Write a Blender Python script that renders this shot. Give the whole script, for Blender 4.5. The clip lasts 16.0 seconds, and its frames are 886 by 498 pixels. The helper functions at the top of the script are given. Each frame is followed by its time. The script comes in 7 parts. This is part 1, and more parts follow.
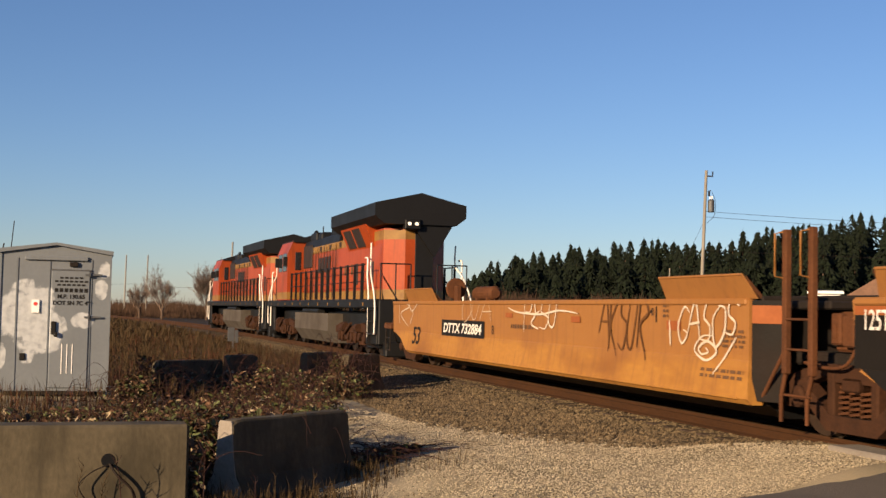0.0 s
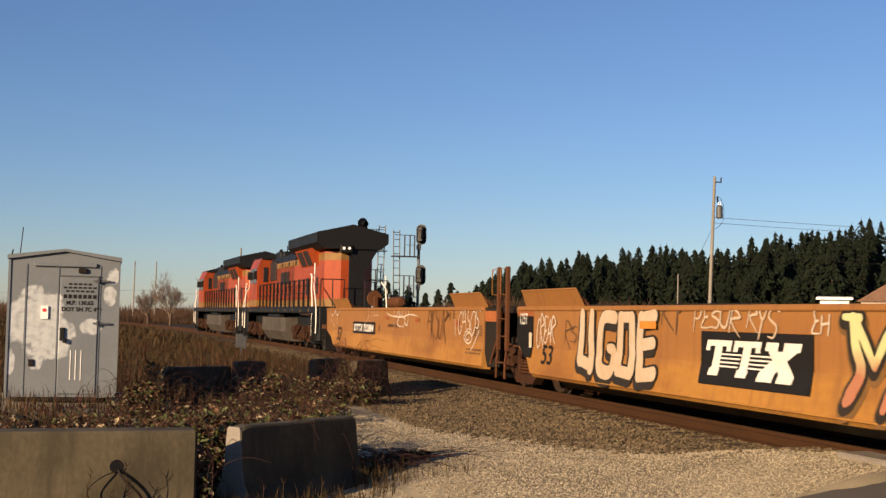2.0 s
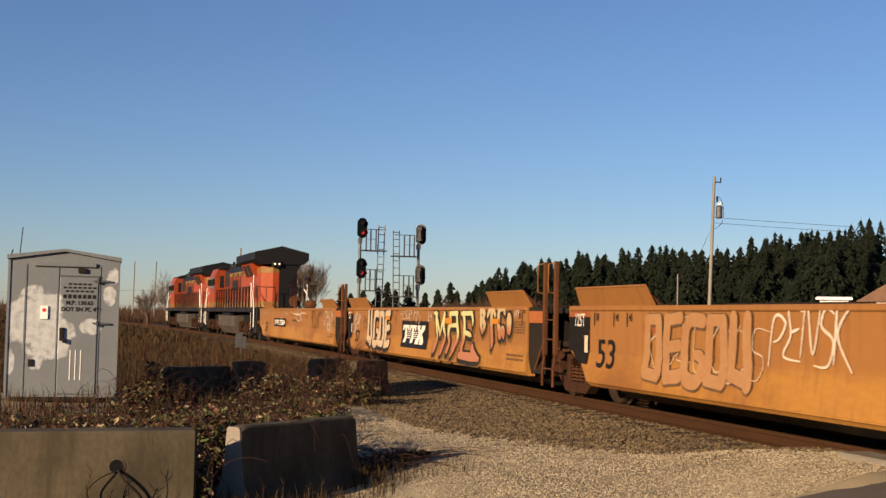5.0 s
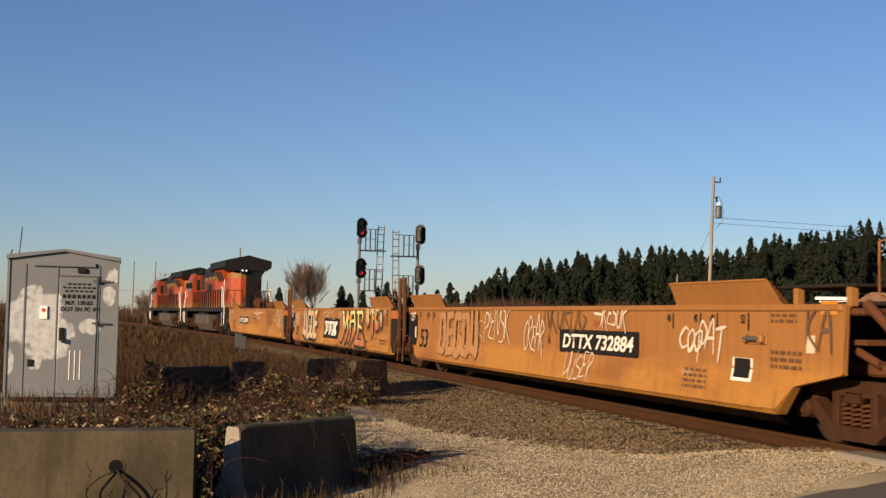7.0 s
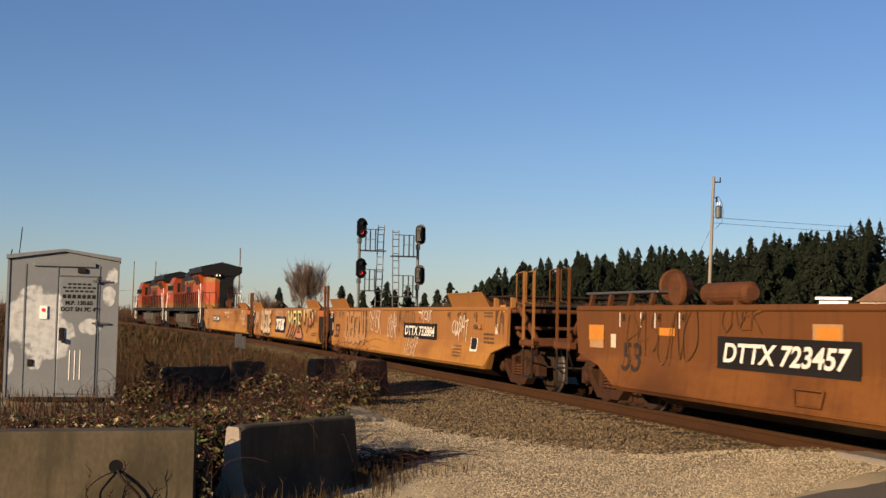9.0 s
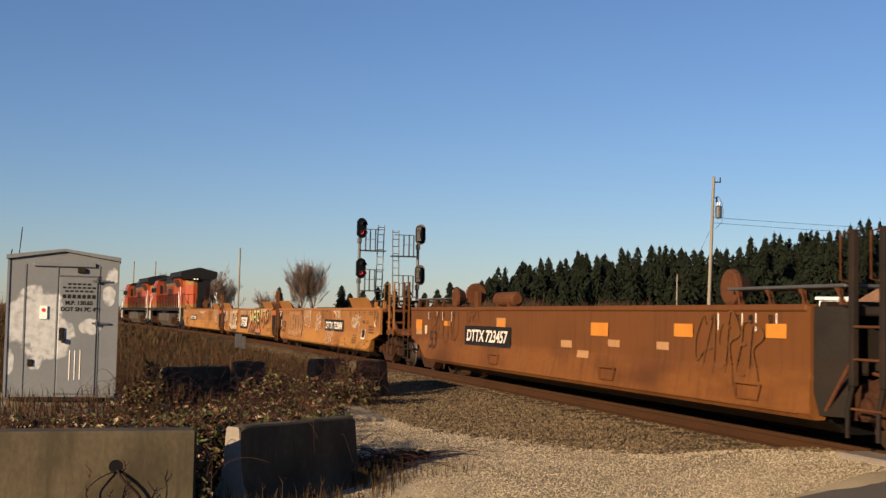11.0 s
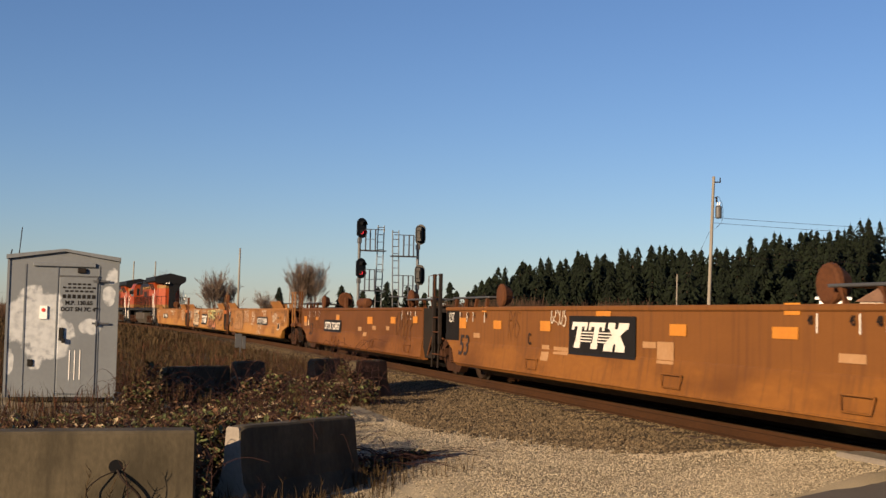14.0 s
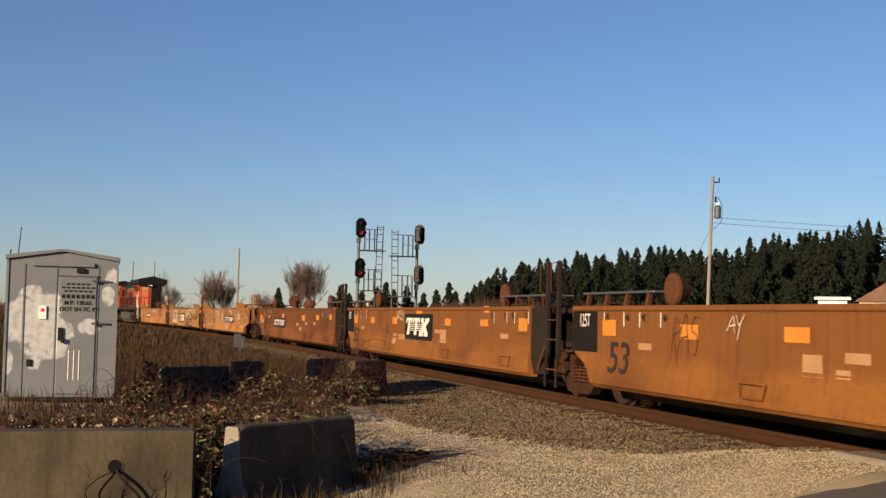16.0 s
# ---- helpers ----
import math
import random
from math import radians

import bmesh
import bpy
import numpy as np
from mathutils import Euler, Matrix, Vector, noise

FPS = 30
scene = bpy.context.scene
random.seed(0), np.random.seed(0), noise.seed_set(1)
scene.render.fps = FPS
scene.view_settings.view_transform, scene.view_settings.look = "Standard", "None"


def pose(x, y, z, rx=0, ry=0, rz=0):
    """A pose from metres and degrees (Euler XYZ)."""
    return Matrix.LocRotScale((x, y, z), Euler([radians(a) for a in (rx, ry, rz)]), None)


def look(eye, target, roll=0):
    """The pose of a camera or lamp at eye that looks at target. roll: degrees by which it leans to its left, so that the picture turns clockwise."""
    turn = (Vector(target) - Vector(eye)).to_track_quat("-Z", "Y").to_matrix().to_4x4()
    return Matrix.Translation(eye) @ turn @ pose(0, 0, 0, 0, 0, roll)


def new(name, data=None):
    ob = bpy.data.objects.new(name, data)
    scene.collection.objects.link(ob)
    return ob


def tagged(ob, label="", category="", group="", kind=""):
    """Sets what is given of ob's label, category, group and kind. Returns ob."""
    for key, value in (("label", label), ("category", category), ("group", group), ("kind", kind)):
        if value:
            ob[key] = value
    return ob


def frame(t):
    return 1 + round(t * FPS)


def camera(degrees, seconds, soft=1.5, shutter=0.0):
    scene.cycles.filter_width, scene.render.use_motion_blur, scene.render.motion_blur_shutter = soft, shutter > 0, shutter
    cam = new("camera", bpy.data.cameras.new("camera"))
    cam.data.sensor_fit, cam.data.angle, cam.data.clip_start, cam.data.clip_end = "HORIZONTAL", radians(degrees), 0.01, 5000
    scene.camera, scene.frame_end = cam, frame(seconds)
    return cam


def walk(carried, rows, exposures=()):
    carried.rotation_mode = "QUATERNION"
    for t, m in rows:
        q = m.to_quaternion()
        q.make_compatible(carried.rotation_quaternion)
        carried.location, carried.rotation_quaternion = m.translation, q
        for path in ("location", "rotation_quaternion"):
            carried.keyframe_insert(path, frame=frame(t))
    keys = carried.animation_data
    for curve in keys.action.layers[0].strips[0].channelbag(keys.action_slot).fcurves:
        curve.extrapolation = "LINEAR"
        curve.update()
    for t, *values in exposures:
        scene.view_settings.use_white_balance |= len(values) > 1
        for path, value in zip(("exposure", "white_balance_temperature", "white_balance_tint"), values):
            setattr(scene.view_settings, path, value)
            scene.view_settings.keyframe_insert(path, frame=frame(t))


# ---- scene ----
# z = 0 is the top of the rails, +y the way the train goes on the straight.
EYE = (0.0, 0.0, 1.51)
cam = camera(40.07, 16.0, soft=1.45, shutter=0.2)
YAW, PITCH, ROLL = 15.584, 3.211, 1.2


def aim(yaw, pitch):
    """The camera's pose from its turn to the right of the track and its tilt up."""
    y, p = radians(yaw), radians(pitch)
    way = Vector((math.sin(y) * math.cos(p), math.cos(y) * math.cos(p), math.sin(p)))
    return look(EYE, Vector(EYE) + way * 10, ROLL)


walk(cam, [(t, aim(YAW + a, PITCH + b)) for t, a, b in (
    (0.0, 0.388, -0.285), (0.5, 0.244, -0.203), (1.0, 0.163, -0.121), (1.2, 0.080, -0.065), (1.5, 0.0, 0.0),
    (2.5, 0.0, 0.0), (4.0, 0.0, 0.0), (6.5, 0.040, 0.0), (9.0, 0.040, 0.0), (12.0, 0.040, 0.0), (14.5, 0.045, 0.0),
    (15.2, 0.055, 0.0), (16.0, 0.081, 0.0))], ((0.0, 1.03, 5700, 21), (3.0, 0.96, 5700, 21), (6.5, 0.91, 5700, 21), (16.0, 0.93, 5700, 21)))

# ---- light ----
SUN_TO = Vector((-0.82, -0.572, math.tan(radians(14.5)))).normalized()
world = bpy.data.worlds.new("world")
scene.world = world
world.use_nodes = True
wn = world.node_tree
wn.nodes.clear()
sky = wn.nodes.new("ShaderNodeTexSky")
sky.sky_type, sky.sun_disc = "NISHITA", False
sky.sun_elevation = radians(14.5)
sky.sun_rotation = math.atan2(SUN_TO.x, SUN_TO.y)
sky.air_density, sky.dust_density, sky.ozone_density = 1.0, 0.15, 3.2
bg = wn.nodes.new("ShaderNodeBackground")
bg.inputs["Strength"].default_value = 0.048
wo = wn.nodes.new("ShaderNodeOutputWorld")
wn.links.new(sky.outputs[0], bg.inputs["Color"])
wn.links.new(bg.outputs[0], wo.inputs["Surface"])
sun = new("sun", bpy.data.lights.new("sun", "SUN"))
sun.data.energy, sun.data.angle, sun.data.color = 5.0, radians(0.6), (1.0, 0.71, 0.36)
sun.matrix_world = look((0, 0, 60), Vector((0, 0, 60)) - SUN_TO)


# ---- materials ----
def material(name, base, other=None, rough=0.7, metal=0.0, scale=3.0, fine=40.0, bump=0.25, mix=0.5, depth=0.02,
             stretch=(1, 1, 1), per_object=0.0, island=0.0, stain=None, stain_amount=0.45, stain_scale=1.2, upper_tone=None, streak=None):
    """A worn surface: two colours mixed by coarse and fine noise, stains, and relief."""
    m = bpy.data.materials.new(name)
    m.use_nodes = True
    nt = m.node_tree
    b = nt.nodes["Principled BSDF"]
    b.inputs["Roughness"].default_value, b.inputs["Metallic"].default_value = rough, metal
    b.inputs["Specular IOR Level"].default_value = 0.5 if rough < 0.2 else 0.22
    L, N = nt.links.new, nt.nodes.new
    tc = N("ShaderNodeTexCoord")
    mp = N("ShaderNodeMapping")
    mp.inputs["Scale"].default_value = stretch
    L(tc.outputs["Object"], mp.inputs["Vector"])

    def tex(sc, detail=6):
        n = N("ShaderNodeTexNoise")
        n.inputs["Scale"].default_value, n.inputs["Detail"].default_value = sc, detail
        L(mp.outputs[0], n.inputs["Vector"])
        return n

    def ramp(src, lo, hi):
        r = N("ShaderNodeMapRange")
        r.inputs["From Min"].default_value, r.inputs["From Max"].default_value = lo, hi
        L(src, r.inputs["Value"])
        return r.outputs[0]

    def blend(fac, a, c):
        x = N("ShaderNodeMix")
        x.data_type = "RGBA"
        for sock, v in ((x.inputs["Factor"], fac), (x.inputs[6], a), (x.inputs[7], c)):
            if isinstance(v, (tuple, float, int)):
                sock.default_value = (*v, 1) if isinstance(v, tuple) else v
            else:
                L(v, sock)
        return x.outputs[2]

    other = other or tuple(v * 0.75 for v in base)
    big, small = tex(scale), tex(fine, 3)
    add = N("ShaderNodeMath")
    add.operation = "ADD"
    L(ramp(big.outputs["Fac"], 0.35, 0.65), add.inputs[0])
    L(ramp(small.outputs["Fac"], 0.3, 0.7), add.inputs[1])
    half = N("ShaderNodeMath")
    half.operation = "MULTIPLY"
    half.inputs[1].default_value = mix
    L(add.outputs[0], half.inputs[0])
    col = blend(half.outputs[0], base, other)
    if stain:
        s = tex(stain_scale, 8)
        f = N("ShaderNodeMath")
        f.operation = "MULTIPLY"
        f.inputs[1].default_value = stain_amount
        L(ramp(s.outputs["Fac"], 0.48, 0.68), f.inputs[0])
        col = blend(f.outputs[0], col, stain)
    if upper_tone:
        # a second colour above a height, with a ragged lower edge
        sep = N("ShaderNodeSeparateXYZ")
        L(tc.outputs["Object"], sep.inputs[0])
        wob = N("ShaderNodeMath")
        wob.operation = "MULTIPLY_ADD"
        wob.inputs[1].default_value = 0.5
        L(big.outputs["Fac"], wob.inputs[0])
        L(sep.outputs["Z"], wob.inputs[2])
        f = N("ShaderNodeMath")
        f.operation = "MULTIPLY"
        f.inputs[1].default_value = 0.8
        L(ramp(wob.outputs[0], 1.10, 1.30), f.inputs[0])
        col = blend(f.outputs[0], col, upper_tone)
    if streak:
        # rust and dirt run down by rain
        m2 = N("ShaderNodeMapping")
        m2.inputs["Scale"].default_value = (5.5, 5.5, 0.45)
        L(tc.outputs["Object"], m2.inputs["Vector"])
        s = N("ShaderNodeTexNoise")
        s.inputs["Scale"].default_value, s.inputs["Detail"].default_value = 1.6, 7
        L(m2.outputs[0], s.inputs["Vector"])
        f = N("ShaderNodeMath")
        f.operation = "MULTIPLY"
        f.inputs[1].default_value = 0.62
        L(ramp(s.outputs["Fac"], 0.50, 0.72), f.inputs[0])
        col = blend(f.outputs[0], col, streak)
    if per_object or island:
        src = N("ShaderNodeObjectInfo").outputs["Random"] if per_object else N("ShaderNodeNewGeometry").outputs["Random Per Island"]
        amount = per_object or island
        hsv = N("ShaderNodeHueSaturation")
        mr = N("ShaderNodeMapRange")
        mr.inputs["To Min"].default_value, mr.inputs["To Max"].default_value = 1 - amount, 1 + amount
        L(src, mr.inputs["Value"])
        L(mr.outputs[0], hsv.inputs["Value"])
        L(col, hsv.inputs["Color"])
        col = hsv.outputs[0]
    L(col, b.inputs["Base Color"])
    bp = N("ShaderNodeBump")
    bp.inputs["Strength"].default_value, bp.inputs["Distance"].default_value = bump, depth
    L(small.outputs["Fac"], bp.inputs["Height"])
    L(bp.outputs[0], b.inputs["Normal"])
    rr = N("ShaderNodeMapRange")
    rr.inputs["To Min"].default_value, rr.inputs["To Max"].default_value = max(0.05, rough - 0.12), min(1, rough + 0.12)
    L(big.outputs["Fac"], rr.inputs["Value"])
    L(rr.outputs[0], b.inputs["Roughness"])
    return m


GRAVEL = material("pale_gravel", (0.3763, 0.3170, 0.2022), (0.1982, 0.1703, 0.1078), 0.95, scale=0.5, fine=160, bump=0.35, depth=0.006, stain=(0.0947, 0.0757, 0.0420), stain_amount=0.7, stain_scale=0.6)
STONE = material("gravel_stone", (0.4082, 0.3465, 0.2320), (0.2428, 0.2035, 0.1322), 0.9, scale=2, fine=30, island=0.35)
BALLAST = material("ballast", (0.0780, 0.0560, 0.0285), (0.0400, 0.0305, 0.0170), 0.95, scale=0.8, fine=45, bump=0.6, depth=0.02)
BALLAST_STONE = material("ballast_stone", (0.1205, 0.0895, 0.0471), (0.0620, 0.0459, 0.0258), 0.9, scale=2, fine=30, island=0.65)
FIELD = material("dry_field", (0.0363, 0.0229, 0.0121), (0.0162, 0.0121, 0.0067), 1.0, scale=0.35, fine=6, bump=0.8, depth=0.1, stain=(0.0256, 0.0216, 0.0094), stain_scale=0.12)
ASPHALT = material("asphalt", (0.1114, 0.1011, 0.0850), (0.0748, 0.0680, 0.0587), 0.9, scale=0.7, fine=60, bump=0.5, depth=0.01)
CONCRETE = material("weathered_concrete", (0.1024, 0.0846, 0.0521), (0.0561, 0.0462, 0.0282), 0.92, scale=1.6, fine=25, bump=0.3, depth=0.01, stain=(0.0279, 0.0238, 0.0143), stain_amount=0.7, stain_scale=2.0, stretch=(1, 1, 0.6), streak=(0.0396, 0.0330, 0.0209))
PANEL = material("crossing_concrete", (0.228, 0.203, 0.169), (0.149, 0.129, 0.104), 0.9, scale=2, fine=30)
RAIL = material("rusty_rail", (0.0442, 0.0172, 0.0038), (0.0248, 0.0101, 0.0026), 0.95, scale=2, fine=30, stretch=(1, 0.3, 1))
RAIL_TOP = material("worn_rail_head", (0.10, 0.056, 0.025), (0.06, 0.033, 0.014), 0.65, 0.2, scale=1, fine=20)
TIE = material("creosote_timber", (0.07, 0.045, 0.028), (0.035, 0.025, 0.018), 0.95, scale=2, fine=20, stretch=(0.2, 1, 1), per_object=0.3)
ORANGE_CAR = material("yellow_car_paint", (0.3145, 0.1517, 0.0244), (0.2420, 0.1098, 0.0196), 0.6, scale=0.7, fine=9, bump=0.12, mix=0.5, stain=(0.1634, 0.0657, 0.0155), stain_amount=0.75, stain_scale=0.7, stretch=(1, 0.55, 1.5), upper_tone=(0.2196, 0.0980, 0.0262), streak=(0.1655, 0.0729, 0.0228))
ORANGE_OLD = material("faded_car_paint", (0.1960, 0.0793, 0.0106), (0.1470, 0.0557, 0.0084), 0.7, scale=0.7, fine=9, bump=0.16, stain=(0.0798, 0.0299, 0.0056), stain_amount=0.75, stain_scale=0.7, stretch=(1, 0.55, 1.5), upper_tone=(0.1300, 0.0516, 0.0106), streak=(0.0841, 0.0336, 0.0101))
ORANGE_GRIMY = material("grimy_car_paint", (0.1451, 0.0556, 0.0080), (0.1088, 0.0389, 0.0063), 0.7, scale=0.7, fine=9, bump=0.16, stain=(0.0591, 0.0210, 0.0042), stain_amount=0.9, stain_scale=0.7, stretch=(1, 0.55, 1.5), upper_tone=(0.0961, 0.0361, 0.0080), streak=(0.0622, 0.0236, 0.0076))
RUST = material("rusty_steel", (0.0961, 0.0353, 0.0106), (0.0486, 0.0185, 0.0067), 0.85, scale=2.5, fine=25, bump=0.4)
DARK_STEEL = material("sooty_steel", (0.0150, 0.0108, 0.0080), (0.0085, 0.0063, 0.0048), 0.85, scale=3, fine=25, stain=(0.0300, 0.0153, 0.0080), stain_scale=2)
# dark grey paint, taken near black: shade at the joints put into the colour
GREY_END = material("shade_dark_end_paint", (0.0074, 0.0055, 0.0036), (0.0048, 0.0036, 0.0024), 0.75, scale=2, fine=20, stain=(0.0140, 0.0065, 0.0029), stain_scale=1.5)
TRUCK = material("dusty_cast_steel", (0.0420, 0.0161, 0.0054), (0.0218, 0.0085, 0.0031), 0.9, scale=5, fine=30, bump=0.4)
# brown wheel steel, darkened in colour for the shade behind the side frames
WHEEL_DISC = material("shade_dark_wheel_steel", (0.030, 0.0165, 0.0085), (0.016, 0.009, 0.005), 0.9, scale=5, fine=30, bump=0.3)
WHEEL_RIM = material("bright_wheel_rim", (0.4, 0.36, 0.32), (0.2, 0.15, 0.11), 0.4, 0.9, scale=3, fine=20)
LOCO_ORANGE = material("orange_loco_paint", (0.2814, 0.0471, 0.0061), (0.2268, 0.0354, 0.0047), 0.45, scale=0.7, fine=10, bump=0.05, stain=(0.1175, 0.0252, 0.0056), stain_amount=0.7, stain_scale=0.6, streak=(0.1188, 0.0262, 0.0075))
LOCO_YELLOW = material("yellow_stripe_paint", (0.233, 0.131, 0.026), (0.167, 0.084, 0.019), 0.5, scale=1, fine=12, bump=0.05, stain=(0.093, 0.046, 0.013), stain_amount=0.6)
LOCO_BLACK = material("black_loco_paint", (0.0090, 0.0090, 0.0090), (0.0055, 0.0055, 0.0060), 0.55, scale=1, fine=12, bump=0.08)
LOCO_DARK = material("dark_recess", (0.03, 0.022, 0.02), (0.018, 0.014, 0.013), 0.7, scale=3, fine=20)
TANK_GREY = material("dusty_tank_paint", (0.0745, 0.0642, 0.0517), (0.0517, 0.0435, 0.0339), 0.75, scale=1.2, fine=14, stain=(0.0310, 0.0229, 0.0166), stain_scale=1.2)
WHITE_RAIL = material("white_handrail", (0.78, 0.74, 0.66), (0.6, 0.55, 0.47), 0.5, scale=4, fine=20)
GLASS_DARK = material("cab_glass", (0.015, 0.016, 0.018), (0.01, 0.01, 0.012), 0.08, scale=1, fine=5, bump=0.0)
WHITE_PAINT = material("white_letter_paint", (0.6400, 0.6160, 0.5600), (0.5280, 0.4960, 0.4400), 0.6, scale=3, fine=20, bump=0.05)
WHITE_OLD = material("worn_white_paint", (0.528, 0.448, 0.336), (0.400, 0.304, 0.200), 0.7, scale=3, fine=20, bump=0.05)
BLACK_PAINT = material("black_panel_paint", (0.0114, 0.0096, 0.0078), (0.0066, 0.0060, 0.0048), 0.6, scale=2, fine=20, bump=0.05)
STENCIL = material("dark_stencil_paint", (0.12, 0.06, 0.025), (0.07, 0.04, 0.02), 0.7, scale=4, fine=20, bump=0.05)
PATCH = material("bright_orange_patch", (0.4505, 0.1853, 0.0170), (0.3816, 0.1445, 0.0145), 0.55, scale=3, fine=20, bump=0.05)
DULL_STRIPE = material("dull_orange_stripe", (0.24, 0.075, 0.017), (0.19, 0.055, 0.013), 0.65, scale=3, fine=20, bump=0.05)
SPRAY_DUSTY = material("dusty_pink_spray", (0.30, 0.165, 0.07), (0.25, 0.12, 0.04), 0.65, scale=1.5, fine=10, bump=0.03)
PALE_PATCH = material("pale_primer_patch", (0.3264, 0.1955, 0.0926), (0.2720, 0.1470, 0.0595), 0.7, scale=2, fine=14, bump=0.05)
SPRAY_WHITE = material("white_spray_paint", (0.5304, 0.4760, 0.3944), (0.4216, 0.3400, 0.2380), 0.6, scale=2, fine=12, bump=0.03)
SPRAY_BLACK = material("dark_spray_paint", (0.055, 0.036, 0.024), (0.13, 0.07, 0.033), 0.7, scale=2, fine=12, bump=0.03)
SPRAY_HALO = material("thin_dark_overspray", (0.095, 0.055, 0.02), (0.16, 0.08, 0.018), 0.7, scale=4, fine=14, bump=0.03)
SPRAY_FAINT = material("faded_dark_spray", (0.078, 0.034, 0.010), (0.11, 0.046, 0.010), 0.7, scale=2, fine=12, bump=0.03)
SPRAY_EDGE = material("black_spray_edge", (0.0145, 0.0124, 0.0099), (0.0248, 0.0186, 0.0124), 0.7, scale=2, fine=12, bump=0.03)
SPRAY_PALE = material("cream_spray_paint", (0.4182, 0.3427, 0.2471), (0.3601, 0.2617, 0.1578), 0.65, scale=1.2, fine=10, bump=0.03)
ALUMINIUM = material("dull_aluminium", (0.148, 0.164, 0.178), (0.122, 0.136, 0.148), 0.6, 0.0, scale=1.5, fine=16, bump=0.05, stain=(0.09, 0.102, 0.112), stain_amount=0.4, streak=(0.10, 0.11, 0.12))
POLE_WOOD = material("grey_pole_timber", (0.25, 0.23, 0.19), (0.15, 0.135, 0.11), 0.9, scale=2, fine=20, stretch=(4, 4, 0.3))
GALVANISED = material("galvanised_steel", (0.1109, 0.1138, 0.1162), (0.0792, 0.0821, 0.0845), 0.5, 0.5, scale=3, fine=20)
SIGNAL_BLACK = material("black_signal_paint", (0.0060, 0.0060, 0.0060), (0.0036, 0.0036, 0.0036), 0.5, scale=3, fine=20, bump=0.05)
CONIFER = material("conifer_needles", (0.0059, 0.0105, 0.0029), (0.0030, 0.0057, 0.0019), 0.9, scale=0.3, fine=3, bump=0.0, island=0.35)
BARK = material("bark", (0.09, 0.06, 0.04), (0.05, 0.035, 0.025), 0.95, scale=2, fine=12)
TWIG = material("bare_twigs", (0.1609, 0.1136, 0.0799), (0.0945, 0.0664, 0.0473), 0.95, scale=2, fine=12, island=0.3)
THICKET = material("brown_thicket", (0.0691, 0.0389, 0.0230), (0.0367, 0.0230, 0.0137), 0.95, scale=0.3, fine=3, bump=0, island=0.45)
GRASS_DRY = material("dry_grass", (0.0563, 0.0362, 0.0136), (0.0271, 0.0171, 0.0069), 0.9, scale=0.4, fine=3, bump=0, island=0.55)
GRASS_RED = material("russet_grass", (0.0760, 0.0272, 0.0120), (0.0480, 0.0176, 0.0080), 0.9, scale=0.4, fine=3, bump=0, island=0.4)
LEAF_BROWN = material("withered_leaves", (0.0939, 0.0491, 0.0231), (0.0397, 0.0231, 0.0130), 0.7, scale=3, fine=20, bump=0, island=0.65)
LEAF_GREEN = material("bramble_leaves", (0.0800, 0.0920, 0.0280), (0.0480, 0.0560, 0.0200), 0.55, scale=3, fine=20, bump=0, island=0.5)
LEAF_PALE = material("pale_dead_leaves", (0.2912, 0.2352, 0.1456), (0.2016, 0.1512, 0.0840), 0.7, scale=3, fine=20, bump=0, island=0.4)
CANE = material("bramble_canes", (0.0355, 0.0137, 0.0096), (0.0218, 0.0096, 0.0068), 0.8, scale=3, fine=20, bump=0, island=0.3)
HOUSE_WALL = material("beige_siding", (0.5, 0.42, 0.33), (0.4, 0.33, 0.26), 0.8, scale=1, fine=6)
ROOF_BROWN = material("brown_shingle", (0.16, 0.09, 0.055), (0.1, 0.06, 0.04), 0.9, scale=1, fine=6)
WHITE_TRIM = material("white_trim", (0.8, 0.78, 0.74), (0.7, 0.68, 0.64), 0.6, scale=2, fine=10)
RED_PLASTIC = material("orange_mesh_plastic", (0.2025, 0.0491, 0.0104), (0.1522, 0.0373, 0.0088), 0.7, scale=2, fine=12)


def fading(name, upper, lower, z, soft):
    """Spray paint that passes from one colour to another at a height on the wall."""
    m = material(name, upper, tuple(v * 0.85 for v in upper), 0.65, scale=1.5, fine=10, bump=0.03)
    nt = m.node_tree
    N, L = nt.nodes.new, nt.links.new
    b = nt.nodes["Principled BSDF"]
    col = b.inputs["Base Color"].links[0].from_socket
    tc, sep, nz, add, mr, mx = (N("ShaderNode" + k) for k in ("TexCoord", "SeparateXYZ", "TexNoise", "Math", "MapRange", "Mix"))
    nz.inputs["Scale"].default_value = 3.0
    L(tc.outputs["Object"], sep.inputs[0])
    L(tc.outputs["Object"], nz.inputs["Vector"])
    add.operation = "MULTIPLY_ADD"
    add.inputs[1].default_value = 0.35
    L(nz.outputs["Fac"], add.inputs[0])
    L(sep.outputs["Z"], add.inputs[2])
    mr.inputs["From Min"].default_value, mr.inputs["From Max"].default_value = z + 0.17 - soft, z + 0.17 + soft
    L(add.outputs[0], mr.inputs["Value"])
    mx.data_type = "RGBA"
    mx.inputs[6].default_value = (*lower, 1)
    L(mr.outputs[0], mx.inputs["Factor"])
    L(col, mx.inputs[7])
    L(mx.outputs[2], b.inputs["Base Color"])
    return m


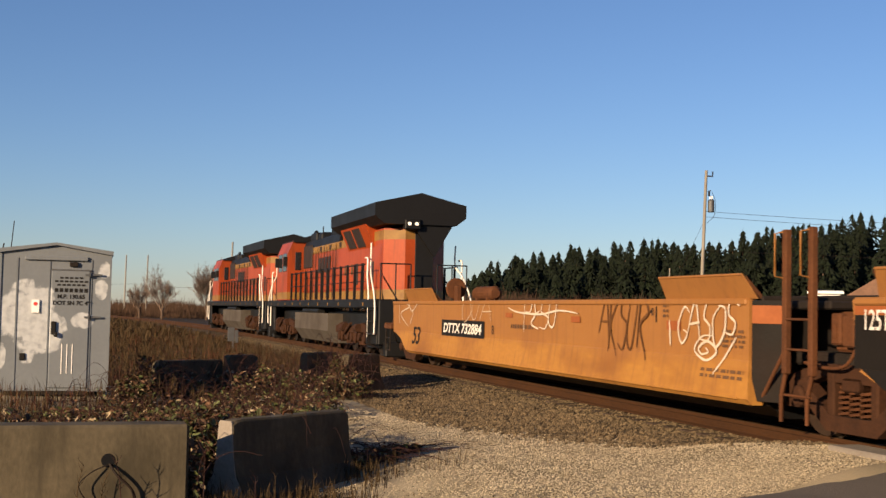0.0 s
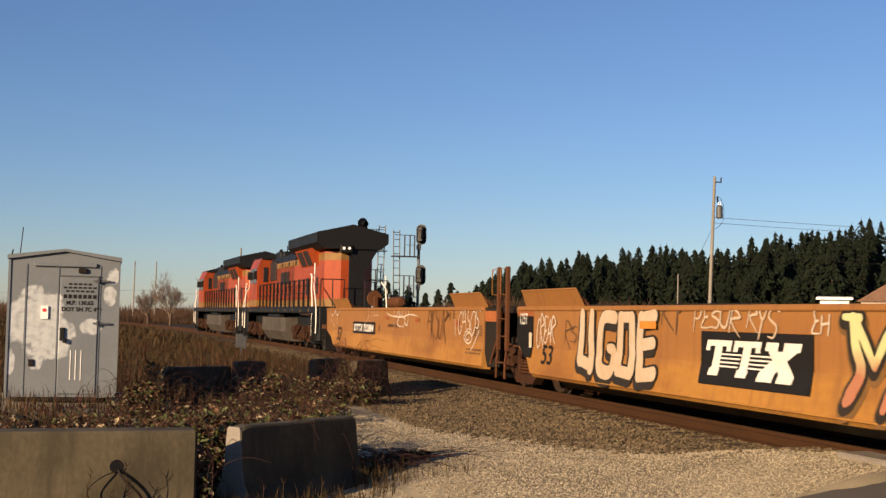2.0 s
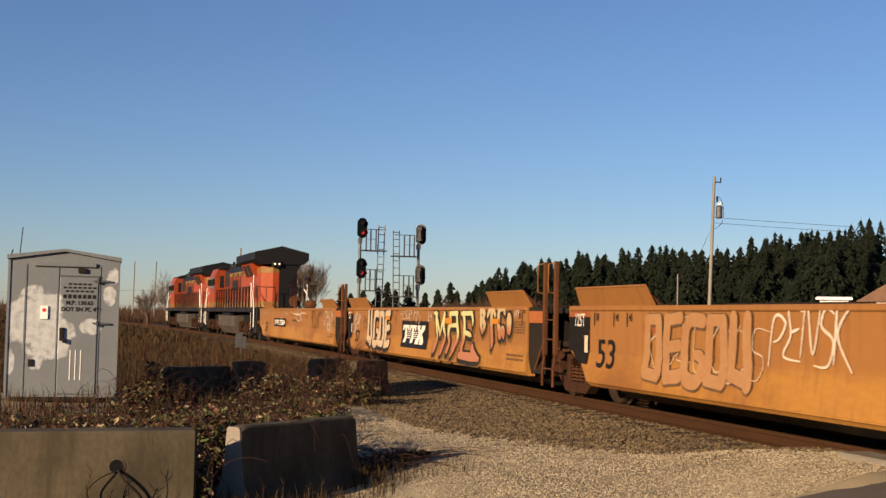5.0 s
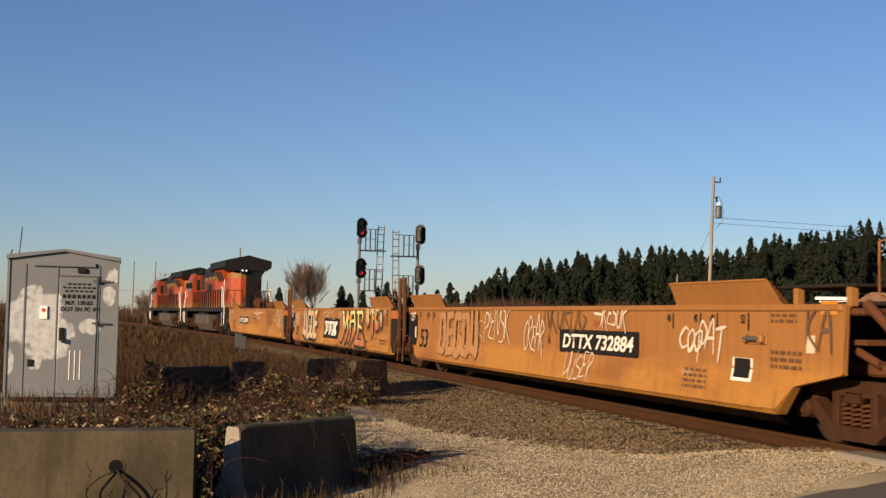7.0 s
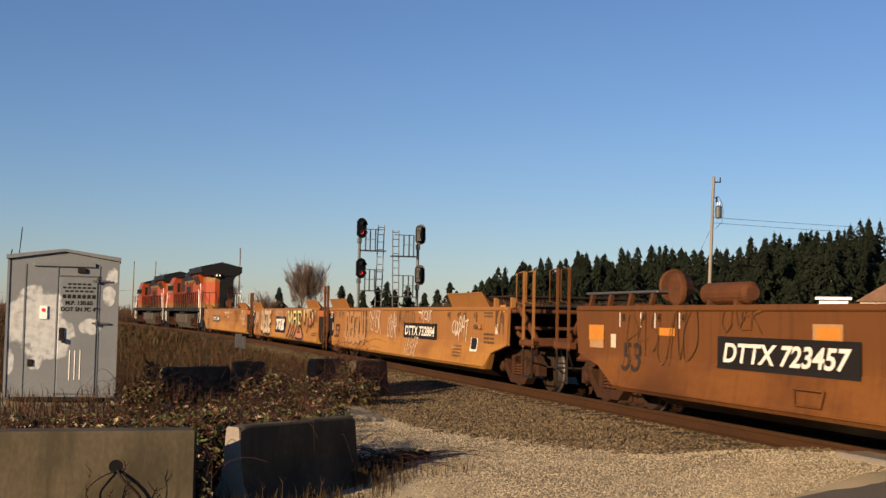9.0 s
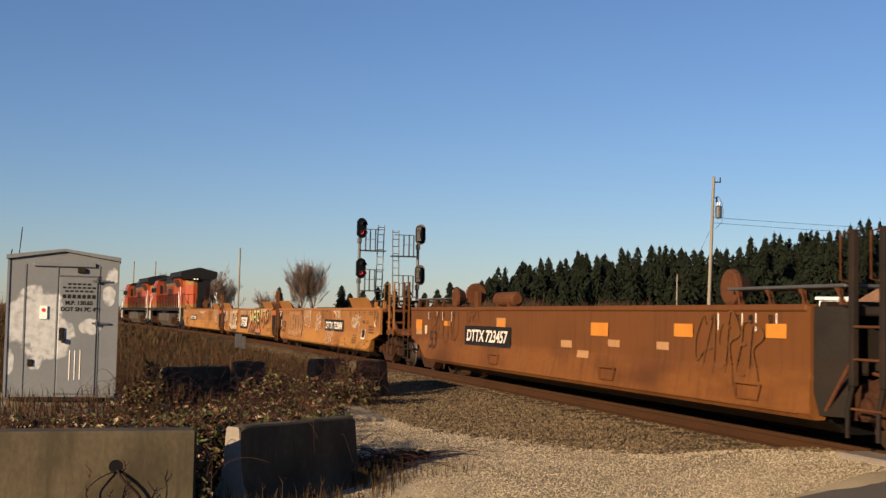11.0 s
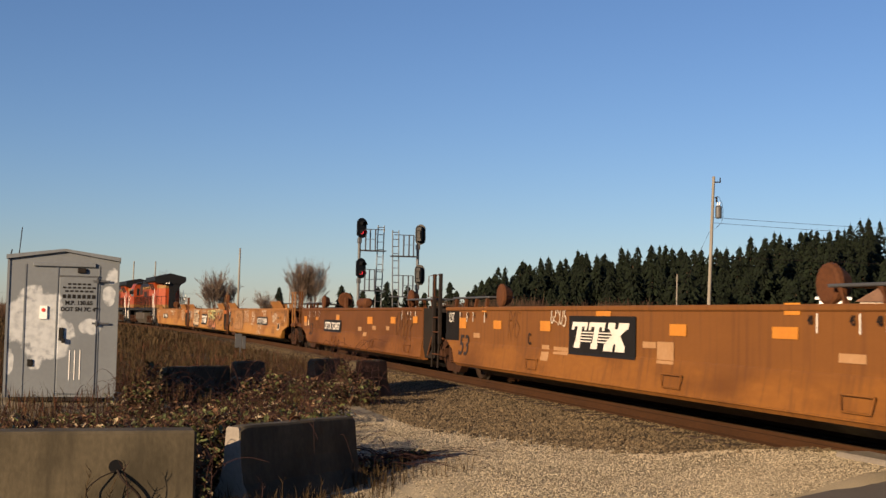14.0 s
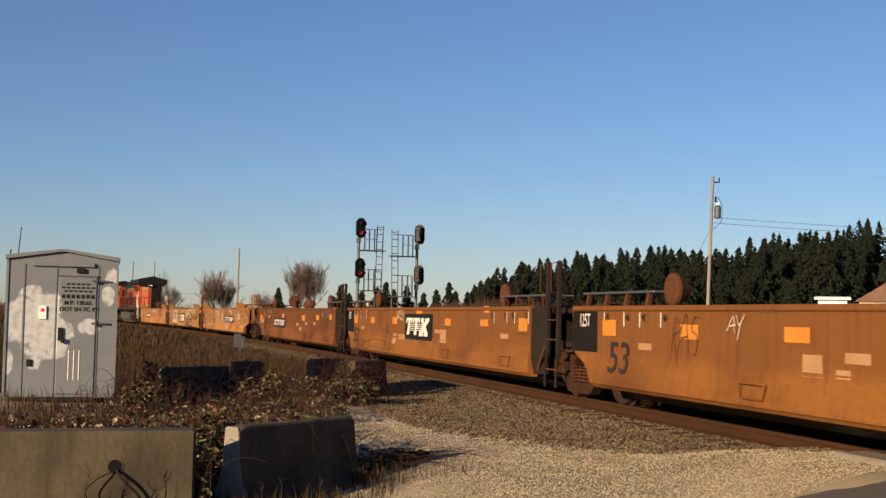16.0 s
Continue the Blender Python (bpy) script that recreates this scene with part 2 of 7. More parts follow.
def painted_over(name, base, blobs):
    """Dull metal with soft-edged patches of thin white paint rubbed over it: x, z, half width, half height, strength."""
    m = material(name, base, tuple(v * 0.84 for v in base), 0.6, scale=1.5, fine=16, bump=0.05, stain=tuple(v * 0.7 for v in base), stain_amount=0.4)
    nt = m.node_tree
    N, L = nt.nodes.new, nt.links.new
    b = nt.nodes["Principled BSDF"]
    col = b.inputs["Base Color"].links[0].from_socket

    def calc(op, a, c):
        n = N("ShaderNodeMath")
        n.operation = op
        for sock, v in zip(n.inputs, (a, c)):
            if isinstance(v, (int, float)):
                sock.default_value = v
            else:
                L(v, sock)
        return n.outputs[0]
    tc, sep, nz, fine = N("ShaderNodeTexCoord"), N("ShaderNodeSeparateXYZ"), N("ShaderNodeTexNoise"), N("ShaderNodeTexNoise")
    nz.inputs["Scale"].default_value, nz.inputs["Detail"].default_value = 4.5, 7
    fine.inputs["Scale"].default_value, fine.inputs["Detail"].default_value = 9, 4
    L(tc.outputs["Object"], sep.inputs[0])
    L(tc.outputs["Object"], nz.inputs["Vector"])
    L(tc.outputs["Object"], fine.inputs["Vector"])
    total = 0.0
    for x, z, rx, rz, k in blobs:
        dx = calc("DIVIDE", calc("SUBTRACT", sep.outputs["X"], x), rx)
        dz = calc("DIVIDE", calc("SUBTRACT", sep.outputs["Z"], z), rz)
        near = calc("SUBTRACT", 1.0, calc("ADD", calc("MULTIPLY", dx, dx), calc("MULTIPLY", dz, dz)))
        total = calc("MAXIMUM", total, calc("MULTIPLY", calc("MAXIMUM", near, 0.0), k))
    rag = calc("MULTIPLY_ADD", nz.outputs["Fac"], 2.6)
    rag.node.inputs[2].default_value = -1.3
    mr = N("ShaderNodeMapRange")
    mr.inputs["From Min"].default_value, mr.inputs["From Max"].default_value = 0.12, 0.42
    L(calc("MULTIPLY", calc("ADD", total, rag), calc("MINIMUM", calc("MULTIPLY", total, 6.0), 1.0)), mr.inputs["Value"])
    thin = N("ShaderNodeMapRange")
    thin.inputs["From Min"].default_value, thin.inputs["From Max"].default_value = 0.3, 0.6
    thin.inputs["To Min"].default_value, thin.inputs["To Max"].default_value = 0.55, 1.0
    L(fine.outputs["Fac"], thin.inputs["Value"])
    mx = N("ShaderNodeMix")
    mx.data_type = "RGBA"
    mx.inputs[7].default_value = (0.40, 0.42, 0.43, 1)
    L(calc("MULTIPLY", mr.outputs[0], thin.outputs[0]), mx.inputs["Factor"])
    L(col, mx.inputs[6])
    L(mx.outputs[2], b.inputs["Base Color"])
    return m


SPRAY_FADE = fading("lemon_to_rose_spray", (0.47, 0.46, 0.21), (0.30, 0.125, 0.065), 1.12, 0.10)
SPRAY_FADE_SMALL = fading("cream_to_rose_spray", (0.40, 0.30, 0.16), (0.29, 0.12, 0.06), 1.34, 0.06)
SHED_FRONT = painted_over("overpainted_aluminium", (0.148, 0.164, 0.178), ((-0.40, 1.38, 0.52, 0.62, 1.0), (-0.12, 1.08, 0.36, 0.42, 1.0), (-0.80, 1.33, 0.17, 0.42, 0.9), (-0.83, 0.68, 0.08, 0.28, 0.8),
                          (0.75, 1.80, 0.12, 0.20, 0.9), (0.79, 2.13, 0.13, 0.17, 0.9), (0.46, 1.26, 0.22, 0.16, 0.5), (-0.42, 0.74, 0.22, 0.25, 0.5)))


def glow(name, color, strength):
    m = bpy.data.materials.new(name)
    m.use_nodes = True
    b = m.node_tree.nodes["Principled BSDF"]
    b.inputs["Base Color"].default_value = (*color, 1)
    b.inputs["Emission Color"].default_value = (*color, 1)
    b.inputs["Emission Strength"].default_value = strength
    return m


RED_LIGHT = glow("red_signal_light", (0.8, 0.03, 0.03), 0.8)
LAMP_WHITE = glow("marker_light", (1.0, 0.9, 0.7), 0.2)


# ---- mesh building ----
class Shape:
    """Collects vertices and faces of one mesh."""

    def __init__(self):
        self.v, self.f, self.smooth = [], [], set()

    def add(self, verts, faces, smooth=False):
        n = len(self.v)
        self.v += [tuple(p) for p in verts]
        for f in faces:
            if smooth:
                self.smooth.add(len(self.f))
            self.f.append(tuple(n + i for i in f))
        return self

    def box(self, x0, x1, y0, y1, z0, z1, bevel=0.0, m=None):
        if bevel:
            b = min(bevel, abs(x1 - x0) * 0.45, abs(y1 - y0) * 0.45, abs(z1 - z0) * 0.45)
            pts, idx = [], {}
            for ax in range(3):
                for sx in (0, 1):
                    for sy in (0, 1):
                        for sz in (0, 1):
                            p = [x0 + b if sx == 0 else x1 - b, y0 + b if sy == 0 else y1 - b, z0 + b if sz == 0 else z1 - b]
                            full = ((x0, x1)[sx], (y0, y1)[sy], (z0, z1)[sz])
                            p[ax] = full[ax]
                            idx[ax, sx, sy, sz] = len(pts)
                            pts.append(p)
            faces = []
            for s in (0, 1):
                quad = [(0, 0), (1, 0), (1, 1), (0, 1)]
                faces.append([idx[0, s, a, c] for a, c in (quad if s else quad[::-1])])
                faces.append([idx[1, a, s, c] for a, c in (quad[::-1] if s else quad)])
                faces.append([idx[2, a, c, s] for a, c in (quad if s else quad[::-1])])
            for s in (0, 1):
                for u in (0, 1):
                    faces.append([idx[0, s, u, 0], idx[0, s, u, 1], idx[1, s, u, 1], idx[1, s, u, 0]])
                    faces.append([idx[0, s, 0, u], idx[0, s, 1, u], idx[2, s, 1, u], idx[2, s, 0, u]])
                    faces.append([idx[1, 0, s, u], idx[1, 1, s, u], idx[2, 1, s, u], idx[2, 0, s, u]])
                    for w in (0, 1):
                        faces.append([idx[0, s, u, w], idx[1, s, u, w], idx[2, s, u, w]])
        else:
            pts = [(x, y, z) for x in (x0, x1) for y in (y0, y1) for z in (z0, z1)]
            faces = [(0, 1, 3, 2), (4, 6, 7, 5), (0, 4, 5, 1), (2, 3, 7, 6), (0, 2, 6, 4), (1, 5, 7, 3)]
        if m is not None:
            pts = [m @ Vector(p) for p in pts]
        return self.add(pts, faces)

    def prism(self, outline, axis, a, b):
        """An outline in the two other axes (x, y, z order), drawn out along one axis from a to b."""
        n = len(outline)
        pts = []
        for w in (a, b):
            for u, v in outline:
                p = [u, v]
                p.insert("xyz".index(axis), w)
                pts.append(p)
        faces = [tuple(range(n))[::-1], tuple(range(n, 2 * n))]
        faces += [(i, (i + 1) % n, n + (i + 1) % n, n + i) for i in range(n)]
        return self.add(pts, faces)

    def tube(self, path, r, sides=8, r2=None, caps=True):
        """A round bar along a path of points."""
        path = [Vector(p) for p in path]
        rings = []
        up = Vector((0.31, 0.17, 0.93))
        for i, p in enumerate(path):
            d = (path[min(i + 1, len(path) - 1)] - path[max(i - 1, 0)]).normalized()
            a = d.cross(up)
            a = a.normalized() if a.length > 0.05 else d.cross(Vector((1, 0, 0))).normalized()
            c = d.cross(a)
            rr = r if r2 is None else r + (r2 - r) * i / (len(path) - 1)
            rings.append([p + (a * math.cos(k * math.tau / sides) + c * math.sin(k * math.tau / sides)) * rr for k in range(sides)])
        pts = [q for ring in rings for q in ring]
        faces = []
        for i in range(len(path) - 1):
            for k in range(sides):
                k2 = (k + 1) % sides
                faces.append((i * sides + k, i * sides + k2, (i + 1) * sides + k2, (i + 1) * sides + k))
        self.add(pts, faces, smooth=sides > 5)
        if caps:
            self.add(rings[0], [tuple(range(sides))[::-1]])
            self.add(rings[-1], [tuple(range(sides))])
        return self

    def lathe(self, profile, center, axis="x", sides=24):
        """profile: (along, radius) turned round an axis through center."""
        c = Vector(center)
        pts = []
        for w, r in profile:
            for k in range(sides):
                a = k * math.tau / sides
                u, v = r * math.cos(a), r * math.sin(a)
                off = {"x": (w, u, v), "y": (u, w, v), "z": (u, v, w)}[axis]
                pts.append(c + Vector(off))
        faces = [(i * sides + k, i * sides + (k + 1) % sides, (i + 1) * sides + (k + 1) % sides, (i + 1) * sides + k)
                 for i in range(len(profile) - 1) for k in range(sides)]
        return self.add(pts, faces, smooth=False)

    def mesh(self, name, mats):
        me = bpy.data.meshes.new(name)
        me.from_pydata(self.v, [], self.f)
        for m in (mats if isinstance(mats, (list, tuple)) else [mats]):
            me.materials.append(m)
        if self.smooth:
            flags = [i in self.smooth for i in range(len(self.f))]
            me.polygons.foreach_set("use_smooth", flags)
        bm = bmesh.new()
        bm.from_mesh(me)
        bmesh.ops.recalc_face_normals(bm, faces=bm.faces)
        bm.to_mesh(me)
        bm.free()
        return me


def part(name, shape, mat, parent=None, label="", m=None):
    """One mesh object, under a thing or a part."""
    data = shape if isinstance(shape, bpy.types.Mesh) else shape.mesh(name, mat)
    ob = new(name, data)
    if parent is not None:
        ob.parent = parent
    if m is not None:
        ob.matrix_basis = m
    return tagged(ob, label)


def thing(name, label, category, group="", kind="", m=None):
    ob = new(name)
    ob.empty_display_size = 0.2
    if m is not None:
        ob.matrix_basis = m
    return tagged(ob, label, category, group, kind)


def raw(shape, name, mat):
    """A mesh straight from lists, for large loose stuff."""
    me = bpy.data.meshes.new(name)
    me.from_pydata(shape.v, [], shape.f)
    for k in (mat if isinstance(mat, (list, tuple)) else [mat]):
        me.materials.append(k)
    return me


# ---- the line of the track ----
XC, BEND, RADIUS, GAUGE = 9.20, 35.0, 952.0, 0.755


def track(s):
    """The track's centre and its heading (degrees to the left) at s metres along it."""
    k = max(0.0, s - BEND)
    return Vector((XC - k * k / (2 * RADIUS), s, 0)), math.degrees(k / RADIUS)


def along(s, off, z):
    p, h = track(s)
    a = radians(h)
    return (p.x + off * math.cos(a), p.y + off * math.sin(a), z)


def smooth(a, b, x):
    k = min(1, max(0, (x - a) / (b - a)))
    return k * k * (3 - 2 * k)


def ground_z(x, y):
    """Height of the bare ground."""
    c = track(y)[0].x
    d = abs(x - c)
    low = -0.45 if x > c else -0.36 + 0.14 * smooth(2.6, 4.2, x) * smooth(30, 22, y)
    z = low + smooth(7.2, 4.0, d) * (-0.19 - low)
    z += (0.0 if y > 30 else 1.0) * smooth(1.5, 4.2, x) * smooth(30, 22, y) * 0.04
    if x < c:
        z += 0.20 * smooth(5.6, 7.6, x) * smooth(14.6, 12.4, y)
    z -= 0.3 * smooth(0.05, -0.6, y - 7.39 - 0.4172 * x) * smooth(-6, -2, x)
    pad = smooth(3.0, 1.5, math.hypot((x + 0.62) / 1.0, (y - 22.7) / 1.3))
    z += (-0.05 - z) * pad
    if d > 3.5:
        z += 0.05 * noise.noise((x * 0.35, y * 0.35, 1.3)) * smooth(3.5, 6, d) * (0.3 if 3 < x < 9 and y < 25 else 1)
    # wide flat land, rising to a low wooded ridge beyond the line on the right
    z += smooth(90, 260, x - 0.1 * y) * 3.0
    return z


def steps(a, b, first, grow):
    out, k = [a], first
    while out[-1] < b:
        out.append(min(b, out[-1] + k))
        k *= grow
    return out


def build_ground():
    xs = sorted(set([-v for v in steps(0, 2500, 0.5, 1.09)] + steps(0, 12, 0.25, 1.0) + steps(12, 14, 0.5, 1.0) + steps(14, 2500, 0.6, 1.1)))
    ys = sorted(set([-v for v in steps(0, 1500, 1.5, 1.25)] + steps(0, 30, 0.25, 1.0) + steps(30, 45, 0.6, 1.0) + steps(45, 4000, 0.8, 1.08)))
    sh = Shape()
    sh.v = [(x, y, ground_z(x, y)) for y in ys for x in xs]
    w = len(xs)
    sh.f = [(j * w + i, j * w + i + 1, (j + 1) * w + i + 1, (j + 1) * w + i) for j in range(len(ys) - 1) for i in range(w - 1)]
    me = raw(sh, "ground", [FIELD, GRAVEL])
    idx = []
    for j in range(len(ys) - 1):
        for i in range(w - 1):
            x, y = (xs[i] + xs[i + 1]) / 2, (ys[j] + ys[j + 1]) / 2
            edge = 2.5 + 0.013 * max(0, y - 12) ** 2 + 0.4 * noise.noise((x * 0.6, y * 0.6, 4))
            pad = math.hypot((x + 0.62) / 1.0, (y - 22.7) / 1.3) < 2.2
            idx.append(1 if (x > edge and x < 9.4 and y < 26) or pad or (y < 9.5 and x > -2 + 0.9 * noise.noise((x * 0.5, y * 0.5, 6)) - 0.25 * max(0.0, 6 - y)) else 0)
    me.polygons.foreach_set("material_index", idx)
    me.polygons.foreach_set("use_smooth", [True] * len(idx))
    tagged(new("ground", me), "dry brown field and pale gravel beside the track", "ground", kind="structure")


build_ground()

# ballast bed, one sheet that follows the curve
sh = Shape()
TOP = 0.12         # height of the rails' heads
prof = [(-3.5, -0.42), (-2.7, -0.24), (-1.75, -0.125), (-0.95, -0.085), (0.95, -0.085), (1.75, -0.125), (2.8, -0.3), (4.0, -0.5)]
S_FINE = [-40 + 0.5 * i for i in range(200)] + [60 + 2 * i for i in range(180)]
for s in S_FINE:
    for o, z in prof:
        sh.v.append(along(s, o + 0.12 * noise.noise((s * 0.5, o, 2)), z + 0.03 * noise.noise((s * 0.8, o * 2, 7))))
n = len(prof)
sh.f = [(i * n + j, i * n + j + 1, (i + 1) * n + j + 1, (i + 1) * n + j) for i in range(len(S_FINE) - 1) for j in range(n - 1)]
tagged(new("ballast", raw(sh, "ballast", BALLAST)), "brown crushed-stone ballast under the track", "ballast", kind="structure")

# rails: head, web and foot
RAILP = [(-0.037, 0.0), (0.037, 0.0), (0.037, -0.045), (0.022, -0.055), (0.022, -0.15), (0.076, -0.172), (0.076, -0.185),
         (-0.076, -0.185), (-0.076, -0.172), (-0.022, -0.15), (-0.022, -0.055), (-0.037, -0.045)]
for side in (-1, 1):
    sh = Shape()
    rows = [-40 + 2 * i for i in range(38)] + [36 + 4 * i for i in range(100)]
    for s in rows:
        sh.v += [along(s, side * GAUGE + o, TOP + z) for o, z in RAILP]
    n = len(RAILP)
    sh.f = [(i * n + j, i * n + (j + 1) % n, (i + 1) * n + (j + 1) % n, (i + 1) * n + j) for i in range(len(rows) - 1) for j in range(n)]
    me = sh.mesh("rail", [RAIL, RAIL_TOP])
    me.polygons.foreach_set("material_index", [1 if k % n == 0 else 0 for k in range(len(sh.f))])
    tagged(new("rail", me), "rust-brown steel rail with a polished head", "rail", "rails of the track", "structure")
# ---- the train ----
WHEEL_R = 0.42
SPINS = []          # wheelsets that turn: (object, x, y, z, radius)
VEHICLES = []       # (object, place of its middle along the track at 0 s, half the distance between its trucks)


def wheelset_mesh(WHEEL_R=WHEEL_R):
    sh = Shape()
    for s in (-1, 1):
        prof = [(0.0, 0.0), (0.03, 0.10), (0.045, 0.14), (0.015, 0.16), (0.0, 0.30), (0.03, 0.345), (0.03, WHEEL_R - 0.005), (-0.085, WHEEL_R + 0.004),
                (-0.10, WHEEL_R + 0.028), (-0.125, WHEEL_R + 0.028), (-0.135, 0.345), (-0.08, 0.3), (-0.1, 0.12), (-0.1, 0.07)]
        sh.lathe([(s * (0.755 + w), r) for w, r in prof], (0, 0, 0), "x", 28)
    sh.lathe([(-0.66, 0.075), (0.66, 0.075)], (0, 0, 0), "x", 12)
    return sh


WHEEL_BIG = 0.475
WS_BIG = wheelset_mesh(WHEEL_BIG).mesh("wheelset", [WHEEL_DISC, WHEEL_RIM])
WS = wheelset_mesh().mesh("wheelset", [WHEEL_DISC, WHEEL_RIM])
for ws in (WS, WS_BIG):
    ws.polygons.foreach_set("material_index", [1 if (k // 28) % 13 in (6, 7, 8) and k < 2 * 13 * 28 else 0 for k in range(len(ws.polygons))])


def side_frame_mesh(axle=0.89):
    """Cast side frame: arched top member, dipped bottom member, columns, pedestals, bearing caps."""
    sh = Shape()
    a, b = -1.12, -0.96
    top = [(-1.18, 0.50), (-1.18, 0.30), (-0.98, 0.30), (-0.92, 0.52), (-0.45, 0.66), (-0.40, 0.60), (0.40, 0.60), (0.45, 0.66), (0.92, 0.52), (0.98, 0.30),
           (1.18, 0.30), (1.18, 0.50), (1.02, 0.66), (0.55, 0.78), (-0.55, 0.78), (-1.02, 0.66)]
    sh.prism(top, "x", a, b)
    low = [(-0.96, 0.50), (-0.78, 0.56), (-0.36, 0.27), (0.36, 0.27), (0.78, 0.56), (0.96, 0.50), (0.42, 0.11), (-0.42, 0.11)]
    sh.prism(low, "x", a - 0.02, b)
    for s in (-1, 1):
        sh.box(a - 0.01, b, s * 0.36 - 0.06, s * 0.36 + 0.06, 0.2, 0.7, 0.02)
        sh.lathe([(-1.20, 0.0), (-1.20, 0.08), (-1.17, 0.115), (-1.0, 0.13)], (0, s * axle, 0.42), "x", 14)
        sh.box(a - 0.02, b, s * axle - 0.15, s * axle + 0.15, 0.46, 0.62, 0.03)
    sh.box(-1.14, 1.14, -0.17, 0.17, 0.5, 0.66, 0.03)
    return sh.mesh("side_frame", TRUCK)


def spring_mesh():
    pts = [(-1.06 + 0.066 * math.cos(k * 0.9), 0.066 * math.sin(k * 0.9), 0.27 + k * 0.0076) for k in range(38)]
    return Shape().tube(pts, 0.015, 5).mesh("spring", RUST)


SIDE_FRAME, SPRING = side_frame_mesh(), spring_mesh()


def add_truck(parent, y, axle=0.89, big=False):
    kz, radius = (1.13, WHEEL_BIG) if big else (1.0, WHEEL_R)
    truck = part("truck", Shape().box(-0.25, 0.25, y - 0.8, y + 0.8, 0.45, 0.6, 0.04).box(-1.05, 1.05, y - 0.16, y + 0.16, 0.58, 0.74, 0.03), TRUCK, parent,
                 "dusty brown cast-steel wheel truck", pose(0, 0, TOP))
    for s in (1, -1):
        m = Matrix.Translation((0, y, 0)) @ Matrix.Diagonal((s, kz * 0.99, kz, 1))
        part("side_frame", SIDE_FRAME, None, truck, m=m)
        for k in (-0.18, 0.0, 0.18):
            part("spring", SPRING, None, truck, m=m @ Matrix.Translation((0, k, 0)))
    for s in (-1, 1):
        w = part("wheelset", WS_BIG if big else WS, None, truck, m=pose(0, y + s * axle * kz, radius))
        SPINS.append((w, 0, y + s * axle * kz, radius, radius))
    return truck


SX = -1.5           # the near side of a car body


def words(name, body, y, z, size, mat, parent, x=SX - 0.02, slant=0.0, wide=1.0, bold=0.0, label=""):
    """Lettering on a side that faces -x, read towards -y. y, z: the middle of it."""
    cu = bpy.data.curves.new(name, "FONT")
    cu.body, cu.size, cu.align_x, cu.align_y, cu.shear, cu.offset = body, size, "CENTER", "CENTER", slant, bold
    tmp = bpy.data.objects.new(name, cu)
    scene.collection.objects.link(tmp)
    bpy.context.view_layer.update()
    me = bpy.data.meshes.new_from_object(tmp.evaluated_get(bpy.context.evaluated_depsgraph_get()))
    bpy.data.objects.remove(tmp)
    me.name = name
    me.materials.clear()
    me.materials.append(mat)
    m = Matrix(((0, 0, -1, x), (-wide, 0, 0, y), (0, 1, 0, z), (0, 0, 0, 1)))
    me.transform(m)
    if x > SX - 0.03 and z > 0.3:
        for v in me.vertices:
            v.co.x += out(v.co.z)
    return part(name, me, mat, parent, label)


def out(z):
    """How far the flared foot of the wall stands out at height z."""
    return -0.03 - (0.80 - z) * 0.165 if z < 0.80 else -0.2 * (0.97 - z) if z < 0.97 else 0.0


def plate(sh, y0, y1, z0, z1, x=SX - 0.009, t=0.004):
    """A thin painted field on a side that faces -x, following the flare of a car's foot."""
    cuts = sorted({z0, z1, *[k for k in (0.80, 0.97) if z0 < k < z1]})
    a, b = min(y0, y1), max(y0, y1)
    flare = out if abs(x - SX) < 0.05 else (lambda z: 0.0)
    for lo, hi in zip(cuts, cuts[1:]):
        sh.add([(x - t + flare(lo), a, lo), (x - t + flare(lo), b, lo), (x - t + flare(hi), b, hi), (x - t + flare(hi), a, hi)], [(0, 1, 2, 3)])
    return sh


def ribbon(sh, pts, w, x, taper=True):
    """A flat stroke of paint on a side that faces -x; pts are (y, z)."""
    P = [Vector(p) for p in pts]
    left, right = [], []
    for i, p in enumerate(P):
        d = (P[min(i + 1, len(P) - 1)] - P[max(0, i - 1)])
        d = d.normalized() if d.length > 1e-6 else Vector((1, 0))
        n = Vector((-d.y, d.x))
        k = w / 2 * (0.45 + 0.55 * math.sin(math.pi * min(1, max(0, (i + 0.6) / len(P))))) if taper else w / 2
        l, r = p + n * k, p - n * k
        l.y, r.y = min(1.70, max(0.50, l.y)), min(1.70, max(0.50, r.y))
        lift = 0.00012 * i
        left.append((x - lift + out(l.y), *l))
        right.append((x - lift + out(r.y), *r))
    n = len(P)
    sh.add(left + right, [(i, i + 1, n + i + 1, n + i) for i in range(n - 1)])


def spline(ctrl, n=6):
    """A smooth curve through 2D points."""
    C = [ctrl[0], *ctrl, ctrl[-1]]
    out = []
    for i in range(1, len(C) - 2):
        for k in range(n):
            t = k / n
            out.append(tuple(0.5 * (2 * C[i][j] + (C[i + 1][j] - C[i - 1][j]) * t + (2 * C[i - 1][j] - 5 * C[i][j] + 4 * C[i + 1][j] - C[i + 2][j]) * t * t
                                    + (3 * C[i][j] - C[i - 1][j] - 3 * C[i + 1][j] + C[i + 2][j]) * t ** 3) for j in (0, 1)))
    return out + [tuple(ctrl[-1])]


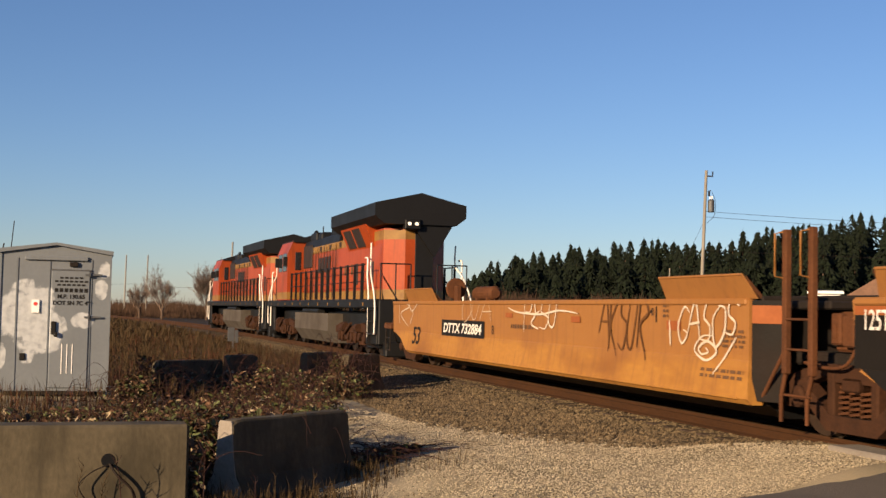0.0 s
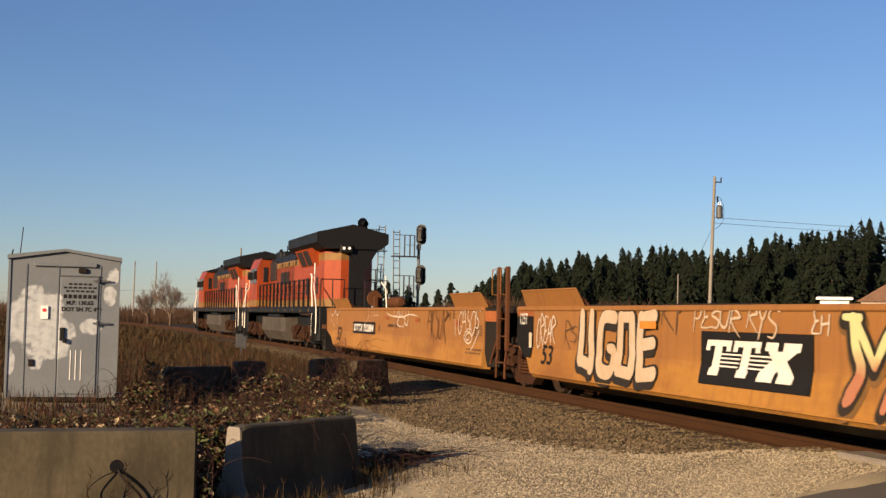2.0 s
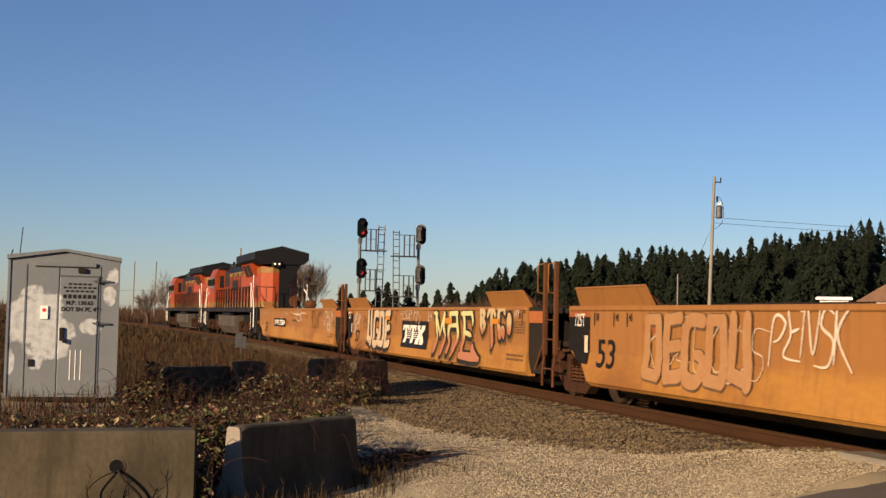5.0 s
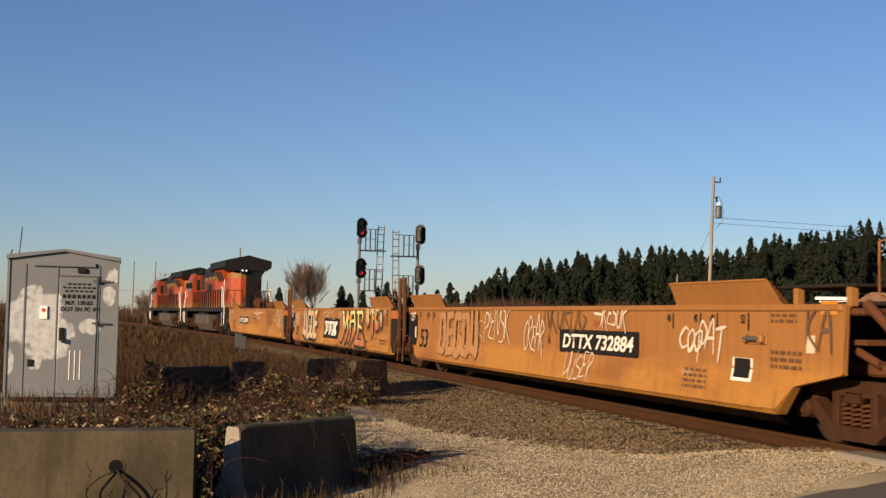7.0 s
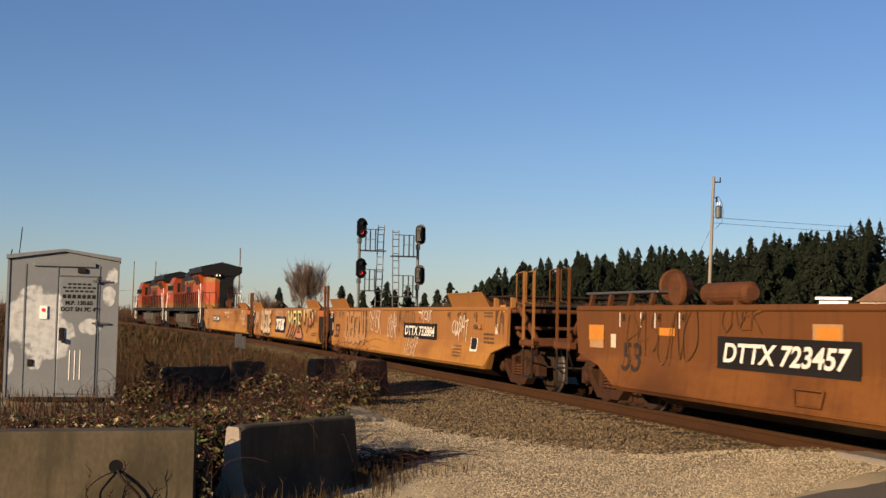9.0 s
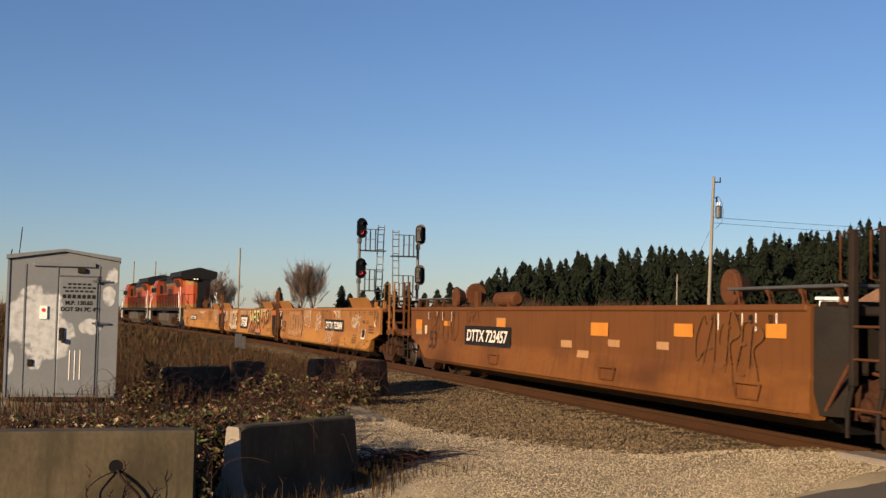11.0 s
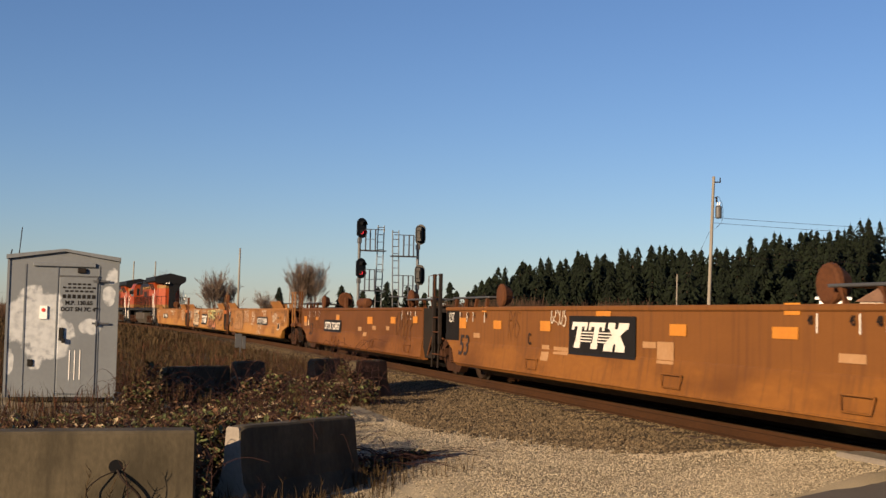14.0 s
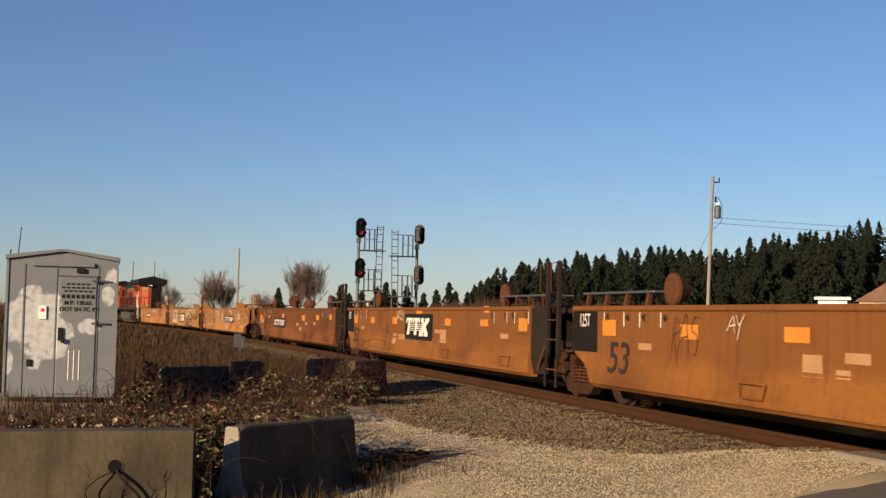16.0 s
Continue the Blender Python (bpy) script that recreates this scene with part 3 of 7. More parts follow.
# skeletons of fat sprayed shapes: strokes of (across, up, width), in the height of the piece
FAT = {
    "u": (0.60, [[(0.12, 0.97, 0.192), (0.10, 0.60, 0.218), (0.06, 0.30, 0.230), (0.10, 0.20, 0.205)], [(0.08, 0.22, 0.192), (0.42, 0.14, 0.192)], [(0.42, 0.97, 0.192), (0.40, 0.6, 0.230), (0.46, 0.1, 0.230)]]),
    "g": (0.55, [[(0.50, 0.92, 0.205), (0.16, 0.90, 0.205), (0.06, 0.5, 0.230), (0.12, 0.12, 0.230), (0.44, 0.08, 0.218), (0.48, 0.38, 0.205), (0.32, 0.44, 0.141)]]),
    "o": (0.52, [[(0.12, 0.92, 0.205), (0.08, 0.15, 0.230)], [(0.10, 0.93, 0.166), (0.42, 0.93, 0.166)], [(0.42, 0.92, 0.205), (0.45, 0.12, 0.230)], [(0.09, 0.11, 0.179), (0.45, 0.08, 0.179)]]),
    "e": (0.52, [[(0.14, 0.92, 0.218), (0.10, 0.5, 0.218), (0.16, 0.08, 0.230)], [(0.12, 0.92, 0.166), (0.48, 0.96, 0.179)], [(0.14, 0.52, 0.179), (0.44, 0.56, 0.179)], [(0.16, 0.07, 0.192), (0.50, 0.12, 0.218)]]),
    "M": (0.48, [[(0.00, 0.965, 0.072), (0.12, 0.955, 0.096)], [(0.07, 0.95, 0.132), (0.09, 0.66, 0.144), (0.13, 0.42, 0.156), (0.07, 0.16, 0.180), (0.04, 0.08, 0.120)], [(0.09, 0.92, 0.120), (0.16, 0.70, 0.120), (0.23, 0.46, 0.096)],
                 [(0.39, 0.94, 0.120), (0.30, 0.70, 0.120), (0.23, 0.46, 0.096)], [(0.40, 0.95, 0.132), (0.37, 0.66, 0.144), (0.42, 0.44, 0.156), (0.36, 0.18, 0.168), (0.32, 0.04, 0.096)]]),
    "A": (0.46, [[(0.10, 0.955, 0.108), (0.36, 0.965, 0.108)], [(0.11, 0.94, 0.144), (0.11, 0.74, 0.144), (0.05, 0.50, 0.156), (0.10, 0.30, 0.156), (0.05, 0.12, 0.168)], [(0.10, 0.70, 0.096), (0.36, 0.70, 0.096)],
                 [(0.34, 0.95, 0.144), (0.36, 0.72, 0.156), (0.39, 0.50, 0.168), (0.31, 0.26, 0.168), (0.24, 0.08, 0.120), (0.21, 0.0, 0.060)]]),
    "E": (0.66, [[(0.04, 0.96, 0.096), (0.38, 0.97, 0.096)], [(0.11, 0.95, 0.156), (0.14, 0.70, 0.156), (0.12, 0.45, 0.168), (0.08, 0.25, 0.168), (0.10, 0.10, 0.180)], [(0.37, 0.96, 0.120), (0.40, 0.82, 0.120), (0.40, 0.72, 0.048)],
                 [(0.14, 0.56, 0.108), (0.30, 0.52, 0.108), (0.36, 0.49, 0.060)], [(0.04, 0.06, 0.144), (0.40, 0.05, 0.180), (0.66, 0.03, 0.108)], [(0.42, 0.25, 0.168), (0.46, 0.14, 0.216), (0.58, 0.06, 0.144)]]),
    "B": (0.62, [[(0.10, 0.98, 0.240), (0.12, 0.65, 0.264), (0.14, 0.40, 0.288), (0.20, 0.20, 0.120)], [(0.14, 0.93, 0.204), (0.42, 0.86, 0.216), (0.24, 0.64, 0.180)], [(0.20, 0.62, 0.192), (0.44, 0.46, 0.240), (0.24, 0.20, 0.168)]]),
    "T": (0.62, [[(0.02, 0.78, 0.192), (0.14, 0.94, 0.216), (0.36, 1.02, 0.216), (0.56, 0.80, 0.192)], [(0.32, 0.96, 0.264), (0.32, 0.4, 0.288), (0.36, -0.10, 0.312), (0.36, -0.3, 0.120)]]),
    "C": (0.75, [[(0.20, 1.0, 0.264), (0.52, 1.06, 0.288), (0.62, 0.86, 0.168)], [(0.22, 1.0, 0.264), (0.20, 0.5, 0.300), (0.30, 0.12, 0.312)], [(0.26, 0.14, 0.288), (0.52, 0.30, 0.312), (0.56, 0.12, 0.240)]]),
    "0": (0.30, [[(0.15, 0.72, 0.60), (0.15, 0.5, 0.66), (0.15, 0.3, 0.58)]]),
}

# single-line letter forms for quick tags, in a unit box
LINE = {
    "A": [[(0, 0), (0.45, 1), (0.9, -0.05)], [(0.15, 0.38), (0.8, 0.42)]],
    "C": [[(0.8, 0.85), (0.4, 1), (0.05, 0.5), (0.35, 0), (0.85, 0.15)]],
    "D": [[(0.1, 0.05), (0.12, 1), (0.75, 0.75), (0.75, 0.25), (0.1, 0.02)]],
    "E": [[(0.8, 0.95), (0.2, 0.92), (0.32, 0.52), (0.05, 0.12), (0.85, 0.05)], [(0.25, 0.52), (0.65, 0.56)]],
    "G": [[(0.8, 0.85), (0.35, 1), (0.05, 0.45), (0.4, 0), (0.85, 0.3), (0.45, 0.42)]],
    "H": [[(0.1, 1), (0.08, 0)], [(0.8, 1.05), (0.72, -0.1)], [(0.1, 0.5), (0.75, 0.55)]],
    "K": [[(0.12, 1.05), (0.1, -0.05)], [(0.85, 1), (0.15, 0.45), (0.95, -0.12)]],
    "N": [[(0.05, 0), (0.15, 1), (0.72, 0.05), (0.85, 1.08)]],
    "O": [[(0.45, 1), (0.05, 0.6), (0.3, 0), (0.8, 0.35), (0.7, 0.9), (0.4, 1)]],
    "P": [[(0.1, -0.2), (0.15, 1), (0.8, 0.8), (0.6, 0.45), (0.15, 0.45)]],
    "R": [[(0.1, 0), (0.15, 1), (0.8, 0.75), (0.2, 0.5), (0.95, -0.18)]],
    "S": [[(0.85, 0.9), (0.35, 0.98), (0.18, 0.65), (0.75, 0.4), (0.6, 0.02), (0.05, 0.08)]],
    "T": [[(0, 0.88), (0.95, 1)], [(0.5, 0.95), (0.42, -0.1)]],
    "U": [[(0.05, 1), (0.1, 0.15), (0.55, 0), (0.8, 0.98)]],
    "Y": [[(0.05, 1), (0.4, 0.5), (0.8, 1.05)], [(0.42, 0.5), (0.3, -0.25)]],
    ">": [[(-0.9, 0.5), (0.8, 0.5)], [(0.45, 0.95), (0.85, 0.5), (0.5, 0.0)]],
    "@": [[(0.45, 0.6), (0.6, 0.4), (0.35, 0.3), (0.25, 0.6), (0.55, 0.9), (0.9, 0.5), (0.5, 0.02), (0.05, 0.4), (0.2, 1.0), (0.8, 1.1)]],
    "/": [[(0.9, 1.2), (0.1, -0.4)]],
}


def tag(parent, keys, y, z, w, h, mat, thick=0.04, seed=1, lean=0.18, loose=0.11):
    """A quick sprayed tag in single lines; y: its left end, z: its middle height."""
    r = random.Random(seed)
    sh = Shape()
    k = w / len(keys)
    for g, key in enumerate(keys):
        grow, drop = r.uniform(0.85, 1.25), r.uniform(-0.12, 0.12)
        for n, line in enumerate(LINE[key]):
            pts = [(y - k * (g - 0.1 + 1.25 * u + r.uniform(-loose, loose)) - lean * h * (v - 0.5), z + h * ((v - 0.5) * grow + drop + r.uniform(-loose, loose) * 0.6)) for u, v in line]
            ribbon(sh, spline(pts, 8), thick * r.uniform(0.85, 1.15), SX - 0.018 - 0.0011 * g - 0.0004 * n)
    return part("spray_tag", sh, mat, parent)


def stroke(sh, line, x):
    """A fat stroke with rounded ends, its width changing along it; line: (y, z, width)."""
    ctrl = spline([(a, b) for a, b, _ in line], 6)
    wide = spline([(i, c) for i, (_, _, c) in enumerate(line)], 6)
    left, right = [], []
    for i, p in enumerate(ctrl):
        a, b = ctrl[max(0, i - 1)], ctrl[min(len(ctrl) - 1, i + 1)]
        d = Vector((b[0] - a[0], b[1] - a[1])).normalized()
        k = wide[i][1] / 2
        left.append((p[0] - d.y * k, p[1] + d.x * k))
        right.append((p[0] + d.y * k, p[1] - d.x * k))
    n = len(ctrl)

    def at(p, lift):
        zz = min(1.71, max(0.47, p[1]))
        return (x - lift + out(zz), p[0], zz)
    first, last = [], []
    for i, store, turn in ((0, first, 1), (n - 1, last, -1)):
        c, e = ctrl[i], left[i]
        ox, oy = e[0] - c[0], e[1] - c[1]
        for a in (0.52, 1.05, 1.57, 2.09, 2.62):
            s, k = math.sin(a * turn), math.cos(a * turn)
            store.append((c[0] + ox * k - oy * s, c[1] + ox * s + oy * k))
    ring = left + last + right[::-1] + first[::-1]
    top = len(left) + len(last)
    faces = [(i, i + 1, top + n - 2 - i, top + n - 1 - i) for i in range(n - 1)]
    faces.append(tuple(range(n - 1, top + 1)))
    faces.append(tuple([top + n - 1] + list(range(top + n, len(ring))) + [0]))
    sh.add([at(p, 0.00001 * i) for i, p in enumerate(ring)], faces)


def fat_piece(parent, y, z, w, h, keys, fill, edge, rim=0.06, drop=0.05, halo=None):
    """A large sprayed piece of fat letters with a dark edge and a drop shadow. y: its left end, z: its foot."""
    total = sum(FAT[k][0] for k in keys)
    u0 = 0.0
    for key in keys:
        ob = None
        for n, line in enumerate(FAT[key][1]):
            pts = [(y - (u0 + a) / total * w, z + b * h, c * h) for a, b, c in line]
            outer, shade, inner = Shape(), Shape(), Shape()
            stroke(outer, [(a, b, c + rim * 1.5) for a, b, c in pts], SX - 0.020 - 0.0016 * n)
            stroke(shade, [(a + drop * 0.6, b - drop, c + rim * 1.3) for a, b, c in pts], SX - 0.0192 - 0.0016 * n)
            stroke(inner, pts, SX - 0.031 - 0.0016 * n)
            if ob is None:
                ob = part("spray_piece", outer, edge, parent)
            else:
                part("outline", outer, edge, ob)
            part("drop_shadow", shade, edge, ob)
            part("fill", inner, fill, ob)
            if halo:
                mist = Shape()
                stroke(mist, [(a + 0.02, b - drop * 1.2, c + rim * 3.2) for a, b, c in pts], SX - 0.010 - 0.0016 * n)
                part("overspray", mist, halo, ob)
        u0 += FAT[key][0]


def small_print(parent, y, z, w, h, seed, mat=STENCIL, rows=3):
    """Unreadable stencilled lines, as plain bars."""
    r = random.Random(seed)
    sh = Shape()
    for i in range(rows):
        zz = z - i * h / rows
        c = y
        while c > y - w:
            k = r.uniform(0.04, 0.16)
            plate(sh, c, max(y - w, c - k), zz - h / rows * 0.55, zz)
            c -= k + r.uniform(0.03, 0.06)
    return tagged(part("stencil", sh, mat, parent), kind="stuff")


def body_side(front, rear, mirror):
    """One side wall of a well: vertical upper sheet, flared lower sheet, sill. front, rear: y of the end at (top, waist, foot)."""
    sh = Shape()
    prof = [(-1.50, 1.72, 0), (-1.50, 1.30, 0.4), (-1.50, 0.99, 0.97), (-1.512, 0.97, 1), (-1.535, 0.80, 1.3), (-1.58, 0.52, 1.9), (-1.52, 0.45, 2), (-1.38, 0.45, 2), (-1.38, 0.52, 1.9), (-1.44, 0.80, 1.3),
            (-1.44, 0.97, 1), (-1.44, 1.72, 0)]

    def end(e, k):
        return e[0] + (e[1] - e[0]) * k if k <= 1 else e[1] + (e[2] - e[1]) * (k - 1) / 0.3 if k <= 1.3 else e[2] + (e[3] - e[2]) * (k - 1.3) / 0.7
    n = 14
    for i in range(n + 1):
        for x, z, k in prof:
            f, r = end(front, k), end(rear, k)
            dent = 0.006 * noise.noise((i * 1.7, z * 2, front[0])) if 0 < i < n else 0
            sh.v.append(((x + dent) * mirror, f + (r - f) * i / n, z))
    m = len(prof)
    sh.f = [(i * m + j, i * m + (j + 1) % m, (i + 1) * m + (j + 1) % m, (i + 1) * m + j) for i in range(n) for j in range(m)]
    sh.f += [tuple(range(m)), tuple(n * m + j for j in range(m))]
    return sh


def well_car(name_label, s_mid, paint, front_end, rear_end, flaps, group, posts=True):
    """One well of an articulated set; +y is the way it runs. Ends: 'joint' (shared truck) or 'coupler'."""
    car = thing("well_car", name_label, "well car", group)
    VEHICLES.append((car, s_mid, 9.7))
    f = (9.15, 9.0, 8.5, 8.1) if front_end == "joint" else (10.2, 10.1, 9.2, 8.4)
    r = (-8.15, -8.15, -8.2, -8.27) if rear_end == "joint" else (-10.1, -10.05, -9.15, -8.75)
    for mirror, nm in ((1, "side_wall"), (-1, "side_wall")):
        w = part(nm, body_side(f, r, mirror), paint, car)
        part("top_chord", Shape().box(*sorted((mirror * -1.53, mirror * -1.36)), r[0] + 0.05, f[0] - 0.05, 1.66, 1.745, 0.02), paint, w)
    part("well_floor", Shape().box(-1.42, 1.42, -8.15, 8.0, 0.44, 0.5).box(-1.4, 1.4, 7.9, 8.1, 0.44, 1.6).box(-1.4, 1.4, -8.2, -8.05, 0.44, 1.6), DARK_STEEL, car)
    # added black box that stands in for the deep shade under the well
    part("dark_gap_filler", Shape().prism([(-1.2, 0.44), (-0.9, 0.27), (0.9, 0.27), (1.2, 0.44)], "y", -8.1, 7.9), SIGNAL_BLACK, car)
    # ends over the trucks
    for s, kind, e in ((1, front_end, f), (-1, rear_end, r)):
        tip = 9.45 if kind == "joint" else 11.15
        sh = Shape().box(-0.95, 0.95, *sorted((s * 8.1, s * tip)), 0.95, 1.12, 0.03).box(-0.35, 0.35, *sorted((s * 8.1, s * (tip + 0.25))), 0.72, 0.98, 0.04)
        sh.box(-1.36, 1.36, *sorted((s * 8.1, s * 8.22)), 0.6, 1.78, 0.02)
        part("end_platform", sh, DARK_STEEL if kind == "joint" else RUST, car)
        if kind == "coupler":
            cp = Shape().box(-0.12, 0.12, *sorted((s * 10.7, s * 11.6)), 0.74, 0.98, 0.03).box(-0.17, 0.17, *sorted((s * 11.6, s * 11.92)), 0.68, 1.02, 0.05)
            part("coupler", cp, RUST, car)
            sill = Shape().box(-1.45, 1.45, *sorted((s * 11.28, s * 11.4)), 1.0, 1.16, 0.02).box(-1.46, -1.3, *sorted((s * 10.66, s * 11.4)), 1.0, 1.12, 0.02)
            sill.box(-1.42, 1.42, *sorted((s * 8.3, s * 10.3)), 1.62, 1.70, 0.02)
            part("end_sill", sill, RUST, car)
            for yy in (s * 10.78, s * 11.33) if posts else ():
                post = Shape().prism([(-1.45, yy - 0.04), (-1.40, yy - 0.04), (-1.40, yy + 0.04), (-1.42, yy + 0.04), (-1.42, yy - 0.02), (-1.45, yy - 0.02)], "z", 0.98, 2.42)
                ps = part("guide_post", post, paint, car)
                part("grab_iron", Shape().tube([(-1.45, yy, 1.8), (-1.56, yy, 1.83), (-1.56, yy, 2.38), (-1.45, yy, 2.41)], 0.014, 6), paint, ps)
            if flaps and s < 0:
                dk = part("end_deck", Shape().box(-1.42, 1.42, s * 10.15 if s < 0 else s * 8.4, s * 8.4 if s < 0 else s * 10.15, 1.93, 1.97, 0.01), DARK_STEEL, car)
                for yy in (8.5, 9.0, 10.05):
                    part("deck_post", Shape().box(-1.42, -1.34, s * yy - 0.05, s * yy + 0.05, 1.72, 1.93), paint, dk)
            br = Shape().tube([(-1.3, s * 10.2, 1.75), (-1.25, s * 11.1, 1.12)], 0.06, 6).tube([(-1.3, s * 8.6, 1.7), (-1.2, s * 10.3, 1.1)], 0.05, 6).tube([(0.5, s * 8.4, 1.6), (0.4, s * 10.2, 1.05)], 0.05, 6).box(-1.3, 1.3, *sorted((s * 8.5, s * 10.2)), 1.3, 1.36)
            part("end_brace", br, RUST, car)
            step = Shape()
            for zz in (0.42, 0.75):
                step.tube([(-1.42, s * 10.8, zz), (-1.42, s * 11.3, zz)], 0.018, 6)
            step.tube([(-1.42, s * 10.8, 1.0), (-1.42, s * 10.8, 0.4)], 0.02, 6).tube([(-1.42, s * 11.3, 1.0), (-1.42, s * 11.3, 0.4)], 0.02, 6)
            step.tube([(-1.3, s * 11.1, 1.0), (-1.1, s * 11.3, 0.62), (-0.5, s * 11.6, 0.6)], 0.02, 6)
            part("sill_step", step, DARK_STEEL, car)
            if s < 0:
                continue
            tank = Shape().lathe([(-0.75, 0.0), (-0.75, 0.12), (-0.68, 0.185), (0.68, 0.185), (0.75, 0.12), (0.75, 0.0)], (0.75, s * 9.1, 2.0), "y", 16)
            tank.box(0.6, 0.9, s * 9.1 - 0.5, s * 9.1 - 0.4, 1.7, 1.9).box(0.6, 0.9, s * 9.1 + 0.4, s * 9.1 + 0.5, 1.7, 1.9)
            part("air_reservoir", tank, RUST, car, "rusty air reservoir cylinder")
            bw = Shape().lathe([(-0.03, 0.0), (-0.03, 0.26), (0.0, 0.29), (0.03, 0.26), (0.03, 0.0)], (0.15, s * 9.9, 2.12), "y", 18).box(0.08, 0.22, *sorted((s * 9.85, s * 9.6)), 1.68, 2.2, 0.02)
            part("brake_wheel", bw, RUST, car)
        else:
            if s < 0:
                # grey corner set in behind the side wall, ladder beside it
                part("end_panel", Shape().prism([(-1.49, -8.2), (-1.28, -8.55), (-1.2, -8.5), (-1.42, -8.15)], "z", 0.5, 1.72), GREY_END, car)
                if flaps:
                    part("end_stripe", Shape().prism([(-1.495, -8.21), (-1.285, -8.56), (-1.22, -8.52), (-1.42, -8.17)], "z", 1.44, 1.66), DULL_STRIPE, car)
                for yy in (-8.82, -9.36):
                    sh = Shape().box(-1.44, -1.36, yy - 0.045, yy + 0.045, 0.86, 2.55, 0.01)
                    sh.tube([(-1.40, yy, 0.9), (-1.40, yy + 0.1, 0.6), (-1.40, yy + 0.1, 0.3)], 0.03, 6)
                    p = part("ladder_post", sh, RUST if flaps else DARK_STEEL, car)
                    part("grab_iron", Shape().tube([(-1.42, yy + 0.03, 1.98), (-1.54, yy + 0.03, 2.0), (-1.54, yy + 0.03, 2.5), (-1.42, yy + 0.03, 2.53)], 0.014, 6), paint if flaps else RUST, p)
                for zz in (0.62, 1.15, 1.5):
                    part("rung", Shape().tube([(-1.42, -8.82, zz), (-1.42, -9.36, zz)], 0.016, 6), RUST, car)
                part("brace", Shape().tube([(-1.4, -8.3, 0.55), (-1.4, -8.85, 1.2)], 0.025, 6), RUST, car)
                part("hose", Shape().tube(spline3([(-1.2, -8.9, 1.0), (-1.25, -9.4, 0.96), (-1.25, -9.8, 1.02), (-1.2, -10.0, 1.35), (-1.15, -10.05, 1.55)]), 0.022, 6), RUST, car)
                part("bracket", Shape().box(-1.12, -1.0, -9.72, -9.5, 1.2, 1.55, 0.02), RUST, car)
                part("bracket", Shape().box(-1.12, -1.0, -10.35, -10.15, 1.2, 1.55, 0.02), RUST, car)
                part("walkway_support", Shape().box(-1.2, 1.2, -9.4, -8.25, 1.62, 1.72, 0.02), DARK_STEEL, car)
                part("end_bulkhead", Shape().box(-1.0, 1.0, -10.1, -9.2, 1.14, 1.6, 0.03), RUST, car, "rust-brown bulkhead over the shared truck")
                for yy in (-9.35, -9.9):
                    part("slotted_bracket", Shape().box(-1.10, -1.0, yy - 0.09, yy + 0.09, 1.22, 1.58, 0.02).box(-1.115, -1.10, yy - 0.035, yy + 0.035, 1.30, 1.46), RUST, car)
            else:
                edge = 8.2 if flaps else 8.05
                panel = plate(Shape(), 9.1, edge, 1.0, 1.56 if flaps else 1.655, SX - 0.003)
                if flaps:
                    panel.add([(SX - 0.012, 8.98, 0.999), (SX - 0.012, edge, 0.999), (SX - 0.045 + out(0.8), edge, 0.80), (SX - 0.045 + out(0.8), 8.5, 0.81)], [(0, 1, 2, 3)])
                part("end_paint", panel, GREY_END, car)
                if flaps:
                    part("end_stripe", plate(Shape(), 9.1, edge, 1.565, 1.655, SX - 0.003), DULL_STRIPE, car)
                    patch(car, 8.32, 1.12, 0.14, 0.28, WHITE_OLD, SX - 0.02)
    # guide flaps or grating platforms over the ends
    for s in (1, -1):
        kind = front_end if s > 0 else rear_end
        if flaps:
            a, b = (8.75, 5.9) if s > 0 and kind == "joint" else (-8.25, -5.83) if kind == "joint" else (s * 8.75, s * 6.05)
            sh = Shape()
            sh.add([(-1.46, a, 1.74), (-1.46, b, 1.74), (-1.60, b + 0.03 * s, 2.03), (-1.60, a - 0.12 * s, 2.03),
                    (-1.43, a, 1.74), (-1.43, b, 1.74), (-1.575, b + 0.03 * s, 2.035), (-1.575, a - 0.12 * s, 2.035)],
                   [(0, 1, 2, 3), (4, 7, 6, 5), (0, 4, 5, 1), (1, 5, 6, 2), (2, 6, 7, 3), (3, 7, 4, 0)])
            flap = part("guide_flap", sh, paint, car)
            part("flap_lip", Shape().tube([(-1.595, b + 0.03 * s, 2.035), (-1.595, a - 0.12 * s, 2.035)], 0.018, 6), paint, flap)
            for yy in (a - 0.06 * s, b + 0.06 * s):
                part("gusset", Shape().add([(-1.43, yy, 1.74), (-1.57, yy, 2.02), (-1.30, yy, 1.74), (-1.43, yy + 0.02, 1.74), (-1.57, yy + 0.02, 2.02), (-1.30, yy + 0.02, 1.74)],
                                           [(0, 1, 2), (3, 5, 4), (0, 3, 4, 1), (1, 4, 5, 2), (2, 5, 3, 0)]), RUST, flap)
            part("far_plank", Shape().box(1.30, 1.42, *sorted((a, b - 1.2 * s)), 1.80, 1.86, 0.01), DARK_STEEL, car)
            for yy in (a - 0.3 * s, b - 0.9 * s):
                part("plank_foot", Shape().box(1.34, 1.40, yy - 0.04, yy + 0.04, 1.74, 1.80), RUST, car)
        else:
            a, b = (8.9, 6.2) if s > 0 else (-8.7, -6.1)
            if kind == "coupler":
                a, b = (10.0, 7.3) if s > 0 else (-10.0, -7.3)
            lo, hi = sorted((a, b))
            p = part("walkway", Shape().box(-1.42, -0.85, lo, hi, 1.93, 1.97, 0.01), GALVANISED, car, "grey steel grating walkway")
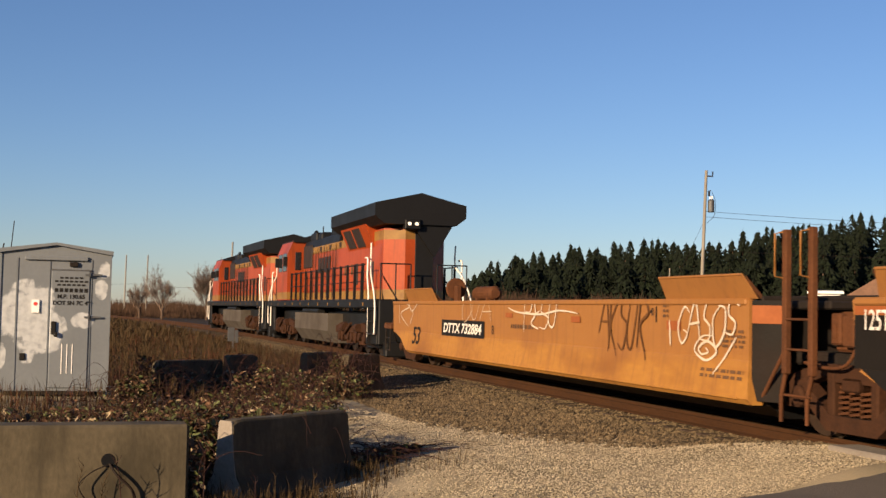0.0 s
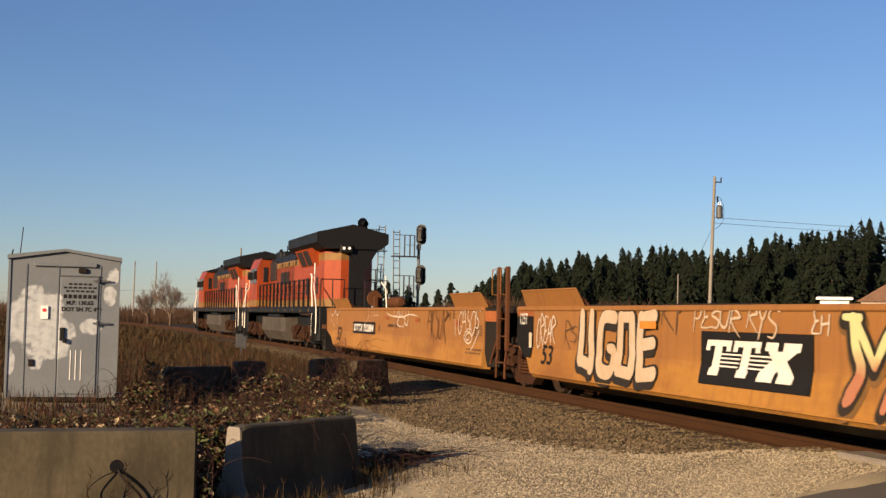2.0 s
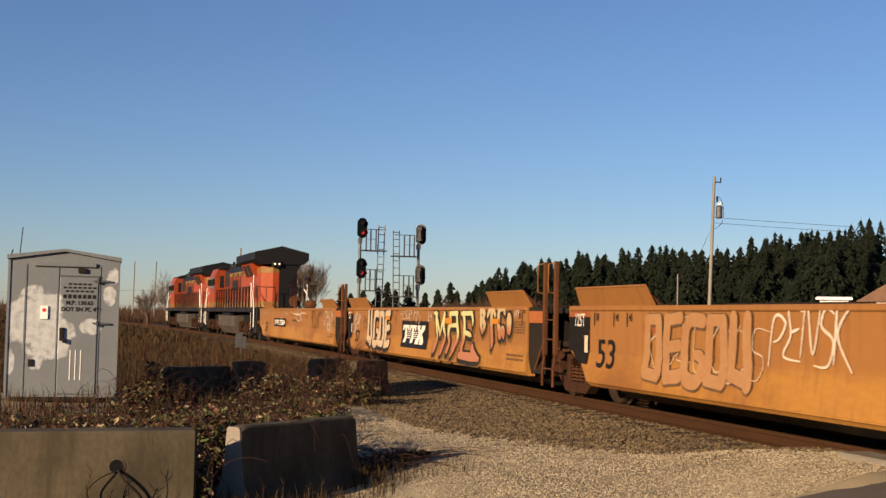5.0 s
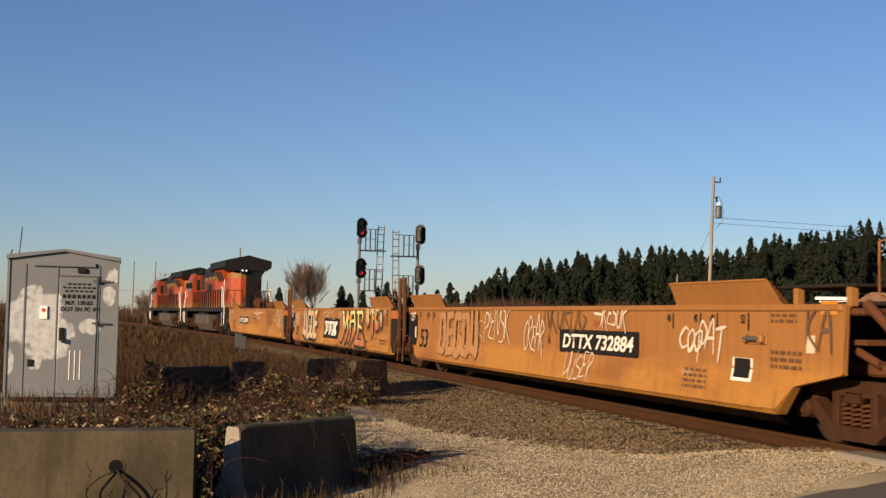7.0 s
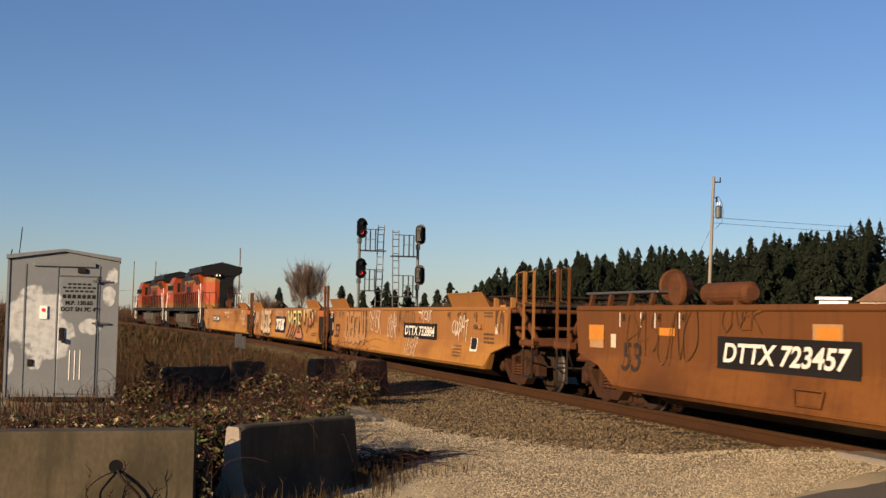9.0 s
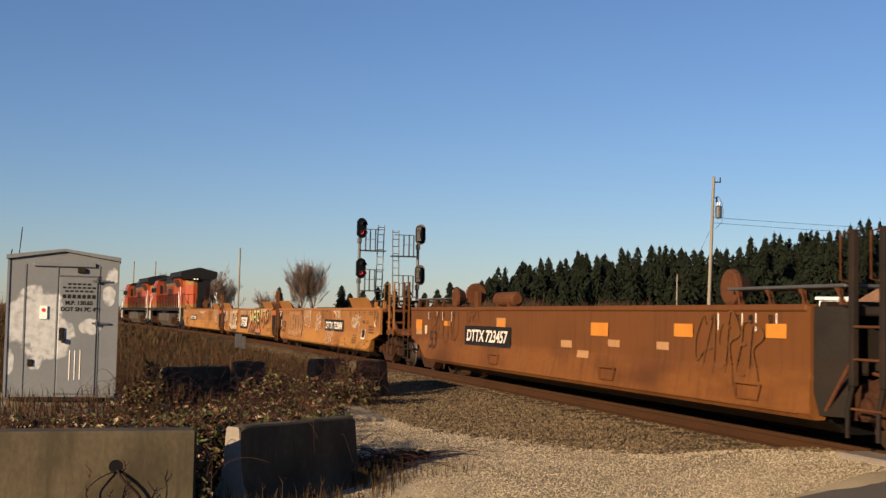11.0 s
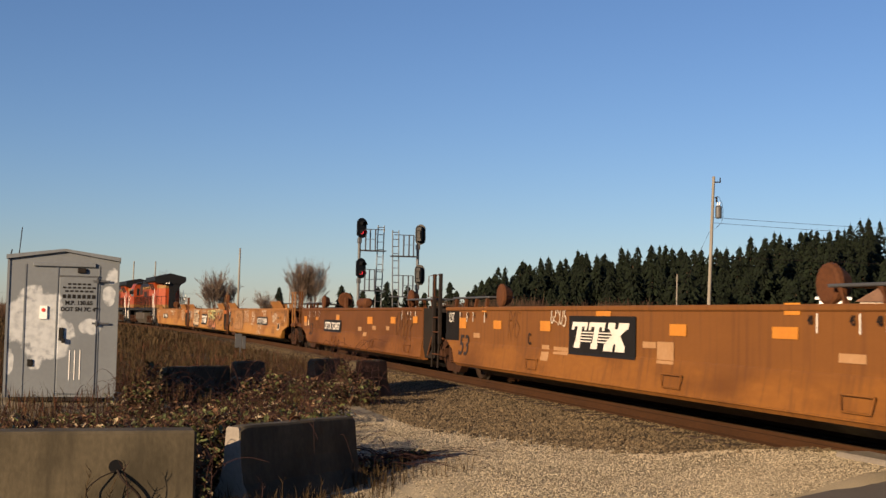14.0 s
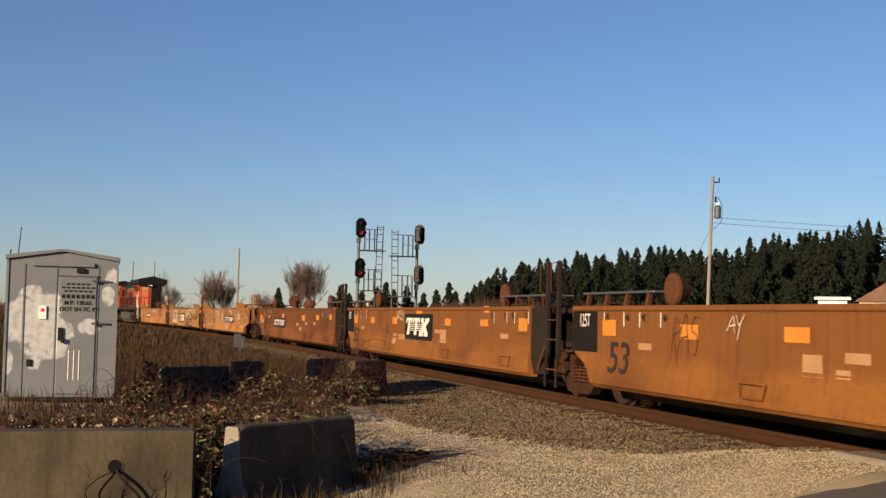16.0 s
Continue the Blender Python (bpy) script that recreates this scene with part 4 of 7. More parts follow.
            for k in range(4):
                legs = Shape()
                yy = lo + 0.2 + k * (hi - lo - 0.4) / 3
                legs.prism([(yy - 0.05, 1.93), (yy + 0.05, 1.93), (yy + 0.13 * s, 1.74), (yy + 0.05 * s, 1.74)], "x", -1.4, -1.34)
                part("bracket", legs, RUST, p)
            dsc = Shape().lathe([(-0.02, 0.0), (-0.02, 0.2), (0.0, 0.24), (0.05, 0.25), (0.22, 0.15), (0.26, 0.0)], (-1.25, b - 0.25 * s, 1.98), "x", 16)
            part("cone_lock", dsc, RUST, car)
    add_truck(car, -9.7, big=rear_end == "joint")
    if front_end == "coupler":
        add_truck(car, 9.7)
    part("sill_lip", Shape().box(-1.597, -1.575, r[3] + 0.25, f[3] - 0.25, 0.505, 0.53, 0.006), paint, car)
    # loose detail along the foot of the wall
    for yy in () if flaps else (3.1, -2.6, -6.9):
        sh = Shape()
        sh.tube([(-1.585, yy - 0.3, 0.78), (-1.585, yy + 0.3, 0.78), (-1.60, yy + 0.26, 0.60), (-1.60, yy - 0.26, 0.60), (-1.585, yy - 0.3, 0.78)], 0.014, 5)
        part("rope_hook", sh, paint, car)
    return car


def spline3(pts, n=5):
    P = [Vector(p) for p in [pts[0], *pts, pts[-1]]]
    out = []
    for i in range(1, len(P) - 2):
        for k in range(n):
            t = k / n
            out.append(0.5 * (2 * P[i] + (P[i + 1] - P[i - 1]) * t + (2 * P[i - 1] - 5 * P[i] + 4 * P[i + 1] - P[i + 2]) * t * t + (3 * P[i] - P[i - 1] - 3 * P[i + 1] + P[i + 2]) * t ** 3))
    return out + [P[-2]]


def number_panel(car, body, y0, y1, z0, z1, size):
    p = part("number_panel", plate(Shape(), y0, y1, z0, z1, SX - 0.016), BLACK_PAINT, car, "black panel with white number")
    t = words("lettering", body, 0, 0, size, WHITE_PAINT, p, SX - 0.026, 0.2, 1.0, 0.008)
    ys, zs = [v.co.y for v in t.data.vertices], [v.co.z for v in t.data.vertices]
    ky, kz = (y0 - y1) * 0.90 / (max(ys) - min(ys)), (z1 - z0) * 0.62 / (max(zs) - min(zs))
    t.data.transform(Matrix.Translation((0, (y0 + y1) / 2 - ky * (max(ys) + min(ys)) / 2, (z0 + z1) / 2 - kz * (max(zs) + min(zs)) / 2)) @ Matrix.Diagonal((1, ky, kz, 1)))


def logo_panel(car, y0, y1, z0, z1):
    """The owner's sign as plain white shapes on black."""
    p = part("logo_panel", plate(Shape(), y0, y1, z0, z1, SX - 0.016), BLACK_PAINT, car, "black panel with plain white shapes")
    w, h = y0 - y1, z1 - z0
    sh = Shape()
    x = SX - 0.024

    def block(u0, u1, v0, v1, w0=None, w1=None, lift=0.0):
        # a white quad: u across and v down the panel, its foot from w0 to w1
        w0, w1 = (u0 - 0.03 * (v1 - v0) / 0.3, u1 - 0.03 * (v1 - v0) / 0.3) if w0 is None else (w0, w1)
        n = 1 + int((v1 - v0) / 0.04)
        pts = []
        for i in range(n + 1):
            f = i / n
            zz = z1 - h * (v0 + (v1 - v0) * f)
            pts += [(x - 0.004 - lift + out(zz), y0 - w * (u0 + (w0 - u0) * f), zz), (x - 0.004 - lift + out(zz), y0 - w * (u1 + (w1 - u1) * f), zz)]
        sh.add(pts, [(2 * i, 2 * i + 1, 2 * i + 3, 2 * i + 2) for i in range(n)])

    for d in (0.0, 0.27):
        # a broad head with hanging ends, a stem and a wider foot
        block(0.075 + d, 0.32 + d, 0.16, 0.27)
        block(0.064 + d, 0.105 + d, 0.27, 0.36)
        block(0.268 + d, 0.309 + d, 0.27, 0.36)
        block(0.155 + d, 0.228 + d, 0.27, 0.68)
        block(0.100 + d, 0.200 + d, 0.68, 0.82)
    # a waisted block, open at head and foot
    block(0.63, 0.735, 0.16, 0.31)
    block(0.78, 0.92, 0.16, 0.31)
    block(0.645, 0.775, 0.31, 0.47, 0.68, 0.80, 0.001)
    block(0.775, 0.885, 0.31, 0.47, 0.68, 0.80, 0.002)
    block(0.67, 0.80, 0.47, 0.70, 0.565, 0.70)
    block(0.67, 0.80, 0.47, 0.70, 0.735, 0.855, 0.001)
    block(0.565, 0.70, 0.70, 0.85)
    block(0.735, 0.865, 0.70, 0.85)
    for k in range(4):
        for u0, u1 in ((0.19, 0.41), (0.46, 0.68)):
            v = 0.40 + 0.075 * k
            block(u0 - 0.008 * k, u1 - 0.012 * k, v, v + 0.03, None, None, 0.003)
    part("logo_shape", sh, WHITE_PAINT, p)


def patch(car, y, z, w, h, mat=PATCH, x=None):
    part("paint_patch", plate(Shape(), y + w / 2, y - w / 2, z - h / 2, z + h / 2, x or SX - (0.007 if mat in (PALE_PATCH, WHITE_PAINT) else 0.011)), mat, car)


def ticks(car, ys, marks=(), z0=1.42, z1=1.64, paint=WHITE_PAINT):
    """White loading marks with the container length stencilled beside them."""
    for k, yy in enumerate(ys):
        part("position_mark", plate(Shape(), yy, yy - 0.03, z0, z1), paint, car)
        if k < len(marks):
            words("lettering", marks[k], yy - 0.15 if yy > 0 else yy + 0.11, 1.56, 0.15, BLACK_PAINT, car, wide=0.7, bold=0.003)


SET_A, SET_B = "yellow well cars", "rusty orange well cars"
u1 = well_car("yellow-orange three-well container car, empty, first well", 21.4, ORANGE_CAR, "coupler", "joint", True, SET_A, False)
u2 = well_car("yellow-orange well of an empty container car, covered in graffiti", 2.0, ORANGE_CAR, "joint", "joint", True, SET_A)
u3 = well_car("yellow-orange last well of an empty container car with white scrawls", -17.4, ORANGE_CAR, "joint", "coupler", True, SET_A)
v1 = well_car("grimy rusty orange container well car, empty, with black number panel", -41.3, ORANGE_GRIMY, "coupler", "joint", False, SET_B)
v2 = well_car("rusty orange middle well of an empty container car, faded paint", -60.7, ORANGE_OLD, "joint", "joint", False, SET_B)
v3 = well_car("rusty orange well car with bright repaired paint patches", -80.1, ORANGE_OLD, "joint", "coupler", False, SET_B)

# ---- lettering, patches and sprayed paint on the cars ----
number_panel(u1, "DTTX 732884", 5.40, 2.27, 0.96, 1.32, 0.275)
words("lettering", "53", 7.60, 0.88, 0.60, BLACK_PAINT, u1, wide=1.2, bold=0.004)
words("lettering", "B", 1.72, 1.15, 0.24, BLACK_PAINT, u1, wide=0.8, bold=0.004)
tag(u1, "OUA", 3.79, 1.54, 2.01, 0.52, SPRAY_PALE, 0.022, 11)
tag(u1, "PESU", -0.15, 1.53, 1.70, 0.51, SPRAY_WHITE, 0.04, 12)
flourish = Shape()
ribbon(flourish, spline([(0.75, 1.60), (0.2, 1.52), (-1.0, 1.49), (-1.9, 1.56), (-2.75, 1.52)], 8), 0.035, SX - 0.027)
part("spray_tag", flourish, SPRAY_WHITE, u1)
tag(u1, "AKSUR", -3.67, 1.45, 1.72, 0.68, SPRAY_FAINT, 0.045, 14)
tag(u1, "GASOS", -6.30, 1.44, 1.65, 0.44, SPRAY_WHITE, 0.036, 15)
tag(u1, "@/", -6.85, 1.08, 1.0, 0.32, SPRAY_WHITE, 0.034, 16)
small_print(u1, -7.00, 0.85, 1.10, 0.15, 17, STENCIL, 2)
small_print(u1, 0.63, 1.29, 1.24, 0.14, 18, STENCIL, 1)
small_print(u1, -5.83, 1.74, 0.16, 0.28, 19, STENCIL, 4)
patch(u1, -6.16, 1.38, 0.42, 0.13, DULL_STRIPE)
patch(u1, -2.62, 1.42, 0.40, 0.10, DULL_STRIPE)
patch(u1, 0.75, 1.46, 0.4, 0.09, DULL_STRIPE)
patch(u3, 5.9, 1.42, 0.5, 0.13, DULL_STRIPE)
patch(u3, -3.4, 1.46, 0.4, 0.09, DULL_STRIPE)
tag(u1, "/", -5.98, 1.30, 0.14, 0.22, SPRAY_WHITE, 0.05, 3, -0.5)
tag(u1, "RY", 9.44, 1.42, 1.95, 0.46, SPRAY_WHITE, 0.03, 20)
small_print(u1, -7.51, 1.35, 0.56, 0.25, 21, STENCIL, 4)
tag(u2, "CREAR", 7.98, 1.30, 0.95, 0.42, SPRAY_WHITE, 0.035, 22)
words("lettering", "53", 7.39, 0.86, 0.48, BLACK_PAINT, u2, wide=1.2, bold=0.004)
tag(u2, "RS", 6.60, 1.25, 0.59, 0.33, SPRAY_BLACK, 0.03, 23)
fat_piece(u2, 5.92, 0.64, 2.95, 1.0, "ugoe", SPRAY_PALE, SPRAY_EDGE, 0.045, 0.09)
tag(u2, "RY", 2.80, 1.60, 0.68, 0.33, SPRAY_BLACK, 0.03, 24)
tag(u2, "PESUR", 1.85, 1.56, 1.25, 0.27, SPRAY_PALE, 0.038, 25)
tag(u2, "RYS", 0.42, 1.54, 0.72, 0.30, SPRAY_PALE, 0.036, 55)
tag(u2, "EH", -1.0, 1.54, 0.34, 0.24, SPRAY_WHITE, 0.028, 56, 0.05, 0.04)
words("lettering", "125T", 8.72, 1.50, 0.30, WHITE_PAINT, u2, wide=0.72, bold=0.002)
words("lettering", "125T", 8.62, 1.50, 0.30, WHITE_PAINT, u3, wide=0.72, bold=0.002)
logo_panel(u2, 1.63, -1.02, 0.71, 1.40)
fat_piece(u2, -1.62, 0.62, 3.75, 1.02, "MAE", SPRAY_FADE, SPRAY_EDGE, 0.06, 0.06, SPRAY_HALO)
fat_piece(u2, -5.22, 1.10, 1.78, 0.60, "BTC", SPRAY_FADE_SMALL, SPRAY_EDGE, 0.05, 0.04, SPRAY_HALO)
fat_piece(u2, -6.98, 1.18, 0.36, 0.44, "0", SPRAY_FADE_SMALL, SPRAY_EDGE, 0.07, 0.03, SPRAY_HALO)
patch(u2, -2.94, 1.43, 0.57, 0.13, PATCH, SX - 0.052)
patch(u2, -6.34, 1.45, 0.49, 0.11, PATCH, SX - 0.052)
patch(u2, 3.21, 1.46, 0.55, 0.11, PATCH, SX - 0.052)
words("lettering", "48", -7.21, 1.67, 0.14, STENCIL, u2, wide=0.8, bold=0.004)
words("lettering", "53", -7.99, 1.66, 0.13, BLACK_PAINT, u2, wide=0.8, bold=0.004)
tag(u2, "TH", -7.42, 1.66, 0.28, 0.16, SPRAY_WHITE, 0.03, 26)
small_print(u2, -7.35, 1.46, 0.67, 0.25, 27, STENCIL, 5)
small_print(u2, -7.06, 0.83, 0.99, 0.16, 28, STENCIL, 2)
words("lettering", "53", 7.49, 0.96, 0.64, BLACK_PAINT, u3, wide=1.2, bold=0.004)
fat_piece(u3, 6.1, 0.66, 3.2, 0.95, "oegou", SPRAY_DUSTY, SPRAY_BLACK, 0.02, 0.02)
tag(u3, "RSEUCOS", 5.95, 1.2, 3.3, 0.7, SPRAY_PALE, 0.022, 29)
tag(u3, "PENSK", 2.58, 1.41, 1.63, 0.62, SPRAY_WHITE, 0.04, 31)
tag(u3, "CREAR", 0.12, 1.23, 1.06, 0.57, SPRAY_WHITE, 0.04, 32)
words("lettering", "A", -1.17, 1.15, 0.22, BLACK_PAINT, u3, wide=0.8, bold=0.004)
number_panel(u3, "DTTX 732884", -1.70, -4.92, 0.96, 1.35, 0.302)
tag(u3, "NKURUG", -0.92, 1.59, 1.98, 0.46, SPRAY_BLACK, 0.035, 33)
tag(u3, ">RESUR", -3.42, 1.60, 1.09, 0.35, SPRAY_WHITE, 0.04, 34)
tag(u3, "DUSER", -2.06, 0.77, 1.23, 0.45, SPRAY_WHITE, 0.03, 35)
ticks(u3, (-6.02, -6.82, -7.28, -8.07,), ("40", "45", "48", "53"), paint=BLACK_PAINT)
ticks(u3, (8.02, 7.25, 6.75, 5.75), ("53", "48", "45", "40"), paint=BLACK_PAINT)
ticks(u2, (-7.08, -7.85), ("48", "53"), paint=BLACK_PAINT)
ticks(u1, (-5.6,), ("40",), paint=BLACK_PAINT)
tag(u3, "COO", -6.30, 1.26, 0.62, 0.27, SPRAY_WHITE, 0.05, 36)
tag(u3, "PAT", -6.80, 1.32, 0.70, 0.40, SPRAY_WHITE, 0.045, 37)
hold = part("tie_bracket", Shape().box(SX - 0.02, SX, -8.52, -8.0, 1.26, 1.40, 0.008).box(SX - 0.09, SX - 0.02, -8.50, -8.40, 1.28, 1.38, 0.015).box(SX - 0.09, SX - 0.02, -8.12, -8.02, 1.28, 1.38, 0.015), ORANGE_CAR, u3)
part("bracket_pin", Shape().tube([(SX - 0.06, -8.45, 1.33), (SX - 0.06, -8.07, 1.33)], 0.035, 8), TANK_GREY, hold)
patch(u3, -7.95, 0.94, 0.50, 0.29, WHITE_PAINT)
patch(u3, -7.95, 0.96, 0.39, 0.24, BLACK_PAINT)
small_print(u3, -6.43, 0.90, 0.64, 0.29, 37, STENCIL, 4)
patch(u3, -6.51, 0.84, 0.30, 0.09, PALE_PATCH)
small_print(u3, -8.60, 1.70, 0.57, 0.20, 38, STENCIL, 3)
small_print(u3, -8.60, 1.20, 0.67, 0.25, 39, STENCIL, 3)
tag(u3, "KA", -9.38, 1.48, 0.50, 0.44, SPRAY_BLACK, 0.05, 40)
patch(u3, -9.82, 1.70, 0.32, 0.15, PATCH)
patch(u3, -9.46, 1.29, 0.18, 0.20, WHITE_OLD)
number_panel(v1, "DTTX 723457", 5.30, 2.21, 0.93, 1.34, 0.320)
words("lettering", "53", 7.92, 0.95, 0.60, LOCO_DARK, v1, wide=1.2, bold=0.004)
tag(v1, "GNER", 5.19, 1.58, 1.00, 0.32, SPRAY_FAINT, 0.03, 41)
patch(v1, 9.31, 1.32, 0.60, 0.24, PATCH)
patch(v1, 9.31, 1.14, 0.56, 0.13, PALE_PATCH)
patch(v1, 6.78, 1.37, 0.50, 0.11, PATCH)
patch(v1, 2.84, 1.41, 0.58, 0.22, PALE_PATCH)
patch(v1, 2.82, 1.42, 0.47, 0.14, PATCH)
patch(v1, 8.63, 1.20, 0.19, 0.21, WHITE_OLD)
ticks(v1, (8.41, 7.66, 7.18, 6.41,), ("53", "48", "45", "40"))
tag(v1, "RASUNO", 8.15, 1.30, 2.3, 0.66, SPRAY_FAINT, 0.035, 42)
patch(v1, -2.15, 1.37, 0.70, 0.21, PATCH)
patch(v1, -5.07, 1.40, 0.56, 0.18, PATCH)
patch(v1, -7.45, 1.43, 0.46, 0.17, PATCH)
patch(v1, -0.72, 1.10, 0.51, 0.12, PALE_PATCH)
patch(v1, -1.47, 0.95, 0.49, 0.12, PALE_PATCH)
patch(v1, -4.43, 1.17, 0.39, 0.11, PALE_PATCH)
patch(v1, -2.72, 1.16, 0.45, 0.11, PALE_PATCH)
tag(v1, "CASRER", -5.45, 1.27, 1.70, 0.63, SPRAY_FAINT, 0.045, 43)
ticks(v1, (-6.03, -6.64, -6.97, -7.44,), ("40", "45", "48", "53"))
words("lettering", "125T", 8.62, 1.50, 0.30, WHITE_PAINT, v2, wide=0.72, bold=0.002)
words("lettering", "53", 7.55, 0.89, 0.63, LOCO_DARK, v2, wide=1.2, bold=0.004)
patch(v2, 7.74, 1.39, 0.51, 0.23, PATCH)
patch(v2, 5.31, 1.38, 0.51, 0.17, PATCH)
patch(v2, 2.57, 1.39, 0.53, 0.18, PATCH)
patch(v2, 6.71, 1.14, 0.45, 0.10, PALE_PATCH)
patch(v2, 2.54, 0.91, 0.38, 0.28, PALE_PATCH)
patch(v2, 1.79, 0.97, 0.69, 0.13, PALE_PATCH)
words("lettering", "C", 3.39, 1.13, 0.30, BLACK_PAINT, v2, wide=0.8, bold=0.004)
tag(v2, "RAS", 4.62, 1.41, 0.66, 0.53, SPRAY_FAINT, 0.022, 44)
tag(v2, "GESUS", 2.25, 1.58, 0.74, 0.30, SPRAY_WHITE, 0.03, 45)
patch(v2, 6.20, 1.69, 0.32, 0.11, PATCH)
ticks(v2, (7.98, 7.46, 7.01, 6.21,), ("53", "48", "45", "40"))
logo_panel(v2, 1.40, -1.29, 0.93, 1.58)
patch(v2, -0.05, 1.61, 0.59, 0.10, PATCH)
patch(v2, -2.65, 1.40, 0.51, 0.16, PATCH)
patch(v2, -5.39, 1.41, 0.56, 0.14, PATCH)
patch(v2, -7.80, 1.40, 0.50, 0.25, PATCH)
patch(v2, -5.54, 1.69, 0.34, 0.14, PATCH)
patch(v2, -1.74, 1.17, 0.45, 0.09, PALE_PATCH)
patch(v2, -2.26, 1.07, 0.53, 0.31, PALE_PATCH)
patch(v2, -6.71, 1.16, 0.50, 0.10, PALE_PATCH)
patch(v2, -3.90, 1.69, 0.41, 0.05, PALE_PATCH)
ticks(v2, (-6.03, -6.83, -7.30, -8.08,), ("40", "45", "48", "53"))
small_print(v2, -7.45, 1.24, 0.67, 0.05, 46, STENCIL, 1)
words("lettering", "125T", 8.55, 1.50, 0.30, WHITE_PAINT, v3, wide=0.72, bold=0.002)
words("lettering", "53", 7.15, 0.92, 0.68, LOCO_DARK, v3, wide=1.2, bold=0.004)
patch(v3, 7.56, 1.40, 0.53, 0.25, PATCH)
patch(v3, 4.87, 1.38, 0.52, 0.20, PATCH)
patch(v3, 2.22, 1.39, 0.54, 0.18, PATCH)
patch(v3, 1.06, 1.16, 0.46, 0.12, PALE_PATCH)
patch(v3, 6.26, 1.14, 0.46, 0.10, PALE_PATCH)
patch(v3, 1.91, 1.05, 0.40, 0.25, PALE_PATCH)
patch(v3, 1.32, 0.98, 0.27, 0.10, PALE_PATCH)
ticks(v3, (7.78, 7.03, 6.46, 5.76,), ("53", "48", "45", "40"))
small_print(v3, 3.06, 1.68, 0.38, 0.07, 47, STENCIL, 1)
tag(v3, "RAS", 5.40, 1.33, 0.83, 0.55, SPRAY_FAINT, 0.022, 48)
tag(v3, "AY", 3.79, 1.50, 0.39, 0.25, SPRAY_WHITE, 0.02, 49)


# ---- locomotives ----
def loco_truck(parent, y):
    t = part("truck", Shape().box(-1.22, -1.02, y - 2.2, y + 2.2, 0.62, 0.86, 0.04).box(1.02, 1.22, y - 2.2, y + 2.2, 0.62, 0.86, 0.04).box(-1.0, 1.0, y - 0.4, y + 0.4, 0.5, 0.8), DARK_STEEL, parent,
             "sooty three-axle locomotive truck", pose(0, 0, TOP))
    for s in (-1, 1):
        top = [(-2.5, 0.62), (-2.5, 0.84), (-1.4, 0.98), (-0.5, 0.86), (0.5, 0.86), (1.4, 0.98), (2.5, 0.84), (2.5, 0.62), (1.3, 0.70), (1.0, 0.44), (0.6, 0.44), (0.4, 0.66), (-0.4, 0.66), (-0.6, 0.44), (-1.0, 0.44), (-1.3, 0.70)]
        part("side_frame", Shape().prism([(y + a, b) for a, b in top], "x", *sorted((s * 1.20, s * 1.32))), TRUCK, t, "dusty cast side frame")
        for k in (-1.3, 0.7):
            part("brake_cylinder", Shape().lathe([(0, 0.0), (0, 0.13), (0.4, 0.13), (0.46, 0.06), (0.46, 0.0)], (s * 1.38, y + k, 0.82), "y", 12), TRUCK, t)
            part("brake_rod", Shape().tube([(s * 1.36, y + k + 0.4, 0.8), (s * 1.34, y + k + 0.62, 0.35)], 0.03, 6), TRUCK, t)
        part("damper", Shape().tube([(s * 1.38, y - 0.1, 0.95), (s * 1.38, y + 0.9, 0.6)], 0.045, 8), TRUCK, t)
    for k in (-1.85, 0, 1.85):
        for s in (-1, 1):
            sh = Shape().box(*sorted((s * 1.05, s * 1.3)), y + k - 0.22, y + k + 0.22, 0.34, 0.78, 0.05)
            sh.lathe([(s * 1.26, 0.16), (s * 1.36, 0.15), (s * 1.38, 0.0)], (0, y + k, 0.52), "x", 12)
            part("axle_box", sh, TRUCK, t)
        if k < 1.5:
            sh = Shape()
            for s in (-1, 1):
                for d in (0.75, 1.1):
                    sh.lathe([(0.3, 0.11), (0.62, 0.11)], (s * 1.14, y + k + d, 0.0), "z", 8)
            part("spring", sh, TRUCK, t)
        prof = [(0.0, 0.12), (0.02, 0.42), (0.03, 0.53), (-0.09, 0.535), (-0.10, 0.56), (-0.13, 0.56), (-0.13, 0.1)]
        sh = Shape()
        for s in (-1, 1):
            sh.lathe([(s * (0.755 + w), r) for w, r in prof], (0, 0, 0), "x", 24)
        sh.lathe([(-0.7, 0.1), (0.7, 0.1)], (0, 0, 0), "x", 10)
        w = part("wheelset", sh, DARK_STEEL, t, m=pose(0, y + k, 0.535))
        SPINS.append((w, 0, y + k, 0.535, 0.535))


